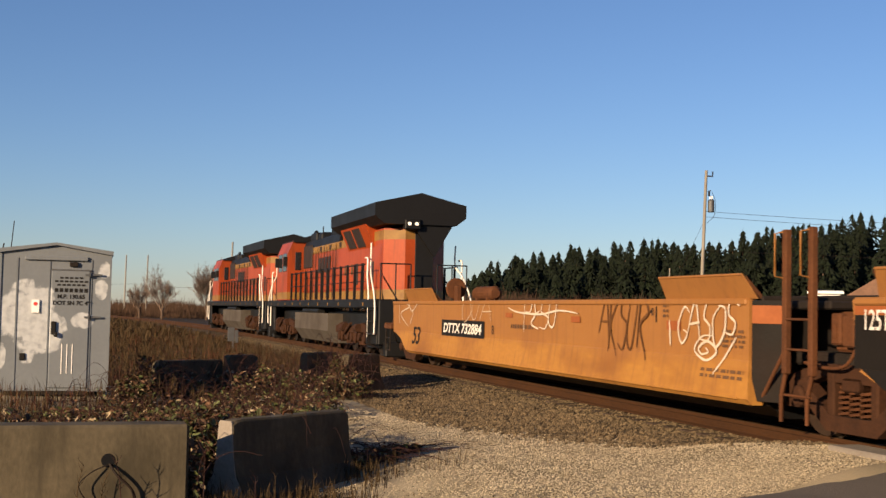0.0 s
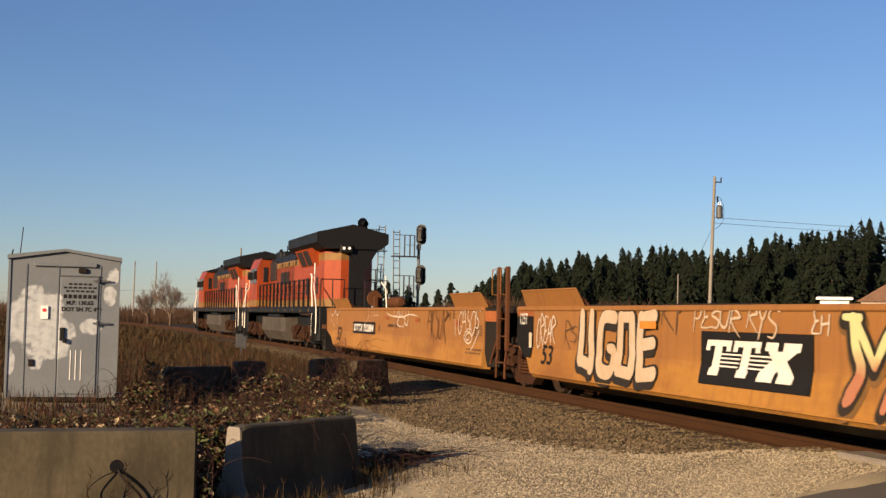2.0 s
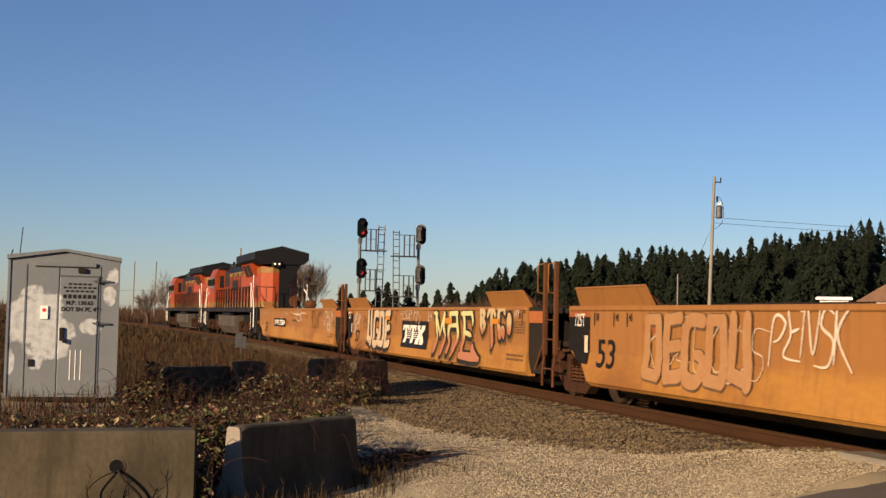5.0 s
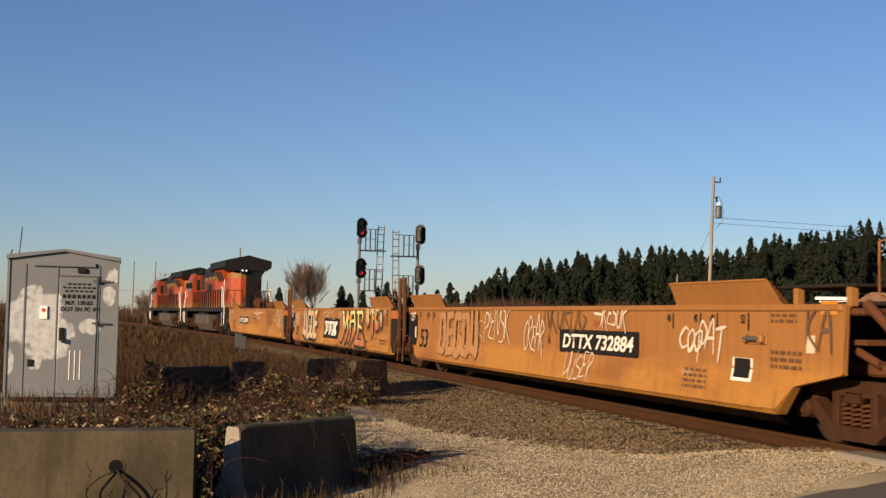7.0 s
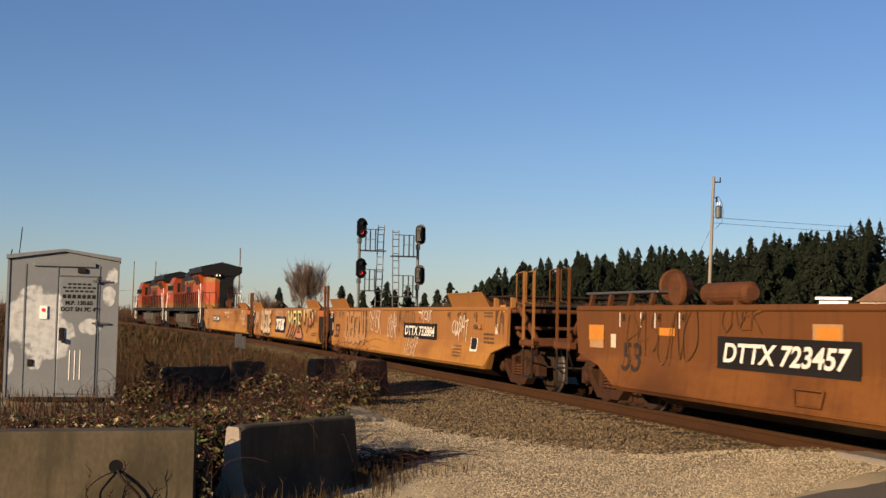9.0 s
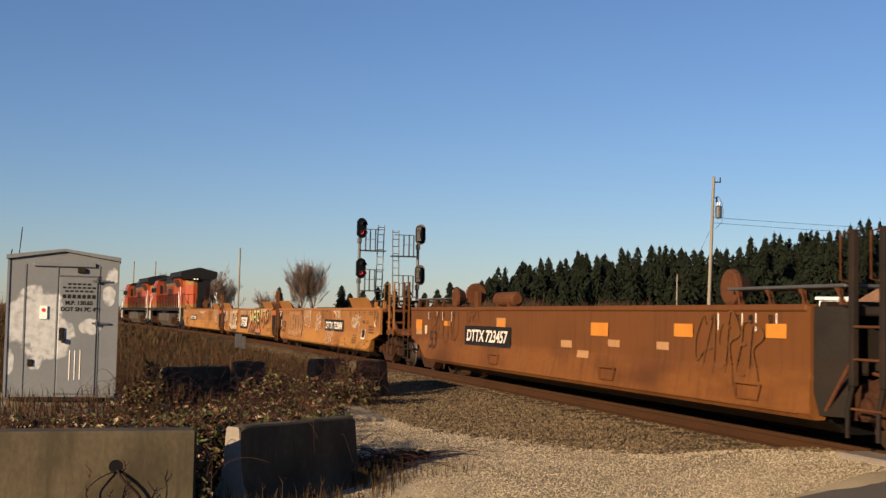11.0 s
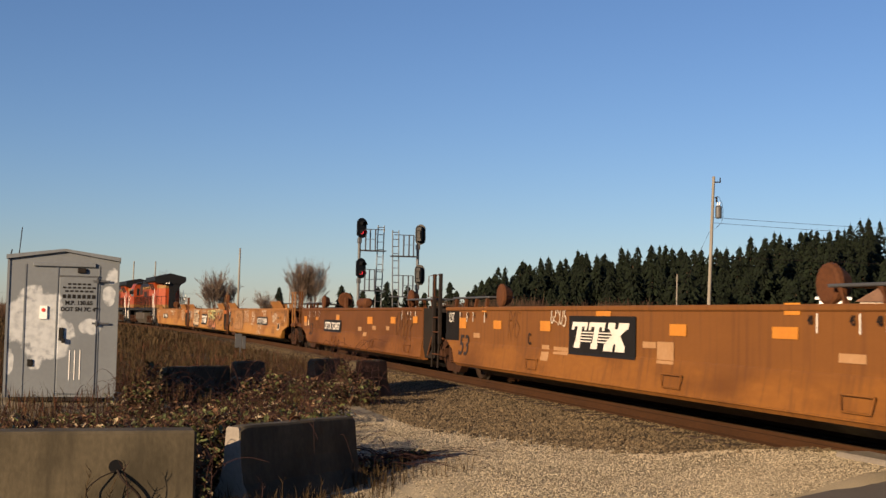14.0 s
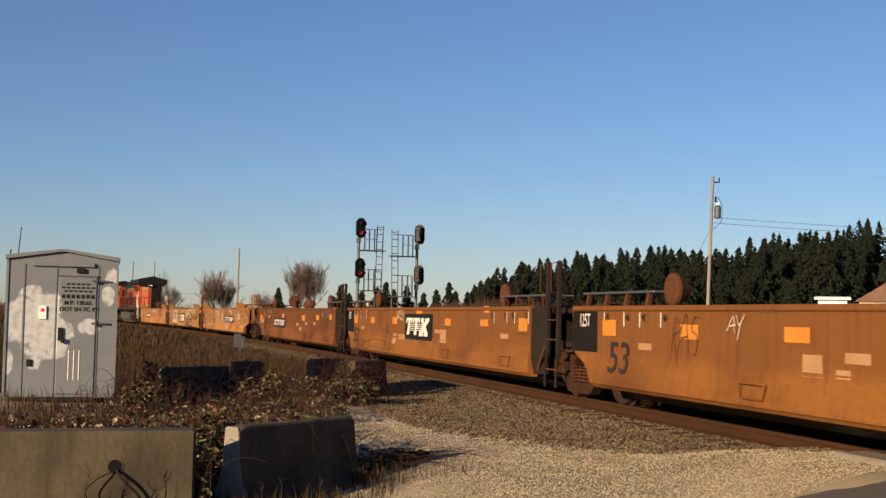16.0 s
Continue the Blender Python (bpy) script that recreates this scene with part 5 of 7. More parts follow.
def loco_mesh_parts(s_mid, label):
    lo = thing("locomotive", label, "locomotive", "leading locomotives")
    VEHICLES.append((lo, s_mid, 6.7))
    part("underframe", Shape().box(-1.5, 1.5, -10.3, 10.3, 1.55, 1.82, 0.03).box(-0.9, 0.9, -10.0, 10.0, 0.95, 1.45, 0.03), LOCO_BLACK, lo)
    for k in range(11):
        part("reflector", Shape().box(-1.512, -1.5, -9.0 + k * 1.8, -8.92 + k * 1.8, 1.62, 1.72), LOCO_YELLOW, lo)
    # fuel tank with sloped foot
    part("fuel_tank", Shape().prism([(-1.42, 1.35), (-1.42, 0.75), (-1.12, 0.34), (1.12, 0.34), (1.42, 0.75), (1.42, 1.35)], "y", -3.3, 3.4), TANK_GREY, lo, "dusty grey fuel tank")
    part("air_tank", Shape().lathe([(-1.6, 0.0), (-1.6, 0.13), (1.6, 0.13), (1.6, 0.0)], (-1.22, 0.6, 1.42), "y", 12), LOCO_BLACK, lo)
    for y in (-6.7, 6.7):
        loco_truck(lo, y)
    for s in (1, -1):
        c = Shape().box(-1.35, 1.35, *sorted((s * 10.25, s * 10.4)), 0.5, 1.8, 0.03).box(-0.14, 0.14, *sorted((s * 10.3, s * 11.1)), 0.74, 1.0, 0.04).box(-1.2, 1.2, *sorted((s * 10.35, s * 10.7)), 0.16, 0.6, 0.04)
        part("pilot", c, LOCO_BLACK, lo)
        for x in (-1.48, 1.2):
            st = Shape()
            for k in range(4):
                st.box(x, x + 0.28, *sorted((s * 9.55, s * 10.25)), 0.42 + 0.36 * k, 0.46 + 0.36 * k)
            st.box(x, x + 0.28, *sorted((s * 9.5, s * 9.55)), 0.36, 1.6)
            st.box(x + 0.1, x + 0.18, *sorted((s * 8.9, s * 10.28)), 0.5, 1.6, 0.02)
            part("step_well", st, LOCO_BLACK, lo)
    # long hood: orange between two yellow stripes, black roof
    y0, y1 = -8.3, 4.6
    part("long_hood", Shape().box(-0.92, 0.92, y0 + 0.2, y1, 2.12, 3.62, 0.02), LOCO_ORANGE, lo, "orange engine hood")
    part("lower_stripe", Shape().box(-0.925, 0.925, y0 + 0.2, y1, 1.82, 2.12, 0.01), LOCO_YELLOW, lo)
    part("upper_stripe", Shape().box(-0.925, 0.925, y0 + 0.2, y1, 3.62, 3.88, 0.01), LOCO_YELLOW, lo)
    part("hood_roof", Shape().prism([(-0.92, 3.86), (-0.84, 4.16), (-0.45, 4.32), (0.45, 4.32), (0.84, 4.16), (0.92, 3.86)], "y", -2.4, y1), LOCO_BLACK, lo)
    part("exhaust", Shape().box(-0.4, 0.4, 0.2, 1.6, 4.3, 4.62, 0.05).box(-0.6, 0.6, 2.2, 3.6, 4.25, 4.5, 0.05).box(-0.5, 0.5, -1.9, -0.6, 4.28, 4.52, 0.06), LOCO_BLACK, lo)
    for k in range(16):
        part("louvre", Shape().box(-0.945, -0.925, -2.9 + k * 0.45, -2.6 + k * 0.45, 3.66, 3.84, 0.008), LOCO_YELLOW if k % 4 else LOCO_DARK, lo)
    for k, (ya, yb, zt) in enumerate(((-2.9, -1.7, 4.44), (-1.2, -0.2, 4.5), (1.9, 2.6, 4.44), (3.0, 4.3, 4.52))):
        part("roof_hatch", Shape().box(-0.72, 0.72, ya, yb, 4.15, zt, 0.05), LOCO_BLACK, lo)
    for k in range(5):
        part("latch", Shape().box(-0.955, -0.93, -1.6 + k * 1.1, -1.52 + k * 1.1, 2.5, 2.64, 0.01), LOCO_DARK, lo)
    for k in range(4):
        part("sand_hatch", Shape().box(-0.955, -0.93, -7.9 + k * 1.1, -7.5 + k * 1.1, 2.3 + 0.1 * (k % 2), 3.0, 0.012), LOCO_ORANGE if k % 2 else LOCO_DARK, lo)
    dv = Shape()
    for k in range(12):
        dv.box(-0.945, -0.93, -2.0 + k * 0.55, -1.98 + k * 0.55, 1.9, 3.8)
    part("door_seam", dv, LOCO_DARK, lo)
    part("intake_grille", Shape().box(-0.96, -0.91, 2.6, 4.4, 3.1, 4.0, 0.02), LOCO_DARK, lo)
    # radiator end: wider body with chamfered rear corners, wings above
    body = [(-0.94, -3.2), (-0.94, -9.1), (-0.40, -9.6), (0.46, -9.6), (0.94, -9.1), (0.94, -3.2)]
    part("radiator_body", Shape().prism(body, "z", 1.83, 3.95), LOCO_ORANGE, lo, "orange radiator compartment")
    part("radiator_stripe", Shape().prism([(x * 1.003, y - 0.003) for x, y in body], "z", 3.62, 3.9), LOCO_YELLOW, lo)
    part("radiator_foot_stripe", Shape().prism([(x * 1.004, y * 1.0004) for x, y in body], "z", 1.825, 2.12), LOCO_YELLOW, lo)
    part("rear_door", Shape().box(-0.10, 0.46, -9.625, -9.59, 1.84, 3.95, 0.01), LOCO_BLACK, lo, "black rear end")
    for k in range(2):
        y = -6.9 + k * 1.3
        part("shutter", Shape().add([(-0.985, y, 3.5), (-0.985, y + 1.05, 3.5), (-1.24, y + 1.05, 4.07), (-1.24, y, 4.07), (-0.95, y, 3.5), (-0.95, y + 1.05, 3.5), (-1.18, y + 1.05, 4.07), (-1.18, y, 4.07)],
             [(0, 1, 2, 3), (4, 7, 6, 5), (0, 4, 5, 1), (1, 5, 6, 2), (2, 6, 7, 3), (3, 7, 4, 0)]), LOCO_DARK, lo)
    part("radiator_flare", Shape().prism([(-0.93, 3.42), (-1.25, 4.14), (1.25, 4.14), (0.93, 3.42)], "y", -7.9, -4.2), LOCO_ORANGE, lo)
    wing = Shape()
    prof = [(-1.1, 4.05), (-1.40, 4.28), (-1.40, 4.66), (-0.16, 4.95), (0.0, 4.99), (0.16, 4.95), (1.40, 4.66), (1.40, 4.28), (1.1, 4.05)]
    wing.prism(prof, "y", -9.85, -3.3)
    part("radiator_wing", wing, LOCO_BLACK, lo, "black overhanging radiator roof")
    part("rear_flare", Shape().prism([(-0.14, 3.93), (0.46, 3.1), (1.1, 4.2), (-0.14, 4.2)], "y", -9.75, -9.61), LOCO_BLACK, lo)
    part("marker_lamp", Shape().box(-0.5, -0.02, -9.93, -9.6, 3.9, 4.2, 0.03), LOCO_BLACK, lo)
    for x in (-0.3, -0.08):
        part("lens", Shape().lathe([(-9.96, 0.0), (-9.96, 0.05), (-9.92, 0.055)], (x - 0.07, 0, 4.06), "y", 10), LAMP_WHITE, lo)
    # cab and nose
    cab = Shape().prism([(-1.5, 1.83), (-1.5, 3.75), (-1.28, 4.28), (-0.6, 4.46), (0.6, 4.46), (1.28, 4.28), (1.5, 3.75), (1.5, 1.83)], "y", 5.0, 7.7)
    part("cab", cab, LOCO_ORANGE, lo, "orange crew cab")
    part("cab_roof", Shape().prism([(-1.3, 4.27), (-0.6, 4.49), (0.6, 4.49), (1.3, 4.27), (1.3, 4.2), (-1.3, 4.2)], "y", 4.9, 7.9), LOCO_BLACK, lo)
    for bx in ((-1.515, -1.45, 5.25, 6.2, 3.0, 3.75), (-1.515, -1.45, 6.35, 7.3, 3.0, 3.75), (-1.2, -0.95, 4.985, 5.02, 3.05, 3.8), (0.95, 1.2, 4.985, 5.02, 3.05, 3.8)):
        part("cab_window", Shape().box(*bx, 0.02), GLASS_DARK, lo)
    for y in (7.2, 5.1):
        part("mirror", Shape().box(-1.68, -1.5, y, y + 0.06, 3.2, 3.6, 0.02), LOCO_BLACK, lo)
    part("nose", Shape().prism([(7.7, 1.83), (7.7, 3.3), (9.3, 3.05), (9.75, 2.75), (9.75, 1.83)], "x", -1.15, 1.15), LOCO_ORANGE, lo)
    part("cab_stripe", Shape().box(-1.508, 1.508, 4.99, 7.71, 1.86, 2.16), LOCO_YELLOW, lo)
    part("antenna", Shape().tube([(0.2, 6.4, 4.45), (0.2, 6.4, 5.0)], 0.025, 6), LOCO_BLACK, lo)
    part("horn", Shape().lathe([(-0.2, 0.0), (-0.2, 0.08), (0.2, 0.05), (0.2, 0.0)], (-0.3, 5.4, 4.66), "y", 10), LOCO_BLACK, lo)
    for k in range(4):
        part("wordmark_bar", Shape().add([(-0.945, 1.35 - 0.62 * k, 2.85), (-0.945, 0.87 - 0.62 * k, 2.85), (-0.945, 0.77 - 0.62 * k, 3.42), (-0.945, 1.25 - 0.62 * k, 3.42)], [(0, 1, 2, 3)]), LOCO_DARK, lo)
        part("number_bar", plate(Shape(), -3.6 - 0.35 * k, -3.85 - 0.35 * k, 2.65, 3.0, -0.945), STENCIL, lo)
    # walkway railing
    for k in range(13):
        y = -8.6 + k * 1.07
        part("stanchion", Shape().box(-1.49, -1.41, y - 0.02, y + 0.02, 1.82, 2.9), LOCO_BLACK, lo)
        part("stanchion", Shape().box(1.43, 1.47, y - 0.06, y + 0.06, 1.82, 2.86), LOCO_BLACK, lo)
    rl = Shape()
    for x in (-1.45, 1.45):
        rl.tube([(x, -8.9, 2.86), (x, 4.5, 2.86)], 0.02, 6).tube([(x, -8.9, 2.35), (x, 4.5, 2.35)], 0.014, 6)
    part("handrail", rl, LOCO_BLACK, lo)
    for s in (1, -1):
        for x in (-1.46, 1.46):
            part("end_handrail", Shape().tube(spline3([(x, s * 9.5, 0.7), (x, s * 9.5, 1.9), (x, s * 9.3, 2.5), (x, s * 9.3, 3.0), (x, s * 9.0, 3.05)]), 0.028, 6), WHITE_RAIL, lo, "white corner handrail")
            part("end_handrail", Shape().tube(spline3([(x, s * 10.3, 0.8), (x, s * 10.3, 1.75), (x * 0.97, s * 9.6, 2.5), (x * 0.9, s * 9.1, 2.9), (x * 0.9, s * 9.1, 3.5)]), 0.026, 6), WHITE_RAIL, lo, "white corner handrail")
        for sx in (-1, 1):
            er = Shape()
            for x in (0.4, 0.85, 1.3):
                er.tube([(sx * x, s * 10.3, 1.8), (sx * x, s * 10.3, 2.85)], 0.02, 6)
            er.tube([(sx * 0.4, s * 10.3, 2.85), (sx * 1.3, s * 10.3, 2.85)], 0.02, 6)
            part("end_railing", er, LOCO_BLACK, lo)
    return lo


loco_rear = loco_mesh_parts(44.5, "orange and black diesel locomotive, coupled behind another")
loco_lead = loco_mesh_parts(66.8, "orange and black diesel locomotive leading the train")


# ---- road and crossing ----
def strip_mesh(edge_a, edge_b, n, z_of, thick):
    """A slab between two edges, each from a first to a last point."""
    sh = Shape()
    for i in range(n + 1):
        k = i / n
        for e in (edge_a, edge_b):
            x, y = e[0][0] + (e[1][0] - e[0][0]) * k, e[0][1] + (e[1][1] - e[0][1]) * k
            sh.v.append((x, y, z_of(x)))
            sh.v.append((x, y, z_of(x) - thick))
    for i in range(n):
        a, b = i * 4, i * 4 + 4
        sh.f += [(a, b, b + 2, a + 2), (a, a + 1, b + 1, b), (a + 2, b + 2, b + 3, a + 3)]
    return sh


ROAD_Z = lambda x: -0.085 + 0.17 * smooth(6.9, 8.4, x) - 0.4 * smooth(11.5, 24, x) - 0.12 * smooth(0, -8, x)
part_a = strip_mesh(((-40, -9.3), (7.7, 10.6)), ((-36, -17.0), (11.0, 3.9)), 30, ROAD_Z, 0.35)
tagged(new("road", part_a.mesh("road", ASPHALT)), "dark grey asphalt road leading to the crossing", "road", kind="structure")
part_b = strip_mesh(((10.6, 12.4), (60, 33.0)), ((13.0, 4.5), (63, 26.0)), 20, ROAD_Z, 0.35)
tagged(new("road", part_b.mesh("road", ASPHALT)), "dark grey asphalt road beyond the crossing", "road", kind="structure")
for x0, x1 in ((7.93, 8.36), (8.55, 9.85), (10.04, 10.6)):
    for k in range(4):
        y1 = 11.95 - k * 2.25
        tagged(new("crossing_panel", Shape().box(x0, x1, y1 - 2.22, y1, -0.1, TOP - 0.01, 0.02).mesh("crossing_panel", PANEL)),
               "pale concrete level-crossing panel beside the rail", "crossing panel", "panels of the level crossing", "structure")


# ---- equipment shed ----
def build_shed():
    X0, X1, Y0, D, Z0, ZE, ZP = -1.53, 0.27, 21.6, 2.3, -0.04, 2.36, 2.50
    c = (X0 + X1) / 2
    shed = thing("equipment_shed", "dull aluminium railway equipment shed with white paint patches", "shed", m=pose(c, Y0, Z0))
    w, h = (X1 - X0) / 2, ZE - Z0
    part("wall", Shape().prism([(-w, 0.06), (w, 0.06), (w, h), (0, h + 0.12), (-w, h)], "y", 0, D), SHED_FRONT, shed)
    rf = Shape()
    for s in (-1, 1):
        rf.add([(0, -0.06, h + 0.175), (s * (w + 0.03), -0.06, h + 0.05), (s * (w + 0.03), D + 0.06, h + 0.05), (0, D + 0.06, h + 0.175),
                (0, -0.06, h + 0.13), (s * (w + 0.03), -0.06, h - 0.02), (s * (w + 0.03), D + 0.06, h - 0.02), (0, D + 0.06, h + 0.13)],
               [(0, 1, 2, 3), (4, 7, 6, 5), (0, 4, 5, 1), (1, 5, 6, 2), (2, 6, 7, 3)])
    part("roof", rf, ALUMINIUM, shed)
    part("base_channel", Shape().box(-w + 0.12, w - 0.35, -0.01, D, 0.0, 0.07), DARK_STEEL, shed)
    part("gutter_strip", Shape().box(-0.5, 0.52, -0.05, 0, h - 0.13, h - 0.06, 0.01), ALUMINIUM, shed)
    seam = Shape().box(-w + 0.27, -w + 0.295, -0.012, 0, 0.08, h - 0.1).box(-0.11, -0.09, -0.012, 0, 0.08, h - 0.06).box(w - 0.33, w - 0.31, -0.012, 0, 0.08, h - 0.1)
    seam.box(w - 0.02, w + 0.01, -0.02, 0.03, 0.06, h).box(-w - 0.01, -w + 0.03, -0.02, 0.03, 0.06, h)
    part("seam", seam, ALUMINIUM, shed)
    door = part("door", Shape().box(-0.07, w - 0.34, -0.03, 0, 0.12, h - 0.27, 0.01), SHED_FRONT, shed)
    fr = Shape().box(-0.08, w - 0.33, -0.036, -0.01, h - 0.3, h - 0.275)
    part("door_frame", fr, GALVANISED, door)
    for z in (h - 0.36, 1.32):
        part("hinge", Shape().box(w - 0.42, w - 0.14, -0.05, -0.03, z - 0.015, z + 0.015).box(w - 0.36, w - 0.33, -0.07, -0.02, z - 0.04, z + 0.04), GALVANISED, door)
    part("handle", Shape().box(-0.05, 0.03, -0.07, -0.03, 1.02, 1.24, 0.01).box(0.0, 0.06, -0.1, -0.05, 0.98, 1.06, 0.01), BLACK_PAINT, door)
    for k in range(3):
        part("louvre", Shape().box(0.13 + k * 0.085, 0.143 + k * 0.085, -0.038, -0.03, 0.36, 0.86), WHITE_TRIM, door)
    part("vent", Shape().box(0.22, 0.36, -0.05, 0.0, h - 0.23, h - 0.15, 0.01), DARK_STEEL, shed)
    part("latch", Shape().box(-w + 0.36, -w + 0.45, -0.03, 0, 0.58, 0.70, 0.01), BLACK_PAINT, shed)
    notice = part("notice", Shape().box(-0.37, -0.25, -0.030, 0, 1.38, 1.60), WHITE_TRIM, shed, "small white notice with a red disc")
    part("notice_disc", Shape().lathe([(-0.036, 0.0), (-0.036, 0.032), (-0.03, 0.032)], (-0.31, 0, 1.53), "y", 16), glow_free_red(), notice)
    # lettering on the door: plain bars, then the readable lines
    def front_words(body, x, z, size):
        cu = bpy.data.curves.new("lettering", "FONT")
        cu.body, cu.size, cu.align_x, cu.align_y, cu.offset = body, size, "CENTER", "CENTER", 0.003
        tmp = bpy.data.objects.new("lettering", cu)
        scene.collection.objects.link(tmp)
        bpy.context.view_layer.update()
        me = bpy.data.meshes.new_from_object(tmp.evaluated_get(bpy.context.evaluated_depsgraph_get()))
        bpy.data.objects.remove(tmp)
        me.materials.clear()
        me.materials.append(BLACK_PAINT)
        me.transform(Matrix(((1, 0, 0, x), (0, 0, -1, -0.036), (0, 1, 0, z), (0, 0, 0, 1))))
        part("lettering", me, BLACK_PAINT, door)
    for z, n, hgt in ((1.98, 5, 0.03), (1.92, 7, 0.03), (1.86, 6, 0.03), (1.77, 7, 0.065)):
        x = 0.27 - n * 0.04
        bars = Shape()
        for k in range(n):
            bars.box(x, x + 0.055, -0.036, -0.031, z - hgt / 2, z + hgt / 2)
            x += 0.08
        part("text_line", bars, BLACK_PAINT, door)
    front_words("M.P. 130.65", 0.26, 1.66, 0.095)
    front_words("DOT SN 7C 49", 0.27, 1.55, 0.095)
    part("aerial", Shape().tube([(-w + 0.13, 0.5, h + 0.02), (-w + 0.17, 0.5, h + 0.55)], 0.008, 6), DARK_STEEL, shed)
    part("lug", Shape().tube([(-w + 0.02, 0.05, h), (-w + 0.05, 0.05, h + 0.14)], 0.012, 6), DARK_STEEL, shed)


def glow_free_red():
    return material("red_disc", (0.6, 0.06, 0.04), (0.5, 0.05, 0.035), 0.5)


build_shed()


# ---- concrete barriers ----
def block_barrier():
    sh = Shape().box(-1.45, 1.45, 0.0, 0.36, 0.0, 0.81, 0.025)
    ob = thing("concrete_block", "weathered grey-brown flat concrete barrier block with a lifting hole", "barrier", "concrete barriers", m=pose(-0.575, 11.2, -0.37, 0, 0, 1.5))
    part("block", sh, CONCRETE, ob)
    part("lifting_hole", Shape().lathe([(-0.006, 0.075), (-0.006, 0.062), (0.0, 0.058)], (0.75, 0, 0.50), "y", 20), CONCRETE, ob)
    # flat black disc painted for the shade inside the hole
    part("hole_shade", Shape().lathe([(-0.008, 0.0), (-0.008, 0.06)], (0.745, 0, 0.50), "y", 20), SIGNAL_BLACK, ob)
    part("cable", Shape().tube(spline3([(0.76, -0.02, 0.47), (0.82, -0.08, 0.38), (0.95, -0.06, 0.25), (1.0, -0.05, 0.1), (1.02, -0.1, 0.0)]), 0.013, 6).tube(
        spline3([(0.74, -0.02, 0.46), (0.6, -0.06, 0.4), (0.5, -0.08, 0.28), (0.62, -0.06, 0.1)]), 0.006, 5), DARK_STEEL, ob)


def jersey(x0, y0, x1, y1, z, label, pale_end=False):
    L = math.hypot(x1 - x0, y1 - y0)
    ob = thing("jersey_barrier", label, "barrier", "concrete barriers", m=pose(x0, y0, z, 0, 0, math.degrees(math.atan2(y1 - y0, x1 - x0))))
    prof = [(-0.30, 0.0), (-0.30, 0.08), (-0.17, 0.26), (-0.12, 0.45), (-0.09, 0.79), (-0.07, 0.81), (0.07, 0.81), (0.09, 0.79), (0.12, 0.45), (0.17, 0.26), (0.30, 0.08), (0.30, 0.0)]
    sh = Shape()
    cuts = [0.0, 0.02, 0.06, 0.14] + [0.14 + (L - 0.28) * k / 8 for k in range(1, 8)] + [L - 0.14, L - 0.06, L - 0.02, L]
    n = len(cuts) - 1
    for i, c in enumerate(cuts):
        tip = min(c, L - c)
        worn = 0.03 * max(0.0, 1 - tip / 0.08) ** 2 + 0.012 * max(0.0, noise.noise((c * 6, x0, 3)))
        for y, zz in prof:
            sh.v.append((c, y * (1 - worn * 0.8) + 0.010 * noise.noise((c * 5, zz * 6, x0)), zz - (worn if zz > 0.7 else 0) + (0.010 * noise.noise((c * 7, y * 5, y0)) if zz > 0.7 else 0)))
    m = len(prof)
    sh.f = [(i * m + j, i * m + (j + 1) % m, (i + 1) * m + (j + 1) % m, (i + 1) * m + j) for i in range(n) for j in range(m)]
    sh.f += [tuple(range(m)), tuple(n * m + j for j in range(m))]
    part("barrier_body", sh, CONCRETE, ob)
    # added end plate: sunlight on this face is put into its paler colour
    if pale_end:
        end_plate = Shape()
        ragged = [(y * 0.93 + 0.012 * noise.noise((y * 9, zz * 9, 1)), zz * 0.985 + 0.004) for y, zz in prof]
        end_plate.prism(ragged, "x", -0.012, 0.012)
        part("lit_end", end_plate, PANEL, ob, "concrete end face, coloured pale for the sunlight on it")
    part("lifting_loop", Shape().tube(spline3([(L * 0.5 - 0.08, 0, 0.80), (L * 0.5 - 0.05, 0, 0.84), (L * 0.5 + 0.05, 0, 0.84), (L * 0.5 + 0.08, 0, 0.80)]), 0.01, 6), RUST, ob)


block_barrier()
jersey(1.28, 12.0, 2.66, 13.2, -0.40, "grey concrete jersey barrier with its sunlit end coloured pale, among dry brambles", True)
for x0, y0, x1, y1 in ((4.96, 24.4, 5.76, 25.08), (4.25, 25.22, 5.04, 25.88), (2.82, 26.83, 3.51, 27.41), (1.27, 25.82, 2.70, 27.02)):
    jersey(x0, y0, x1, y1, ground_z((x0 + x1) / 2, (y0 + y1) / 2) - 0.06, "dark shaded concrete barrier stub overgrown with brambles")


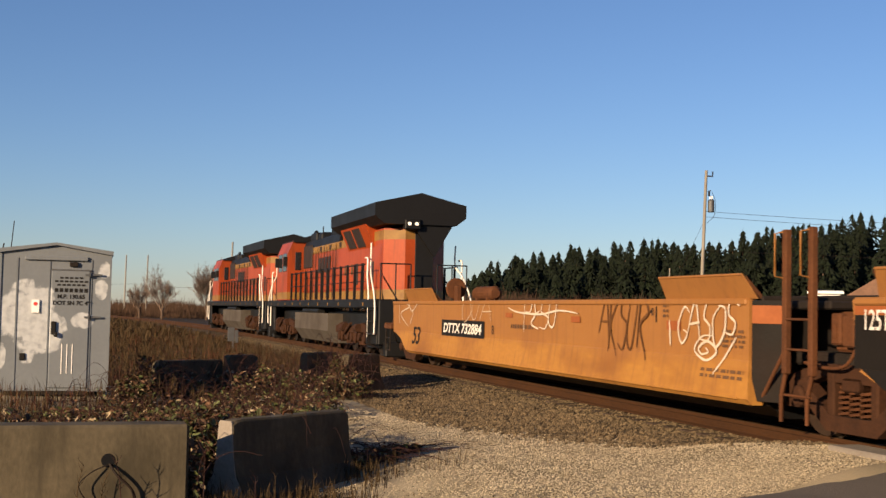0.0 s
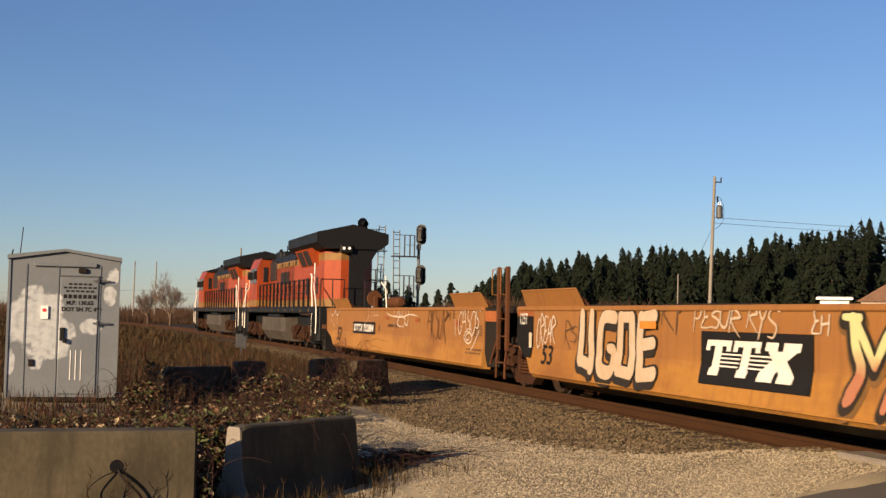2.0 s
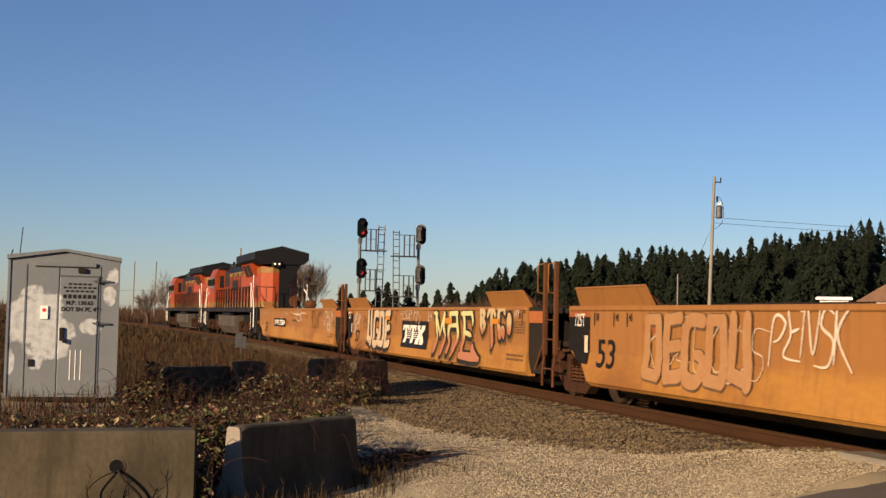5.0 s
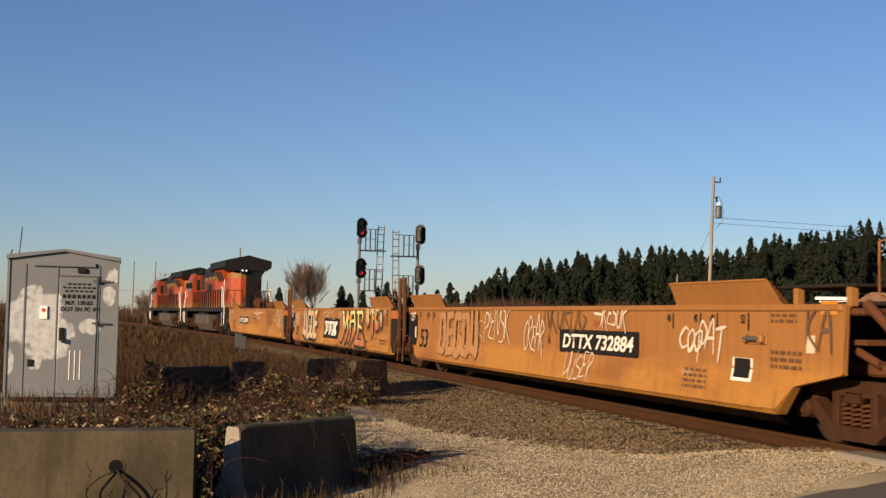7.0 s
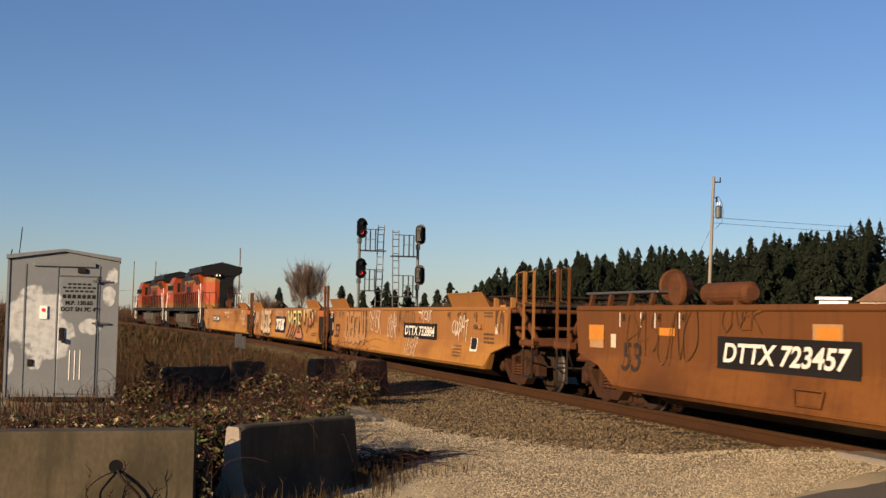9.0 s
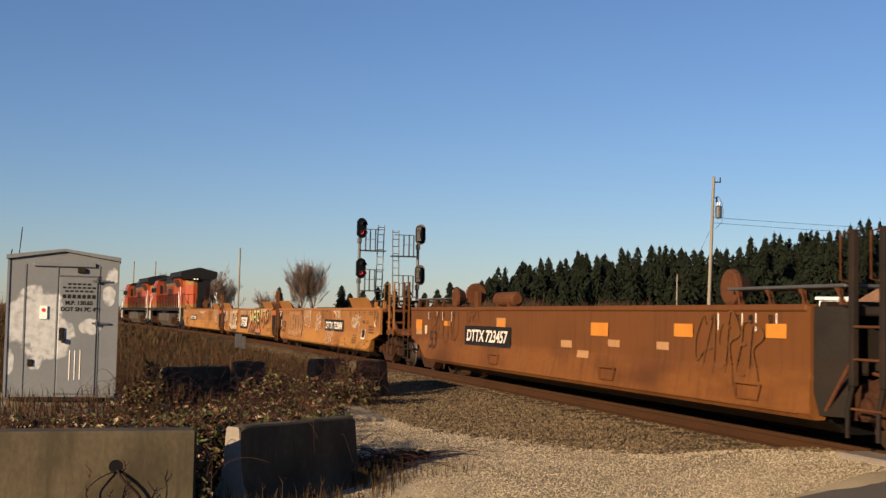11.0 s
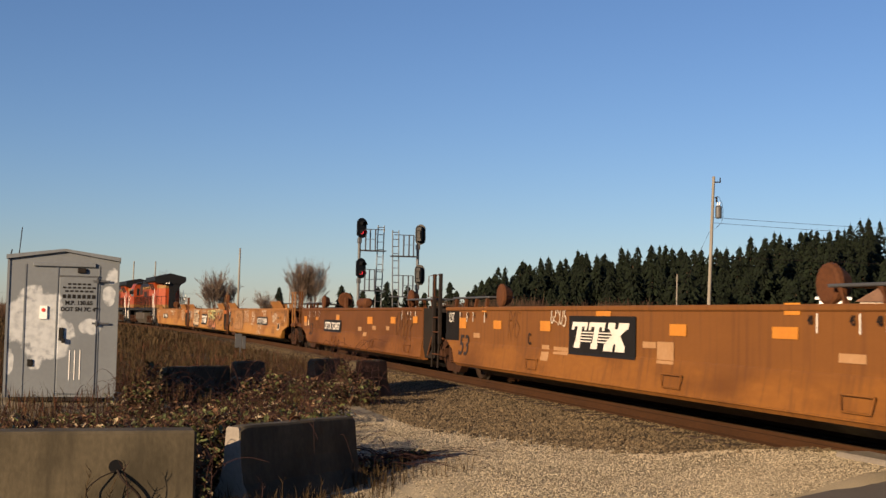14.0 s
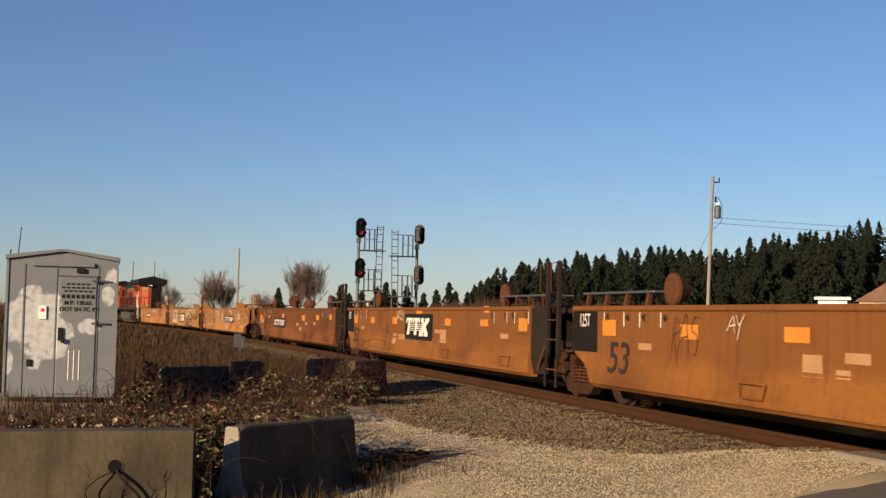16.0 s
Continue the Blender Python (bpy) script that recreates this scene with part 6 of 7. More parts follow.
# ---- signals ----
def signal(x, y, top, low, turn, lit, ladder_x, label):
    ob = thing("railway_signal", label, "signal", "signal masts", m=pose(x, y, -0.45))
    g = 0.45
    part("mast", Shape().tube([(0, 0, 0), (0, 0, top + g + 0.2)], 0.075, 10).box(-0.2, 0.2, -0.2, 0.2, 0, 0.25, 0.02), GALVANISED, ob)
    for z in (top, low):
        head = thing_part("signal_head", ob, pose(0.05, -0.28, z + g, 0, 0, turn))
        out = [(0.27 * math.cos(a), 0.27 * math.sin(a) + (0.25 if a < math.pi else -0.25)) for a in [k * math.tau / 20 + 0.001 for k in range(20)]]
        part("target_plate", Shape().prism(out, "y", -0.02, 0.02), SIGNAL_BLACK, head)
        part("lamp_case", Shape().box(-0.16, 0.16, 0.02, 0.3, -0.4, 0.4, 0.05), SIGNAL_BLACK, head)
        for k in (0.22, -0.22):
            hd = Shape()
            for i in range(13):
                a = math.pi * (i / 12) * 1.3 - 0.47
                hd.v += [(0.13 * math.cos(a), -0.02, k + 0.13 * math.sin(a)), (0.135 * math.cos(a), -0.34, k - 0.03 + 0.135 * math.sin(a))]
            hd.f = [(2 * i, 2 * i + 2, 2 * i + 3, 2 * i + 1) for i in range(12)]
            part("visor", hd, SIGNAL_BLACK, head)
            part("lens", Shape().lathe([(-0.04, 0.0), (-0.035, 0.07), (-0.02, 0.1)], (0, 0, k), "y", 16), RED_LIGHT if lit and k < 0 else GLASS_DARK, head)
        part("bracket", Shape().tube([(0.0, 0.28, z + g - 0.55), (0.05, 0.0, z + g - 0.55), (0.05, 0.0, z + g - 0.4)], 0.03, 6).box(-0.08, 0.1, -0.1, 0.2, z + g - 0.75, z + g - 0.5, 0.02), GALVANISED, ob)
    d = ladder_x
    lad = Shape()
    for k in (0.0, 0.32):
        lad.tube([(d + k * (1 if d > 0 else -1) - 0.12 * (1 if d > 0 else -1), 0.1, 0.1), (d + k * (1 if d > 0 else -1), 0.1, top + g + 0.2)], 0.03, 5)
    part("ladder", lad, GALVANISED, ob)
    s = 1 if d > 0 else -1
    for i in range(17):
        z = 0.4 + i * (top + g - 0.3) / 16
        off = -0.12 * s * (1 - (z - 0.1) / (top + g))
        part("rung", Shape().tube([(d + off, 0.1, z), (d + 0.32 * s + off, 0.1, z)], 0.02, 5), GALVANISED, ob)
    for z in (top - 1.15, low - 1.15):
        pl = part("platform", Shape().box(*sorted((0.05 * s, d + 0.38 * s)), -0.25, 0.35, z + g, z + g + 0.05), GALVANISED, ob)
        for k in (0.28, 0.52, 0.8):
            part("railing_post", Shape().box(d * k - 0.03, d * k + 0.03, -0.25, -0.19, z + g, z + g + 1.1), GALVANISED, pl)
        part("railing", Shape().tube([(d * 0.28, -0.23, z + g + 1.1), (d + 0.3 * s, -0.23, z + g + 1.1)], 0.02, 5).tube([(d * 0.28, -0.23, z + g + 0.6), (d * 0.8, -0.23, z + g + 0.6)], 0.015, 5), GALVANISED, pl)


def thing_part(name, parent, m):
    """A part that only holds sub-parts starts from its back plate."""
    return part(name, Shape().box(-0.1, 0.1, 0.3, 0.34, -0.2, 0.2, 0.02), SIGNAL_BLACK, parent, m=m)


signal(12.55, 60.7, 5.95, 3.90, 18, True, 0.98, "steel railway signal mast with two red-lit black heads")
signal(15.45, 60.0, 5.68, 3.62, 148, False, -1.0, "steel railway signal mast with two unlit black heads")


# ---- poles and wires ----
def pole(x, y, z0, z1, label, lean=0.0, arm=True, fat=0.15):
    ob = thing("utility_pole", label, "utility pole", "utility poles", m=pose(x, y, z0))
    h = z1 - z0
    part("shaft", Shape().tube([(-lean, 0, 0), (-lean * 0.5, 0, h * 0.5), (0, 0, h)], fat, 10, fat * 0.68), POLE_WOOD, ob)
    if arm:
        part("bracket", Shape().box(-0.05, 0.55, -0.05, 0.05, h - 0.45, h - 0.37).box(0.5, 0.56, -0.04, 0.04, h - 0.4, h - 0.05), DARK_STEEL, ob)
        part("transformer", Shape().lathe([(0.0, 0.0), (0.0, 0.2), (0.06, 0.24), (0.85, 0.24), (0.95, 0.16), (0.98, 0.0)], (0.42, 0, h - 3.1), "z", 14), GALVANISED, ob, "grey pole transformer")
        for k in (0, 1):
            part("insulator", Shape().lathe([(0, 0.0), (0, 0.05), (0.25, 0.04), (0.25, 0.0)], (0.34 + 0.16 * k, 0, h - 2.12), "z", 8), WHITE_TRIM, ob)
        part("cutout", Shape().tube(spline3([(0.1, 0, h - 1.6), (0.4, 0, h - 1.5), (0.75, 0, h - 2.2), (0.7, 0, h - 3.3), (0.1, 0, h - 3.9)]), 0.018, 5).box(0.2, 0.3, -0.05, 0.05, h - 1.9, h - 1.5), DARK_STEEL, ob)
        part("guy_wire", Shape().tube([(0, 0, h - 3.5), (-4.2, 1.0, 0)], 0.015, 4), DARK_STEEL, ob)
    return ob


pole(43.4, 81.0, -0.45, 12.35, "tall weathered timber utility pole with a grey transformer", 0.42)
pole(5.05, 211.5, -0.4, 9.85, "thin timber utility pole in the far field", 0.1, False, 0.14)
pole(8.35, 205.4, -0.4, 9.7, "thin timber utility pole in the far field", 0.1, False, 0.14)
pole(16.25, 151.1, -0.4, 9.5, "dark timber utility pole beyond the track", 0.1, False, 0.15)
for x, y, z in ((86, 100, 9.5), (100, 128, 9.0), (66, 132, 7.2)):
    pole(x, y, -0.3, z, "thin distant timber utility pole before the woods", 0.05, False, 0.11)


def wire(a, b, sag, label="thin dark overhead wire"):
    A, B = Vector(a), Vector(b)
    pts = [A.lerp(B, k / 14) - Vector((0, 0, sag * 4 * (k / 14) * (1 - k / 14))) for k in range(15)]
    tagged(new("overhead_wire", Shape().tube(pts, 0.014, 4).mesh("overhead_wire", DARK_STEEL)), label, "wire", "overhead wires")


wire((43.4, 81, 9.3), (95, 76, 9.4), 0.5)
wire((43.4, 81, 8.9), (95, 76, 8.9), 0.5)
wire((43.4, 81, 6.4), (95, 76, 6.7), 0.3)
wire((8.35, 205.4, 5.0), (5.05, 211.5, 5.0), 0.1)
wire((8.35, 205.4, 5.2), (16.25, 151, 4.6), 0.8)
wire((5.05, 211.5, 5.0), (-40, 240, 5.5), 1.0)


# ---- far buildings ----
def house(x, y, z, w, d, h, roof_h, turn, wall, roof, label):
    ob = thing("house", label, "house", "distant houses", m=pose(x, y, z, 0, 0, turn))
    part("wall", Shape().box(-w / 2, w / 2, -d / 2, d / 2, 0, h), wall, ob)
    part("roof", Shape().prism([(-d / 2 - 0.5, h), (d / 2 + 0.5, h), (0, h + roof_h)], "x", -w / 2 - 0.4, w / 2 + 0.4), roof, ob)
    part("fascia", Shape().box(-w / 2 - 0.45, w / 2 + 0.45, -d / 2 - 0.56, -d / 2 - 0.48, h - 0.22, h + 0.06), WHITE_TRIM, ob)
    for k in range(3):
        c = -w * 0.32 + k * w * 0.32
        win = part("window", Shape().box(c - 0.6, c + 0.6, -d / 2 - 0.05, -d / 2, h - 1.9, h - 0.7), WHITE_TRIM, ob)
        part("pane", Shape().box(c - 0.5, c + 0.5, -d / 2 - 0.08, -d / 2 - 0.04, h - 1.8, h - 0.8), GLASS_DARK, win)


house(88, 133, 0.0, 3.4, 6, 4.85, 0.25, -34, WHITE_TRIM, WHITE_TRIM, "white flat-roofed distant house before the woods")
house(97.5, 134, 0.0, 6, 7, 4.6, 2.4, 40, HOUSE_WALL, ROOF_BROWN, "distant house with a brown gabled roof")

# small grey marker by the track
mk = thing("track_marker", "small grey metal marker plate on a post by the track", "marker", m=pose(5.35, 48.6, -0.36))
part("post", Shape().box(-0.03, 0.03, -0.02, 0.02, 0, 0.95), GALVANISED, mk)
part("plate", Shape().box(-0.22, 0.05, -0.04, -0.02, 0.5, 1.05, 0.01).box(0.06, 0.2, -0.04, -0.02, 0.45, 0.95, 0.01), GALVANISED, mk)

# fallen orange mesh in the grass
nt = Shape()
for i in range(16):
    for j in range(5):
        x, y = 1.9 + i * 0.17, 33.0 + j * 0.5
        nt.v.append((x, y, -0.20 + 0.16 * noise.noise((x, y, 3)) + 0.04 * j))
nt.f = [(i * 5 + j, i * 5 + j + 1, i * 5 + j + 6, i * 5 + j + 5) for i in range(15) for j in range(4)]
tagged(new("fence_mesh", nt.mesh("fence_mesh", RED_PLASTIC)), "orange plastic fence mesh lying in dry grass", "fence mesh")


# ---- woods and trees ----
def conifer(sh, x, y, z, h, r, seed):
    """A ragged fir: short drooping sprays set at random round the stem, with gaps and a thin tip."""
    q = random.Random(seed)
    spread = h * r
    gap = q.uniform(0, 6.28)
    for _ in range(int(300 + h * 15)):
        f = q.random() ** 0.85
        rad = spread * (min(1.0, (1 - f) * 1.55) ** 0.85) * (0.7 + 0.3 * math.sin(f * 23 + gap)) + 0.15
        a = q.uniform(0, 6.28)
        if math.cos(a - gap) > 0.75 and q.random() < 0.5:
            rad *= 0.55
        u = math.sqrt(q.random())
        dx, dy = math.cos(a), math.sin(a)
        rr = rad * u
        px, py, pz = x + dx * rr, y + dy * rr, z + h * (0.06 + 0.94 * f) - rr * 0.25
        s = (0.30 + 0.036 * h * (1 - f)) * q.uniform(0.6, 1.3)
        t = q.uniform(0.3, 0.9)
        n0 = len(sh.v)
        sh.v += [(px - dy * s * t, py + dx * s * t, pz - s * 0.3), (px + dy * s * t, py - dx * s * t, pz - s * 0.2), (px + dx * s * 1.1, py + dy * s * 1.1, pz - s * q.uniform(0.3, 0.8)), (px - dx * s * 0.2, py - dy * s * 0.2, pz + s * q.uniform(0.5, 1.1))]
        sh.f += [(n0, n0 + 2, n0 + 3), (n0 + 2, n0 + 1, n0 + 3)]
    n0 = len(sh.v)
    sh.v += [(x - 0.2, y, z + h * 0.9), (x + 0.2, y, z + h * 0.9), (x, y, z + h * 1.04)]
    sh.f.append((n0, n0 + 1, n0 + 2))


OUTLINE = ((16.9, 1.0), (17.3, 1.7), (17.9, 2.2), (19.5, 2.65), (22.3, 3.25), (23.9, 3.35), (26.3, 3.45), (27.8, 3.35), (31.1, 4.15), (33.3, 4.4), (35.0, 4.75), (36.4, 4.8), (44, 5.0), (70, 5.0))


def ridge(az):
    for (a, e), (b, g) in zip(OUTLINE, OUTLINE[1:]):
        if a <= az <= b:
            return e + (g - e) * (az - a) / (b - a)
    return 1.0


def build_woods():
    q = random.Random(21)
    trees, trunks = Shape(), Shape()
    az = 17.0
    k = 0
    while az < 58:
        for row in range(6):
            a = az + q.uniform(-0.25, 0.25)
            dist = 186 + row * 14 + q.uniform(-8, 8)
            e = max(0.6, ridge(min(69, max(17, a))) * (q.uniform(0.72, 1.03) if row > 2 else q.uniform(0.4, 0.9)))
            x, y = dist * math.sin(radians(a)), dist * math.cos(radians(a))
            z = ground_z(x, y)
            h = EYE[2] + dist * math.tan(radians(e)) - z
            conifer(trees, x, y, z, h, q.uniform(0.17, 0.27), 100 + k)
            trunks.tube([(x, y, z - 0.3), (x, y, z + h * 0.9)], 0.22, 5, 0.04, False)
            k += 1
        az += q.uniform(0.28, 0.42) * (1 if az < 38 else 2.2)
    for a, e, dist in ((10.9, 1.35, 190), (11.3, 1.0, 200), (12.6, 1.3, 190), (13.0, 1.55, 185), (13.4, 1.2, 195), (14.0, 1.4, 190), (15.4, 1.25, 190), (16.0, 1.6, 185), (16.3, 1.2, 190), (8.0, 1.2, 210), (11.9, 1.15, 205), (14.8, 1.1, 205)):
        x, y = dist * math.sin(radians(a)), dist * math.cos(radians(a))
        z = ground_z(x, y)
        h = EYE[2] + dist * math.tan(radians(e)) - z
        conifer(trees, x, y, z, h, 0.2, 900 + k)
        trunks.tube([(x, y, z - 0.3), (x, y, z + h * 0.9)], 0.2, 5, 0.04, False)
        k += 1
    wd = tagged(new("far_woods", raw(trees, "far_woods", CONIFER)), "dark green conifer woods along the low ridge", "woods", kind="stuff")
    part("trunks", raw(trunks, "trunks", BARK), None, wd)


build_woods()


def thicket(name, label, areas, count, mat, seed, size=0.5):
    """Bare brushwood: many thin upright twigs in clumps."""
    q = random.Random(seed)
    sh = Shape()
    for _ in range(count):
        a0, a1, d0, d1, hm = q.choice(areas)
        a, d = q.uniform(a0, a1), q.uniform(d0, d1)
        x, y = d * math.sin(radians(a)), d * math.cos(radians(a))
        z = ground_z(x, y)
        lump = 0.55 + 0.45 * noise.noise((x * 0.12, y * 0.12, seed))
        top = hm * lump * q.uniform(0.35, 1.0)
        for j in range(5):
            zz = z + top * q.uniform(0.1, 1.0)
            w = size * q.uniform(0.15, 0.5)
            ox, oy = x + q.uniform(-1, 1), y + q.uniform(-1, 1)
            n0 = len(sh.v)
            t = q.uniform(-0.6, 0.6)
            sh.v += [(ox - w * 0.16, oy, zz - 0.4 * size), (ox + w * 0.16, oy, zz - 0.4 * size), (ox + t, oy, zz + size * q.uniform(0.5, 1.2))]
            sh.f.append((n0, n0 + 1, n0 + 2))
    tagged(new(name, raw(sh, name, mat)), label, "thicket", kind="stuff")


thicket("far_thicket", "brown leafless brushwood before the woods", [(15.5, 24, 120, 180, 5.4), (22, 40, 130, 185, 5.2)], 15000, THICKET, 5, 1.2)
thicket("field_thicket", "low brown brushwood at the far edge of the field", [(-12, 3.5, 190, 260, 4.0), (3.5, 17, 190, 260, 3.6)], 10000, THICKET, 6, 1.1)


def bare_tree(x, y, h, seed, label, spread=0.5, dense=False):
    q = random.Random(seed)
    z = ground_z(x, y)
    ob = thing("bare_tree", label, "tree", "bare trees", m=pose(x, y, z))
    trunk, twigs = Shape(), Shape()
    trunk.tube([(0, 0, -0.2), (0.05, 0, h * 0.22), (0, 0.05, h * 0.4)], 0.22, 7, 0.13)

    def grow(p, d, length, r, depth):
        mid = p + d * length * 0.5 + Vector((q.uniform(-1, 1), q.uniform(-1, 1), q.uniform(-0.2, 0.5))) * length * 0.06
        end = p + d * length
        (trunk if depth > 4 else twigs).tube([p, mid, end], r, 5 if depth > 4 else 3, max(0.007, r * 0.55), False)
        if depth == 0:
            return
        for _ in range(5 if depth > 1 and dense else 4 if depth > 1 else 6):
            nd = (d + Vector((q.uniform(-1, 1), q.uniform(-1, 1), q.uniform(-0.15, 0.8))) * spread * 1.25).normalized()
            grow(p.lerp(end, q.uniform(0.25, 1.0)), nd, length * q.uniform(0.5, 0.85), max(0.009, r * 0.55), depth - 1)
    for k in range(6):
        a = k * 1.047 + q.uniform(-0.3, 0.3)
        grow(Vector((0, 0, h * q.uniform(0.08, 0.3))), Vector((math.cos(a) * (0.26 if dense else 0.42), math.sin(a) * (0.26 if dense else 0.42), 1.0)).normalized(), h * 0.36, 0.055, 4)
    part("trunk", trunk, BARK, ob)
    part("crown", raw(twigs, "crown", TWIG), None, ob)


bare_tree(30.0, 178.5, 9.0, 3, "rounded leafless tree with dense pale twigs", 0.30, True)
bare_tree(28.2, 178.9, 8.2, 13, "rounded leafless tree with dense pale twigs", 0.30, True)
bare_tree(15.2, 172.0, 7.6, 4, "spreading leafless tree beyond the track", 0.36, True)
bare_tree(17.3, 174.0, 6.2, 14, "spreading leafless tree beyond the track", 0.6)
bare_tree(9.2, 174.0, 6.6, 7, "spreading leafless tree at the field's edge", 0.6)
bare_tree(6.4, 182.0, 5.0, 8, "small leafless tree at the field's edge", 0.6)
bare_tree(24.0, 185.0, 5.2, 9, "small leafless tree beyond the track", 0.6)


# ---- loose stone ----
def pad_edge(x):
    return 15.6 - 0.93 * (x - 6.1) + 0.75 * max(0.0, 6.1 - x) ** 2


def stones(name, label, mat, spots, lo, hi, seed):
    q = random.Random(seed)
    sh = Shape()
    for x, y, z in spots:
        r = q.uniform(lo, hi)
        a = q.uniform(0, 1.57)
        c, s = math.cos(a), math.sin(a)
        rx, ry, rz = r * q.uniform(0.7, 1.3), r * q.uniform(0.7, 1.3), r * q.uniform(0.5, 0.9)
        n0 = len(sh.v)
        sh.v += [(x + rx * c, y + rx * s, z), (x - ry * s, y + ry * c, z + rz * 0.2), (x - rx * c, y - rx * s, z), (x + ry * s, y - ry * c, z - rz * 0.1), (x + r * 0.2, y, z + rz), (x, y, z - rz)]
        sh.f += [(n0, n0 + 1, n0 + 4), (n0 + 1, n0 + 2, n0 + 4), (n0 + 2, n0 + 3, n0 + 4), (n0 + 3, n0, n0 + 4), (n0, n0 + 3, n0 + 5), (n0 + 1, n0, n0 + 5)]
    tagged(new(name, raw(sh, name, mat)), label, "gravel", kind="stuff")


def near_z(x, y):
    """Ground or ballast, whichever lies higher."""
    d = x - track(y)[0].x
    g = ground_z(x, y)
    for (a, za), (b, zb) in zip(prof_pairs, prof_pairs[1:]):
        if a <= d <= b:
            return max(g, za + (zb - za) * (d - a) / (b - a))
    return g


prof_pairs = [(-3.5, -0.42), (-2.7, -0.24), (-1.75, -0.125), (-0.95, -0.085), (0.95, -0.085)]
q = random.Random(31)
spots, dark = [], []
while len(spots) < 62000:
    x, y = q.uniform(2.2, 8.2), 9.0 + 14 * q.random() ** 1.3
    ragged = 1.3 * noise.noise((x * 0.7, y * 0.5, 9)) + q.gauss(0, 0.55)
    if y < pad_edge(x) + ragged and not (y < 7.5 + 0.417 * x and x > 0):
        (dark if q.random() < 0.06 + 0.2 * max(0, noise.noise((x * 0.8, y * 0.8, 3))) else spots).append((x, y, near_z(x, y) + 0.002))
stones("gravel_stones", "pale loose gravel beside the road", STONE, spots, 0.005, 0.013, 32)
stones("dark_pebbles", "brown pebbles scattered in the pale gravel", BALLAST_STONE, dark, 0.006, 0.017, 34)
spots = []
while len(spots) < 52000:
    y = 10 + 55 * q.random() ** 2.0
    x = track(y)[0].x + q.uniform(-4.6, -0.85)
    if y > pad_edge(x) + q.gauss(-0.5, 0.6) and y > 12.4:
        spots.append((x, y, near_z(x, y) + 0.004))
stones("ballast_stones", "brown loose ballast stones on the shoulder", BALLAST_STONE, spots, 0.016, 0.042, 33)


# ---- dry plants ----
def blades(name, label, mat, n, pick, seed, lo, hi, width):
    q = random.Random(seed)
    sh = Shape()
    while n > 0:
        x, y = pick(q)
        z = near_z(x, y) if x > 3 else ground_z(x, y)
        far = 1 + max(0, y - 25) * 0.02
        for _ in range(q.randint(4, 8)):
            h = q.uniform(lo, hi)
            a = q.uniform(0, 6.28)
            b = q.uniform(0.05, 0.6) * h
            ox, oy = x + q.gauss(0, 0.07 * far), y + q.gauss(0, 0.07 * far)
            w = width * far * q.uniform(0.6, 1.4)
            n0 = len(sh.v)
            px, py = -math.sin(a) * w, math.cos(a) * w
            mx, my = ox + math.cos(a) * b * 0.35, oy + math.sin(a) * b * 0.35
            sh.v += [(ox - px, oy - py, z - 0.02), (ox + px, oy + py, z - 0.02), (mx + px * 0.7, my + py * 0.7, z + h * 0.6), (mx - px * 0.7, my - py * 0.7, z + h * 0.6), (ox + math.cos(a) * b, oy + math.sin(a) * b, z + h * 0.95)]
            sh.f += [(n0, n0 + 1, n0 + 2, n0 + 3), (n0 + 3, n0 + 2, n0 + 4)]
            n -= 1
    tagged(new(name, raw(sh, name, mat)), label, "grass", kind="stuff")


def in_field(q):
    while True:
        y = 17 + 110 * q.random() ** 1.9
        c = track(y)[0].x
        x = q.uniform(-3 - 0.05 * y, c - 2.6)
        if y > 34 or (x < 3.2 + 0.02 * (y - 17) ** 2 and math.hypot((x + 0.62) / 1.0, (y - 22.6) / 1.3) > 1.5):
            if not (-1.7 < x < 0.45 and 21.3 < y < 24.1):
                return x, y


blades("field_grass", "tall dry brown grass filling the field", GRASS_DRY, 60000, in_field, 41, 0.12, 0.5, 0.006)
blades("russet_grass", "reddish-brown dead weeds in the field", GRASS_RED, 14000, in_field, 42, 0.1, 0.42, 0.007)


def far_field(q):
    y = 60 + 160 * q.random()
    return q.uniform(-0.1 * y - 4, track(y)[0].x - 3), y


blades("far_grass", "dry brown grass in the far field", GRASS_DRY, 12000, far_field, 43, 0.3, 0.7, 0.02)


def by_barriers(q):
    k = q.random()
    if k < 0.35:
        return q.uniform(1.2, 2.6), q.uniform(11.0, 12.0)
    if k < 0.6:
        return 2.6 + abs(q.gauss(0, 0.45)), q.gauss(12.9, 0.35)
    if k < 0.8:
        return q.uniform(3.6, 5.4), q.uniform(22.0, 23.0)
    return q.uniform(0.9, 1.3), q.uniform(10.9, 12.2)


blades("barrier_weeds", "dry weeds at the foot of the barriers", GRASS_DRY, 1500, by_barriers, 44, 0.05, 0.28, 0.004)


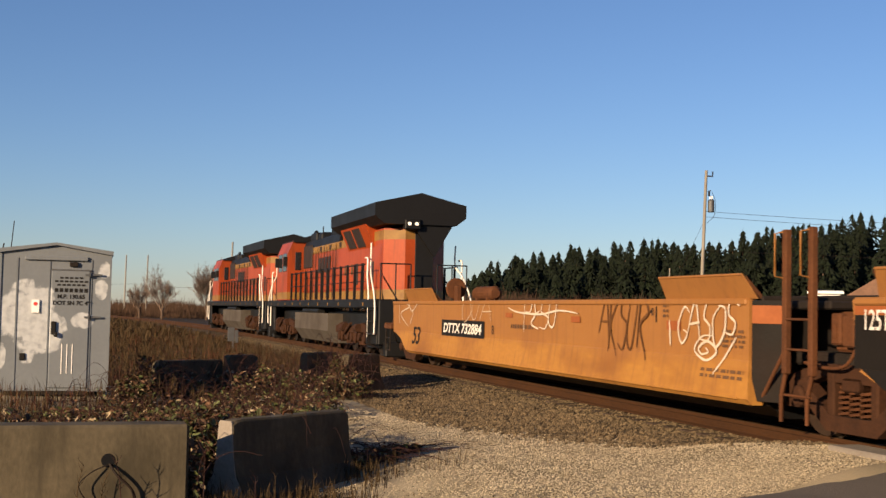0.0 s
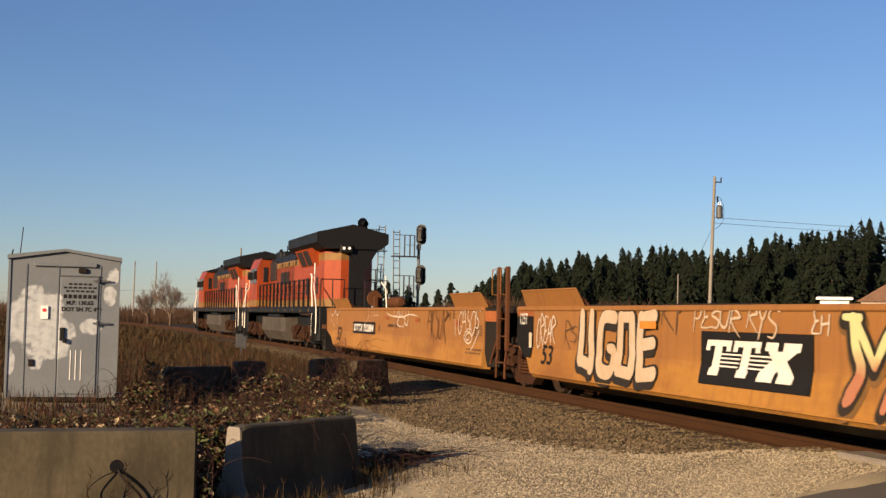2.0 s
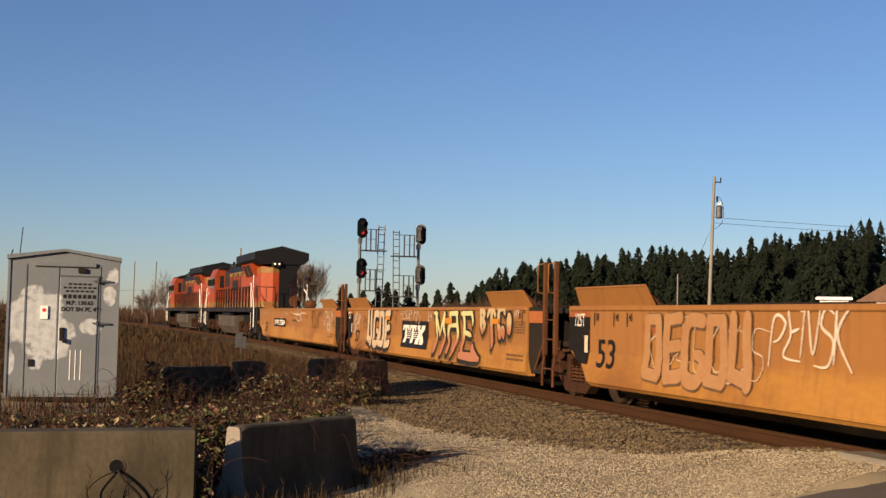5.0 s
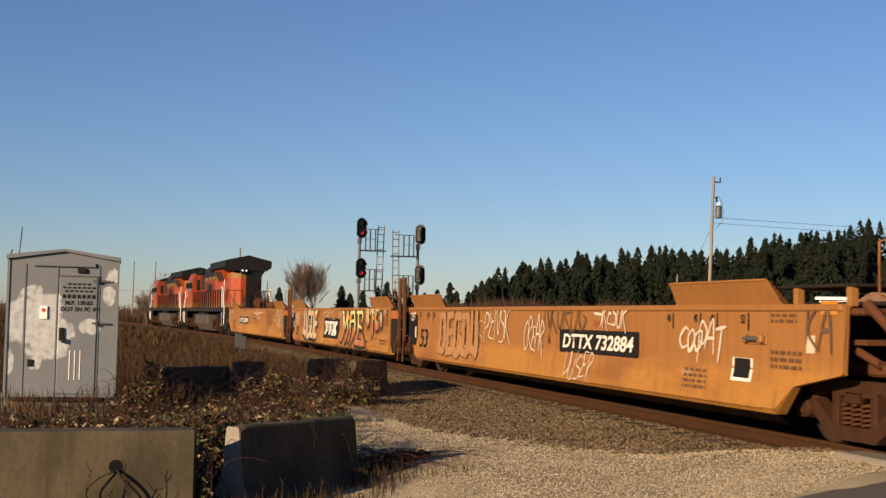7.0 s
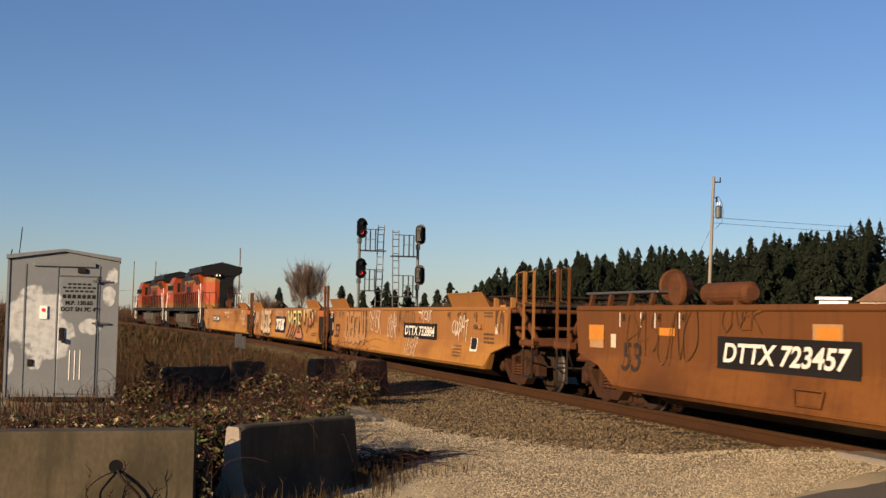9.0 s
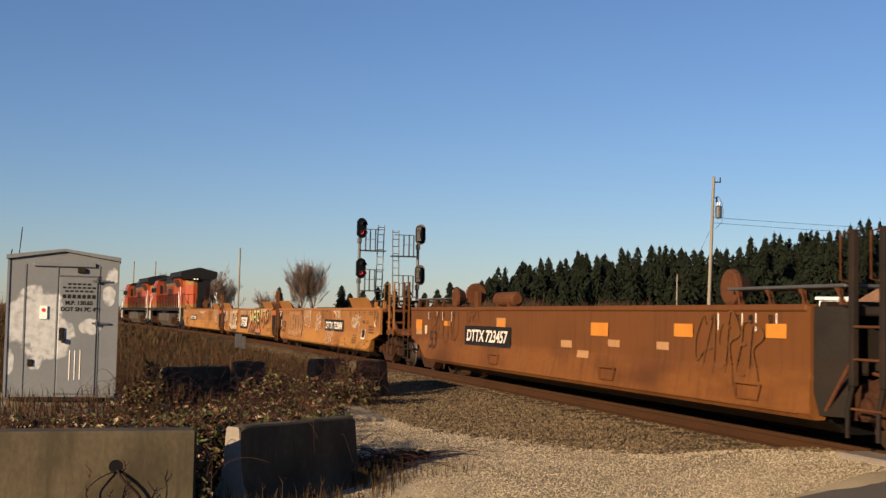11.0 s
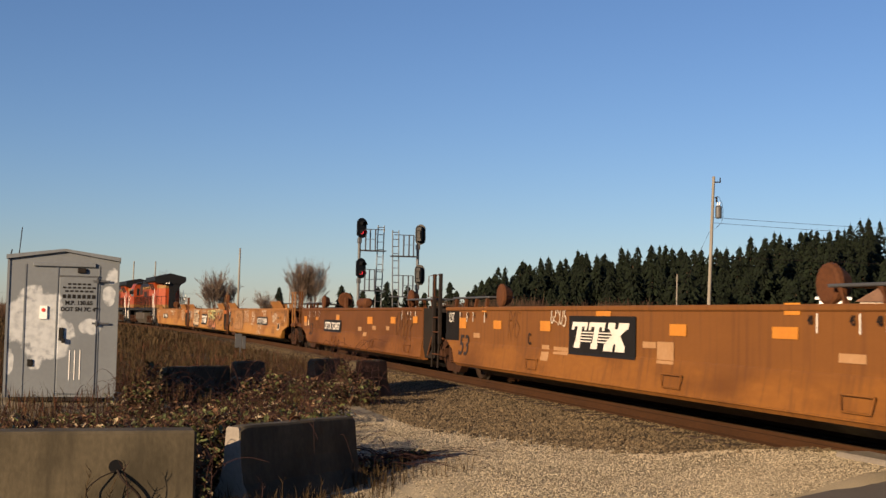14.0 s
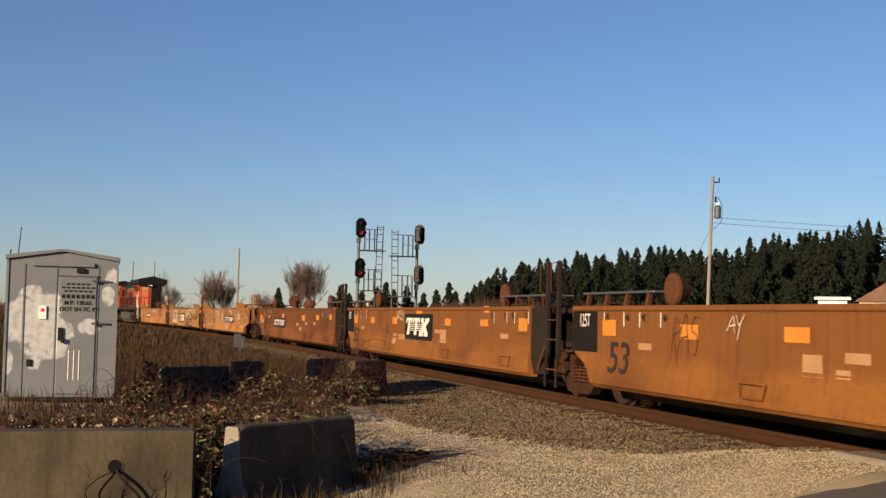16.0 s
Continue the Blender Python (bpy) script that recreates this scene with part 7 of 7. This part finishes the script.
def bramble(name, label, patches, canes, leaves, seed):
    """Arching canes and small crinkled leaves. patches: x, y, spread x, spread y, height."""
    q = random.Random(seed)
    ob = thing(name, label, "bramble")
    cane, brown, green, pale = Shape(), Shape(), Shape(), Shape()

    def spot():
        x, y, sx, sy, h = q.choice(patches)
        return x + q.uniform(-sx, sx), y + q.uniform(-sy, sy), h
    for _ in range(canes):
        x, y, h = spot()
        z = ground_z(x, y)
        a, l = q.uniform(0, 6.28), q.uniform(0.3, 1.1)
        top = h * q.uniform(0.5, 1.45)
        pts = [(x, y, z), (x + math.cos(a) * l * 0.3, y + math.sin(a) * l * 0.3, z + top * 0.75), (x + math.cos(a) * l * 0.65, y + math.sin(a) * l * 0.65, z + top), (x + math.cos(a) * l, y + math.sin(a) * l, z + top * q.uniform(0.5, 1.0))]
        cane.tube(spline3(pts, 3), q.uniform(0.003, 0.006), 4, 0.002, False)
    for _ in range(leaves):
        x, y, h = spot()
        z = ground_z(x, y) + h * (q.random() ** 0.7) * (0.75 + 0.5 * noise.noise((x * 1.7, y * 1.7, 2)))
        s = q.uniform(0.018, 0.052)
        a, b = q.uniform(0, 6.28), q.uniform(-0.9, 0.9)
        R = Euler((b, q.uniform(-0.9, 0.9), a)).to_matrix()
        pts = [R @ Vector(p) * s + Vector((x, y, z)) for p in ((-1, 0, 0.1), (-0.3, 0.6, 0.25), (0.5, 0.55, 0.2), (1.1, 0, -0.15), (0.5, -0.55, 0.2), (-0.3, -0.6, 0.25), (0.1, 0, 0))]
        k = q.random()
        sh = brown if k < 0.60 else green if k < 0.90 else pale
        n0 = len(sh.v)
        sh.v += [tuple(p) for p in pts]
        sh.f += [(n0, n0 + 1, n0 + 2, n0 + 6), (n0 + 6, n0 + 2, n0 + 3), (n0 + 6, n0 + 3, n0 + 4), (n0, n0 + 6, n0 + 4, n0 + 5)]
    tagged(part("cane_tangle", raw(cane, "cane_tangle", CANE), None, ob), kind="stuff")
    tagged(part("withered_leaf", raw(brown, "withered_leaf", LEAF_BROWN), None, ob), kind="stuff")
    tagged(part("green_leaf", raw(green, "green_leaf", LEAF_GREEN), None, ob), kind="stuff")
    tagged(part("pale_leaf", raw(pale, "pale_leaf", LEAF_PALE), None, ob), kind="stuff")


bramble("bramble_bank", "tangled withered bramble bank between barriers and shed",
        [(0.8, 14.6, 1.3, 1.4, 0.75), (2.0, 16.0, 0.9, 1.6, 0.6), (-0.6, 16.5, 1.2, 1.6, 0.5), (1.5, 19.0, 1.4, 1.6, 0.45), (2.9, 19.8, 0.9, 1.4, 0.4), (0.0, 13.0, 1.4, 0.5, 0.8), (-1.2, 13.4, 1.4, 0.7, 0.75), (2.1, 14.0, 0.5, 0.8, 0.8), (0.7, 20.4, 0.3, 0.4, 0.55), (1.6, 13.6, 0.8, 0.6, 0.9)], 380, 22000, 51)
bramble("barrier_bramble", "bramble growing through the gap between two barriers", [(0.96, 11.5, 0.05, 0.25, 0.6), (0.98, 12.1, 0.08, 0.3, 0.8)], 8, 200, 52)
bramble("far_bramble", "brambles over the rear barriers", [(2.0, 23.8, 1.2, 0.7, 0.75), (4.2, 22.3, 0.8, 0.5, 0.6), (3.2, 23.0, 0.7, 0.8, 0.65), (4.85, 24.25, 0.22, 0.3, 0.85)], 220, 4600, 53)
bramble("fallen_bramble", "flattened dead brambles on the gravel by a barrier", [(3.1, 13.9, 0.35, 0.4, 0.16), (2.9, 13.5, 0.2, 0.3, 0.2), (3.5, 14.2, 0.3, 0.25, 0.10)], 110, 700, 54)


def weed(x, y, h, seed):
    q = random.Random(seed)
    ob = thing("dry_weed", "tall dead weed stalk with thin side shoots", "weed", "dead weeds", m=pose(x, y, ground_z(x, y)))
    sh = Shape()
    bx, by = q.uniform(-0.12, 0.12) * h, q.uniform(-0.12, 0.12) * h
    main = spline3([(0, 0, -0.03), (bx * 0.4, by * 0.3, h * 0.4), (bx * 0.8, by * 0.8, h * 0.75), (bx * 1.6, by, h)], 4)
    sh.tube(main, 0.006, 5, 0.002, False)
    for k in range(q.randint(5, 10)):
        p = main[q.randint(4, len(main) - 1)]
        a = q.uniform(0, 6.28)
        l = q.uniform(0.08, 0.25) * h
        sh.tube([p, p + Vector((math.cos(a) * l * 0.5, math.sin(a) * l * 0.5, l * 0.6)), p + Vector((math.cos(a) * l * 0.7, math.sin(a) * l * 0.7, l))], 0.003, 4, 0.001, False)
    part("stalk", sh, CANE if q.random() < 0.4 else GRASS_DRY, ob)


q = random.Random(61)
for x, y, h in ((0.55, 14.5, 1.0), (0.7, 15.2, 1.1), (3.0, 17.4, 0.85), (2.9, 20.2, 1.0), (3.2, 20.6, 0.8), (3.6, 21.6, 1.0), (3.9, 21.8, 1.1), (4.3, 21.9, 0.9), (4.0, 20.6, 0.7), (0.45, 20.6, 1.2), (0.6, 21.0, 1.0), (-0.1, 11.0, 0.45), (0.3, 11.02, 0.5),
                (1.7, 11.5, 0.3), (1.95, 11.6, 0.26), (2.1, 11.7, 0.3), (1.5, 11.4, 0.3), (0.1, 10.98, 0.4), (4.6, 21.7, 0.8), (1.1, 17.9, 0.9), (1.0, 11.1, 0.6), (0.2, 13.6, 0.8), (-0.4, 14.4, 0.7)):
    weed(x, y, h, q.randint(0, 9999))

# ---- sleepers ----
TIE_MESH = Shape().box(-1.28, 1.28, -0.11, 0.11, -0.25, -0.07, 0.012).mesh("sleeper", TIE)
bal = bpy.data.objects["ballast"]
for k in range(130):
    s = 4.0 + k * 0.52
    c, h = track(s)
    if s > 12.9:
        part("sleeper", TIE_MESH, None, bal, m=pose(c.x, c.y, 0, 0, 0, h + random.uniform(-0.5, 0.5)))


# ---- what moves ----
def travelled(t):
    """How far the train has gone at t seconds."""
    return 5.50 * t + 0.0086 * t * t


def motions():
    times = [0.5 * k for k in range(33)]
    for car, mid, half in VEHICLES:
        rows = []
        for t in times:
            s = mid + travelled(t)
            a, b = track(s - half)[0], track(s + half)[0]
            c = (a + b) / 2
            rows.append((t, pose(c.x, c.y, 0, 0, 0, math.degrees(math.atan2(-(b.x - a.x), b.y - a.y)))))
        walk(car, rows)
    end = travelled(16.0)
    for w, x, y, z, r in SPINS:
        n = int(math.degrees(end / r) / 80) + 2
        rows = []
        for k in range(n + 1):
            t = 16.0 * k / n
            rows.append((t, pose(x, y, z, -math.degrees(travelled(t) / r), 0, 0)))
        walk(w, rows)


motions()
